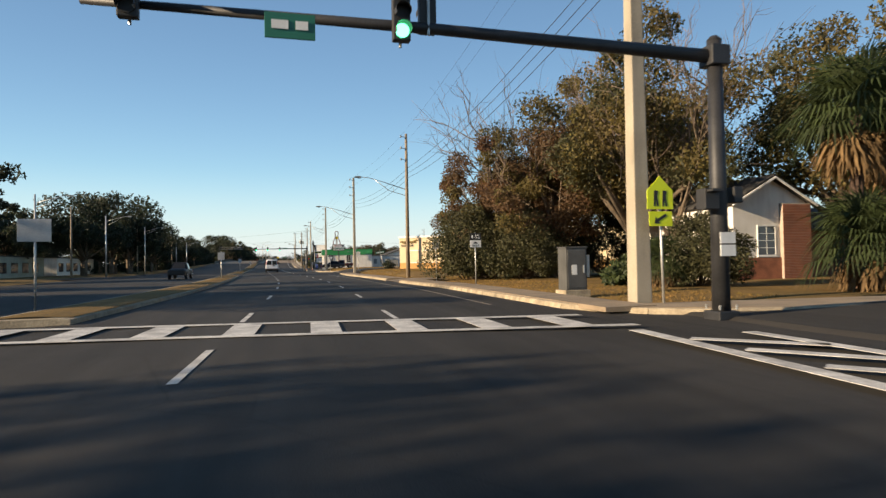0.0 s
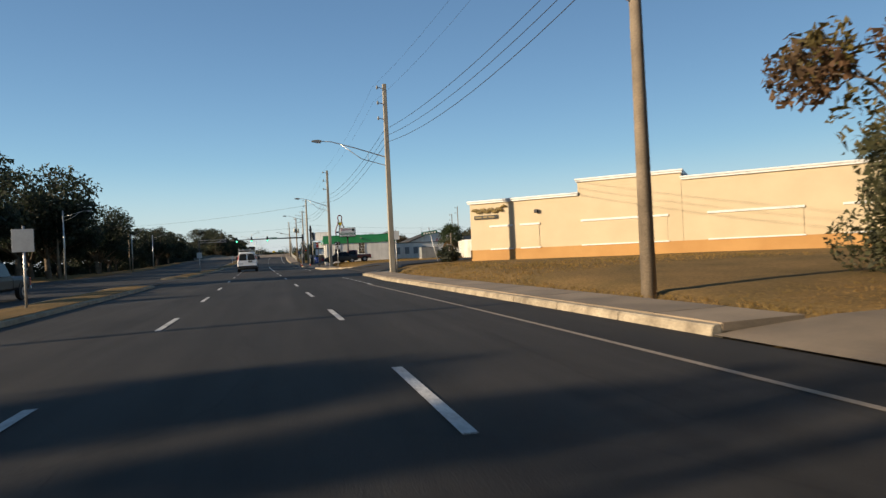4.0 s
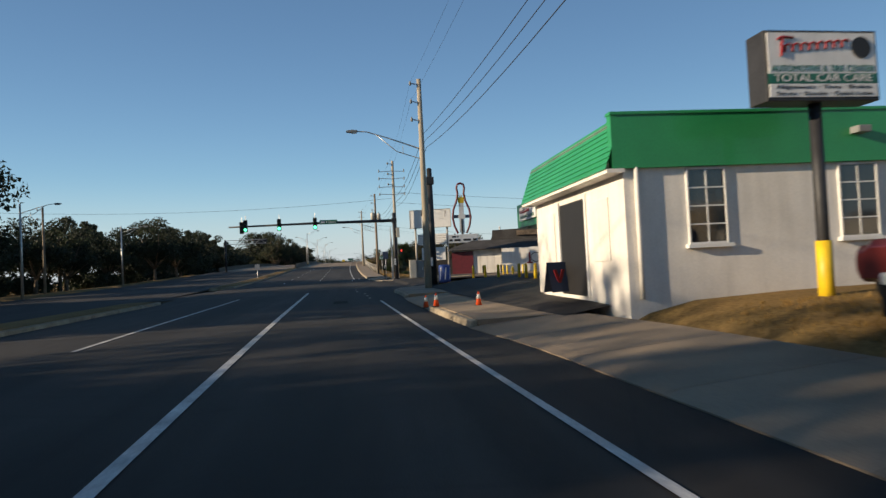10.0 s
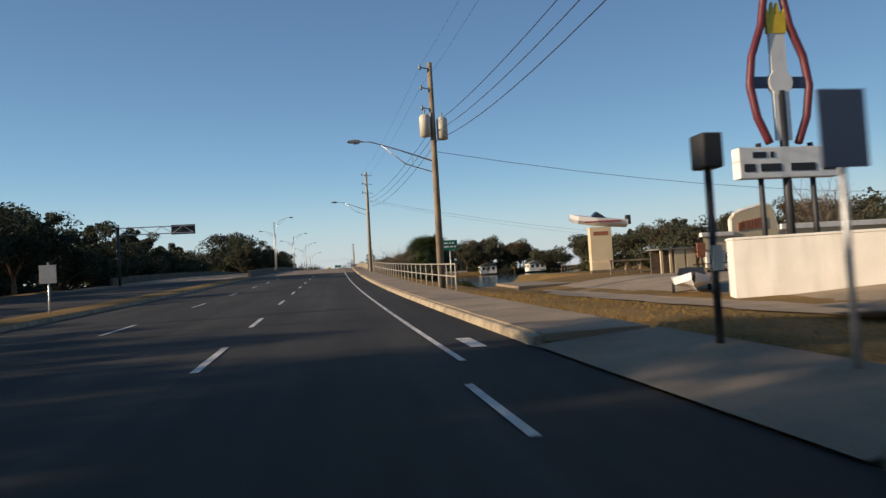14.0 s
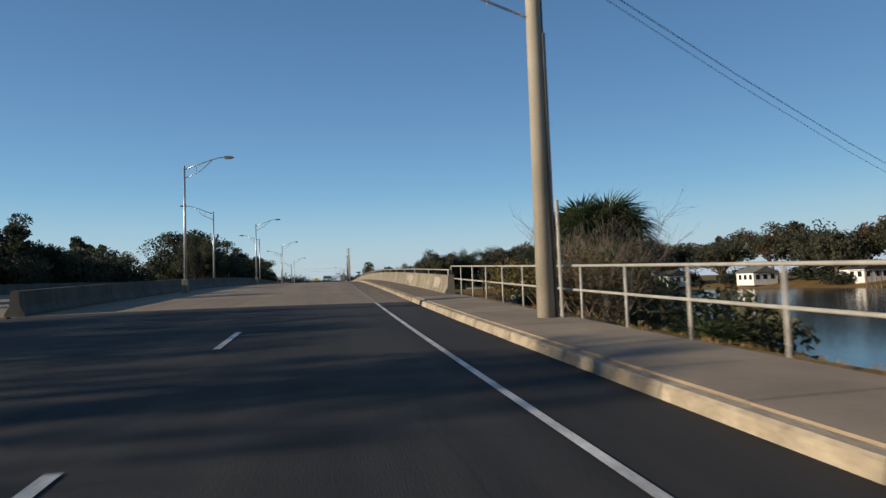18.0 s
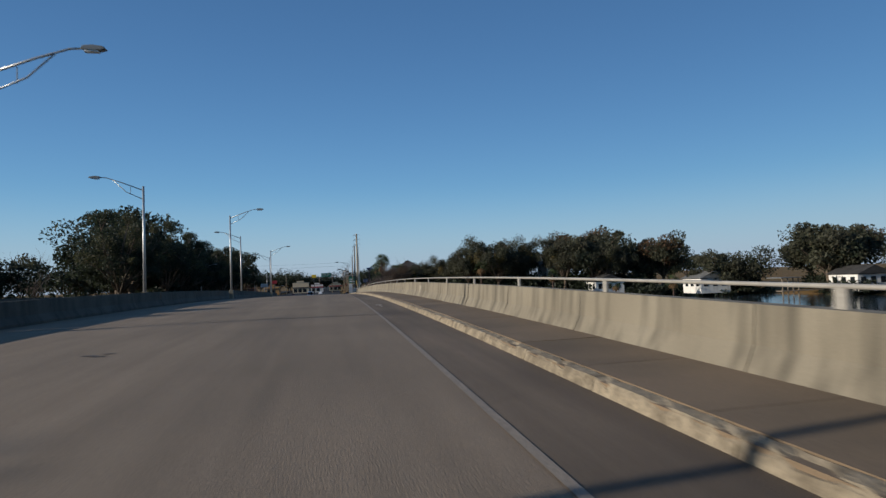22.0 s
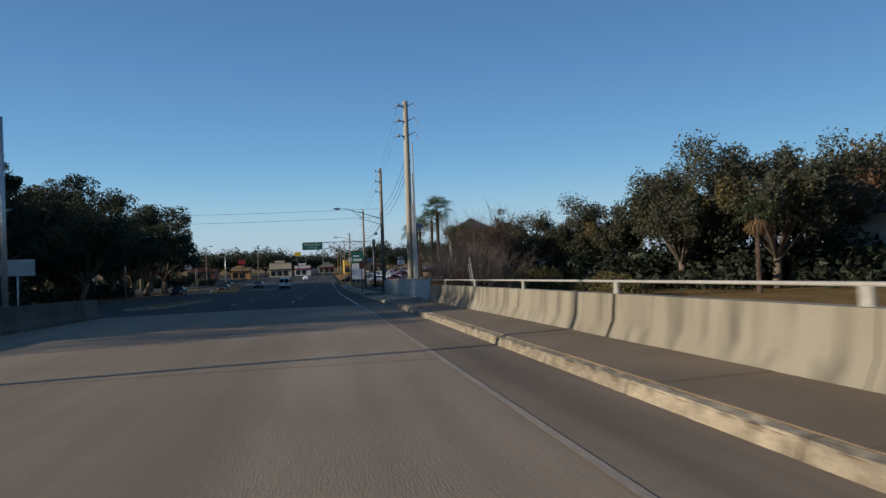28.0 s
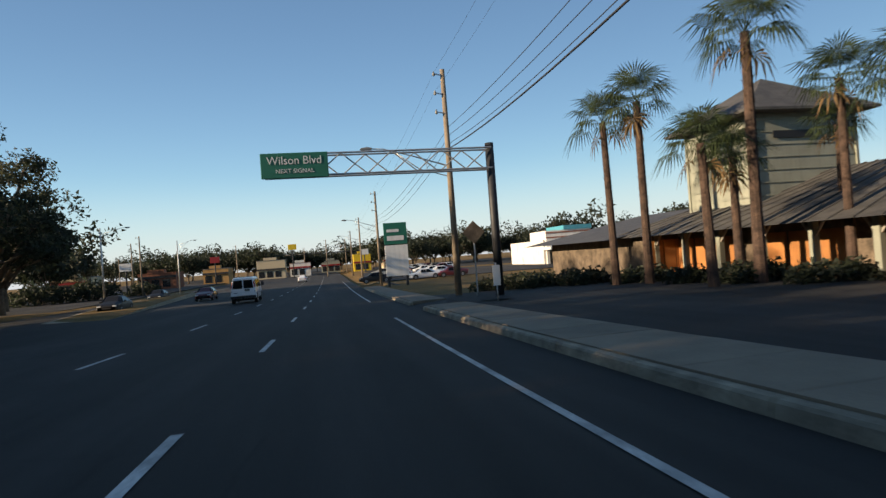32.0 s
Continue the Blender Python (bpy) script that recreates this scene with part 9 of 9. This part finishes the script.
# aprons and corner pads
for pts_, lab in (([(C(79) + KERB + .2, 78.9), (C(79) + WALK + .15, 78.9), (9.4, 81.6), (10.1, 83.5), (8.8, 82.7), (7.7, 81.8), (6.75, 80.3)], "concrete corner pad at the side street"),
                  ([(C(105) + KERB + .15, 105.25), (5.65, 104.4), (6.55, 103.4), (7.45, 102.0), (8.6, 101.6), (C(105) + WALK + .9, 105.25)], "concrete corner pad at the side street"),
                  ([(C(149) + KERB + .2, 148.9), (C(150) + KERB + .5, 150.6), (C(151) + KERB + 1.4, 152.0), (C(152) + KERB + 3.0, 153.2), (C(152) + KERB + 5.0, 153.5), (C(152) + KERB + 5.0, 148.9)], "concrete corner pad at the junction"),
                  ([(C(175) + KERB + .2, 174.6), (C(172) + KERB + .6, 172.5), (C(171) + KERB + 1.6, 170.8), (C(170) + KERB + 3.6, 169.9), (C(170) + KERB + 8.6, 169.8), (C(171) + KERB + 8.6, 171.2), (C(174) + WALK + .6, 174.6)], "concrete corner pad at the junction"),
                  ([(C(13) + KERB + .3, 14.2), (C(13) + KERB + 1.2, 13.0), (C(13) + KERB + 4, 11.7), (C(13) + KERB + 12, 11.3), (C(13) + KERB + 12, 13.2), (C(13) + WALK + .8, 14.2)], "concrete corner pad by the signal mast")):
    zz = .13 if pts_[0][1] < 140 else .16 if pts_[0][1] < 170 else .22
    tagged(new("pavement", Shape().prism(pts_, "z", zz - .2, zz).mesh("pavement", M["concrete"])), lab, "pavement", kind="structure")
for y0, y1, x1 in ((40.65, 45.95, 2), (134.2, 141.8, .5), (174.1, 179.8, .55)):
    tagged(new("pavement", strip([(KERB, .0), (KERB + .3, .03), (WALK + .6, .14), (WALK + x1, .14)], y0, y1).mesh("pavement", M["concrete" if y0 < 115 else "concrete"])), "sloping concrete driveway apron", "pavement", kind="structure")
apron = thing("pavement", "wide worn concrete driveway apron", "pavement", kind="structure")
for i in range(6):
    a_ = 113.45 + 2.44 * i
    part("slab", closed_strip([(KERB - .04, -.2), (KERB - .04, -.012), (KERB + .25, .03), (WALK + .3, .15), (WALK + 1.0, .19), (WALK + 1.0, -.2)], a_, a_ + 2.425, 1.3), M["concrete"], apron)
# asphalt lots
def lot(pts_, label, z=None, material="asphalt"):
    vs = [(x, y, (ground_z(x, y) if z is None else z) + .04) for x, y in pts_]
    n = len(vs)
    tagged(new("parking_lot", Shape().add(vs + [(x, y, q - .4) for x, y, q in vs], [tuple(range(n))] + [(i, (i + 1) % n, n + (i + 1) % n, n + i) for i in range(n)]).mesh("parking_lot", M[material])), label, "parking lot", kind="structure")


def sloping_lot(y0, y1, x1, label):
    """Asphalt that climbs from the back of the footway to a wall at x1."""
    vs, fs = [], []
    n = int((y1 - y0) / .8)
    for i in range(n + 1):
        y = y0 + (y1 - y0) * i / n
        xa = C(y) + K(y) + WALK + .5
        for j in range(9):
            x = xa + (x1 - xa) * j / 8
            vs.append((x, y, max(.165 + .40 * min(1, (x - xa) / 2.6), ground_z(x, y) + .08)))
        if i:
            fs += [((i - 1) * 9 + j, (i - 1) * 9 + j + 1, i * 9 + j + 1, i * 9 + j) for j in range(8)]
    tagged(new("parking_lot", Shape().add(vs, fs).mesh("parking_lot", M["asphalt"])), label, "parking lot", kind="structure")


sloping_lot(127.6, 132.85, 6.98, "dark asphalt lot before the bay doors")
sloping_lot(132.85, 145.2, 10.69, "dark asphalt lot before the tyre shop office")
sloping_lot(145.2, 149.0, 24, "dark asphalt lot beside the tyre shop")
lot([(-28, 505), (-95, 505), (-95, 760), (-24, 760)], "grey asphalt lots before the far shops", z=-.3)
lot([(14, 604), (90, 560), (90, 760), (20, 760)], "grey asphalt lots behind the shopping strip", z=-.3)
_vs = [(x, y0 + (y - y0) * k, z) for x, y0, y in ((9.2, 171.7, 182), (12, 170.5, 182), (22, 170.3, 182), (34, 170.3, 182)) for k, z in ((0, -.1), (.004, .14), (.24, .34), (1, .36))]
tagged(new("parking_lot", Shape().add(_vs, [(4 * i + j, 4 * i + j + 1, 4 * i + j + 5, 4 * i + j + 4) for i in range(3) for j in range(3)]).mesh("parking_lot", M["concrete"])), "worn concrete apron rising to the low building", "parking lot", kind="structure")
vs, fs = [], []
for i in range(29):
    y = 178 + i
    xa, xb = float(np.interp(y, (178, 181, 196, 206), (12.5, 9.6, 9.0, 12.0))) + .25 * math.sin(y * 1.7), float(np.interp(y, (178, 186, 206), (16, 34, 34)))
    for j in range(19):
        x = xa + (xb - xa) * j / 18
        vs.append((x, y, ground_z(x, y) + .035))
    if i:
        fs += [((i - 1) * 19 + j, (i - 1) * 19 + j + 1, i * 19 + j + 1, i * 19 + j) for j in range(18)]
tagged(new("parking_lot", Shape().add(vs, fs).mesh("parking_lot", M["concrete"])), "sandy concrete lot beside the river road", "parking lot", kind="structure")
lot([(10.5, 206), (22, 207), (22, 216), (12, 217)], "pale concrete boat ramp lot", z=.3, material="concrete")
lot([(9.0, 456), (9.6, 520), (60, 520), (60, 536), (12, 600), (9, 560)], "asphalt shopping lot", z=-.25)
_vs, _fs = [], []
for i in range(25):
    y = 420.8 + 2 * i
    for j in range(9):
        x = C(y) + WALK + .32 + (17.6 - C(y) - WALK - .32) * j / 8
        _vs.append((x, y, max(ground_z(x, y), Z(y) + .1 if j == 0 else -9) + (.03 if j == 0 else .09)))
    if i:
        _fs += [((i - 1) * 9 + j, (i - 1) * 9 + j + 1, i * 9 + j + 1, i * 9 + j) for j in range(8)]
tagged(new("parking_lot", Shape().add(_vs, _fs).mesh("parking_lot", M["asphalt"])), "dark asphalt drive before the restaurant", "parking lot", kind="structure")
# tufts of dry grass on the lots that the road passes
rg_ = np.random.default_rng(91)
gv, gf = [], []
for x0, x1, y0, y1, n in ((7.9, 13.5, 42, 79, 5200), (13.5, 24, 50, 70, 2600), (7.4, 17, 104, 125, 6500), (17, 26, 102, 118, 2200), (8.2, 14, 15, 40, 3000), (4.9, 9, 178, 196, 1500), (4.5, 9, 206, 245, 1500)):
    for _ in range(n):
        x, y = rg_.uniform(x0, x1), rg_.uniform(y0, y1)
        if x < C(y) + WALK + .7:
            continue
        z = ground_z(x, y)
        for k in range(3):
            a, h, w = rg_.uniform(0, 6.28), rg_.uniform(.03, .09), .012
            bx, by = x + rg_.uniform(-.06, .06), y + rg_.uniform(-.06, .06)
            i = len(gv)
            gv += [(bx - w * math.cos(a), by - w * math.sin(a), z - .02), (bx + w * math.cos(a), by + w * math.sin(a), z - .02), (bx + rg_.normal() * .04, by + rg_.normal() * .04, z + h)]
            gf.append((i, i + 1, i + 2))
tagged(new("grass_tufts", fast_mesh("grass_tufts", gv, gf, M["blades"])), "short dry brown grass blades on the lots", "grass", kind="stuff")
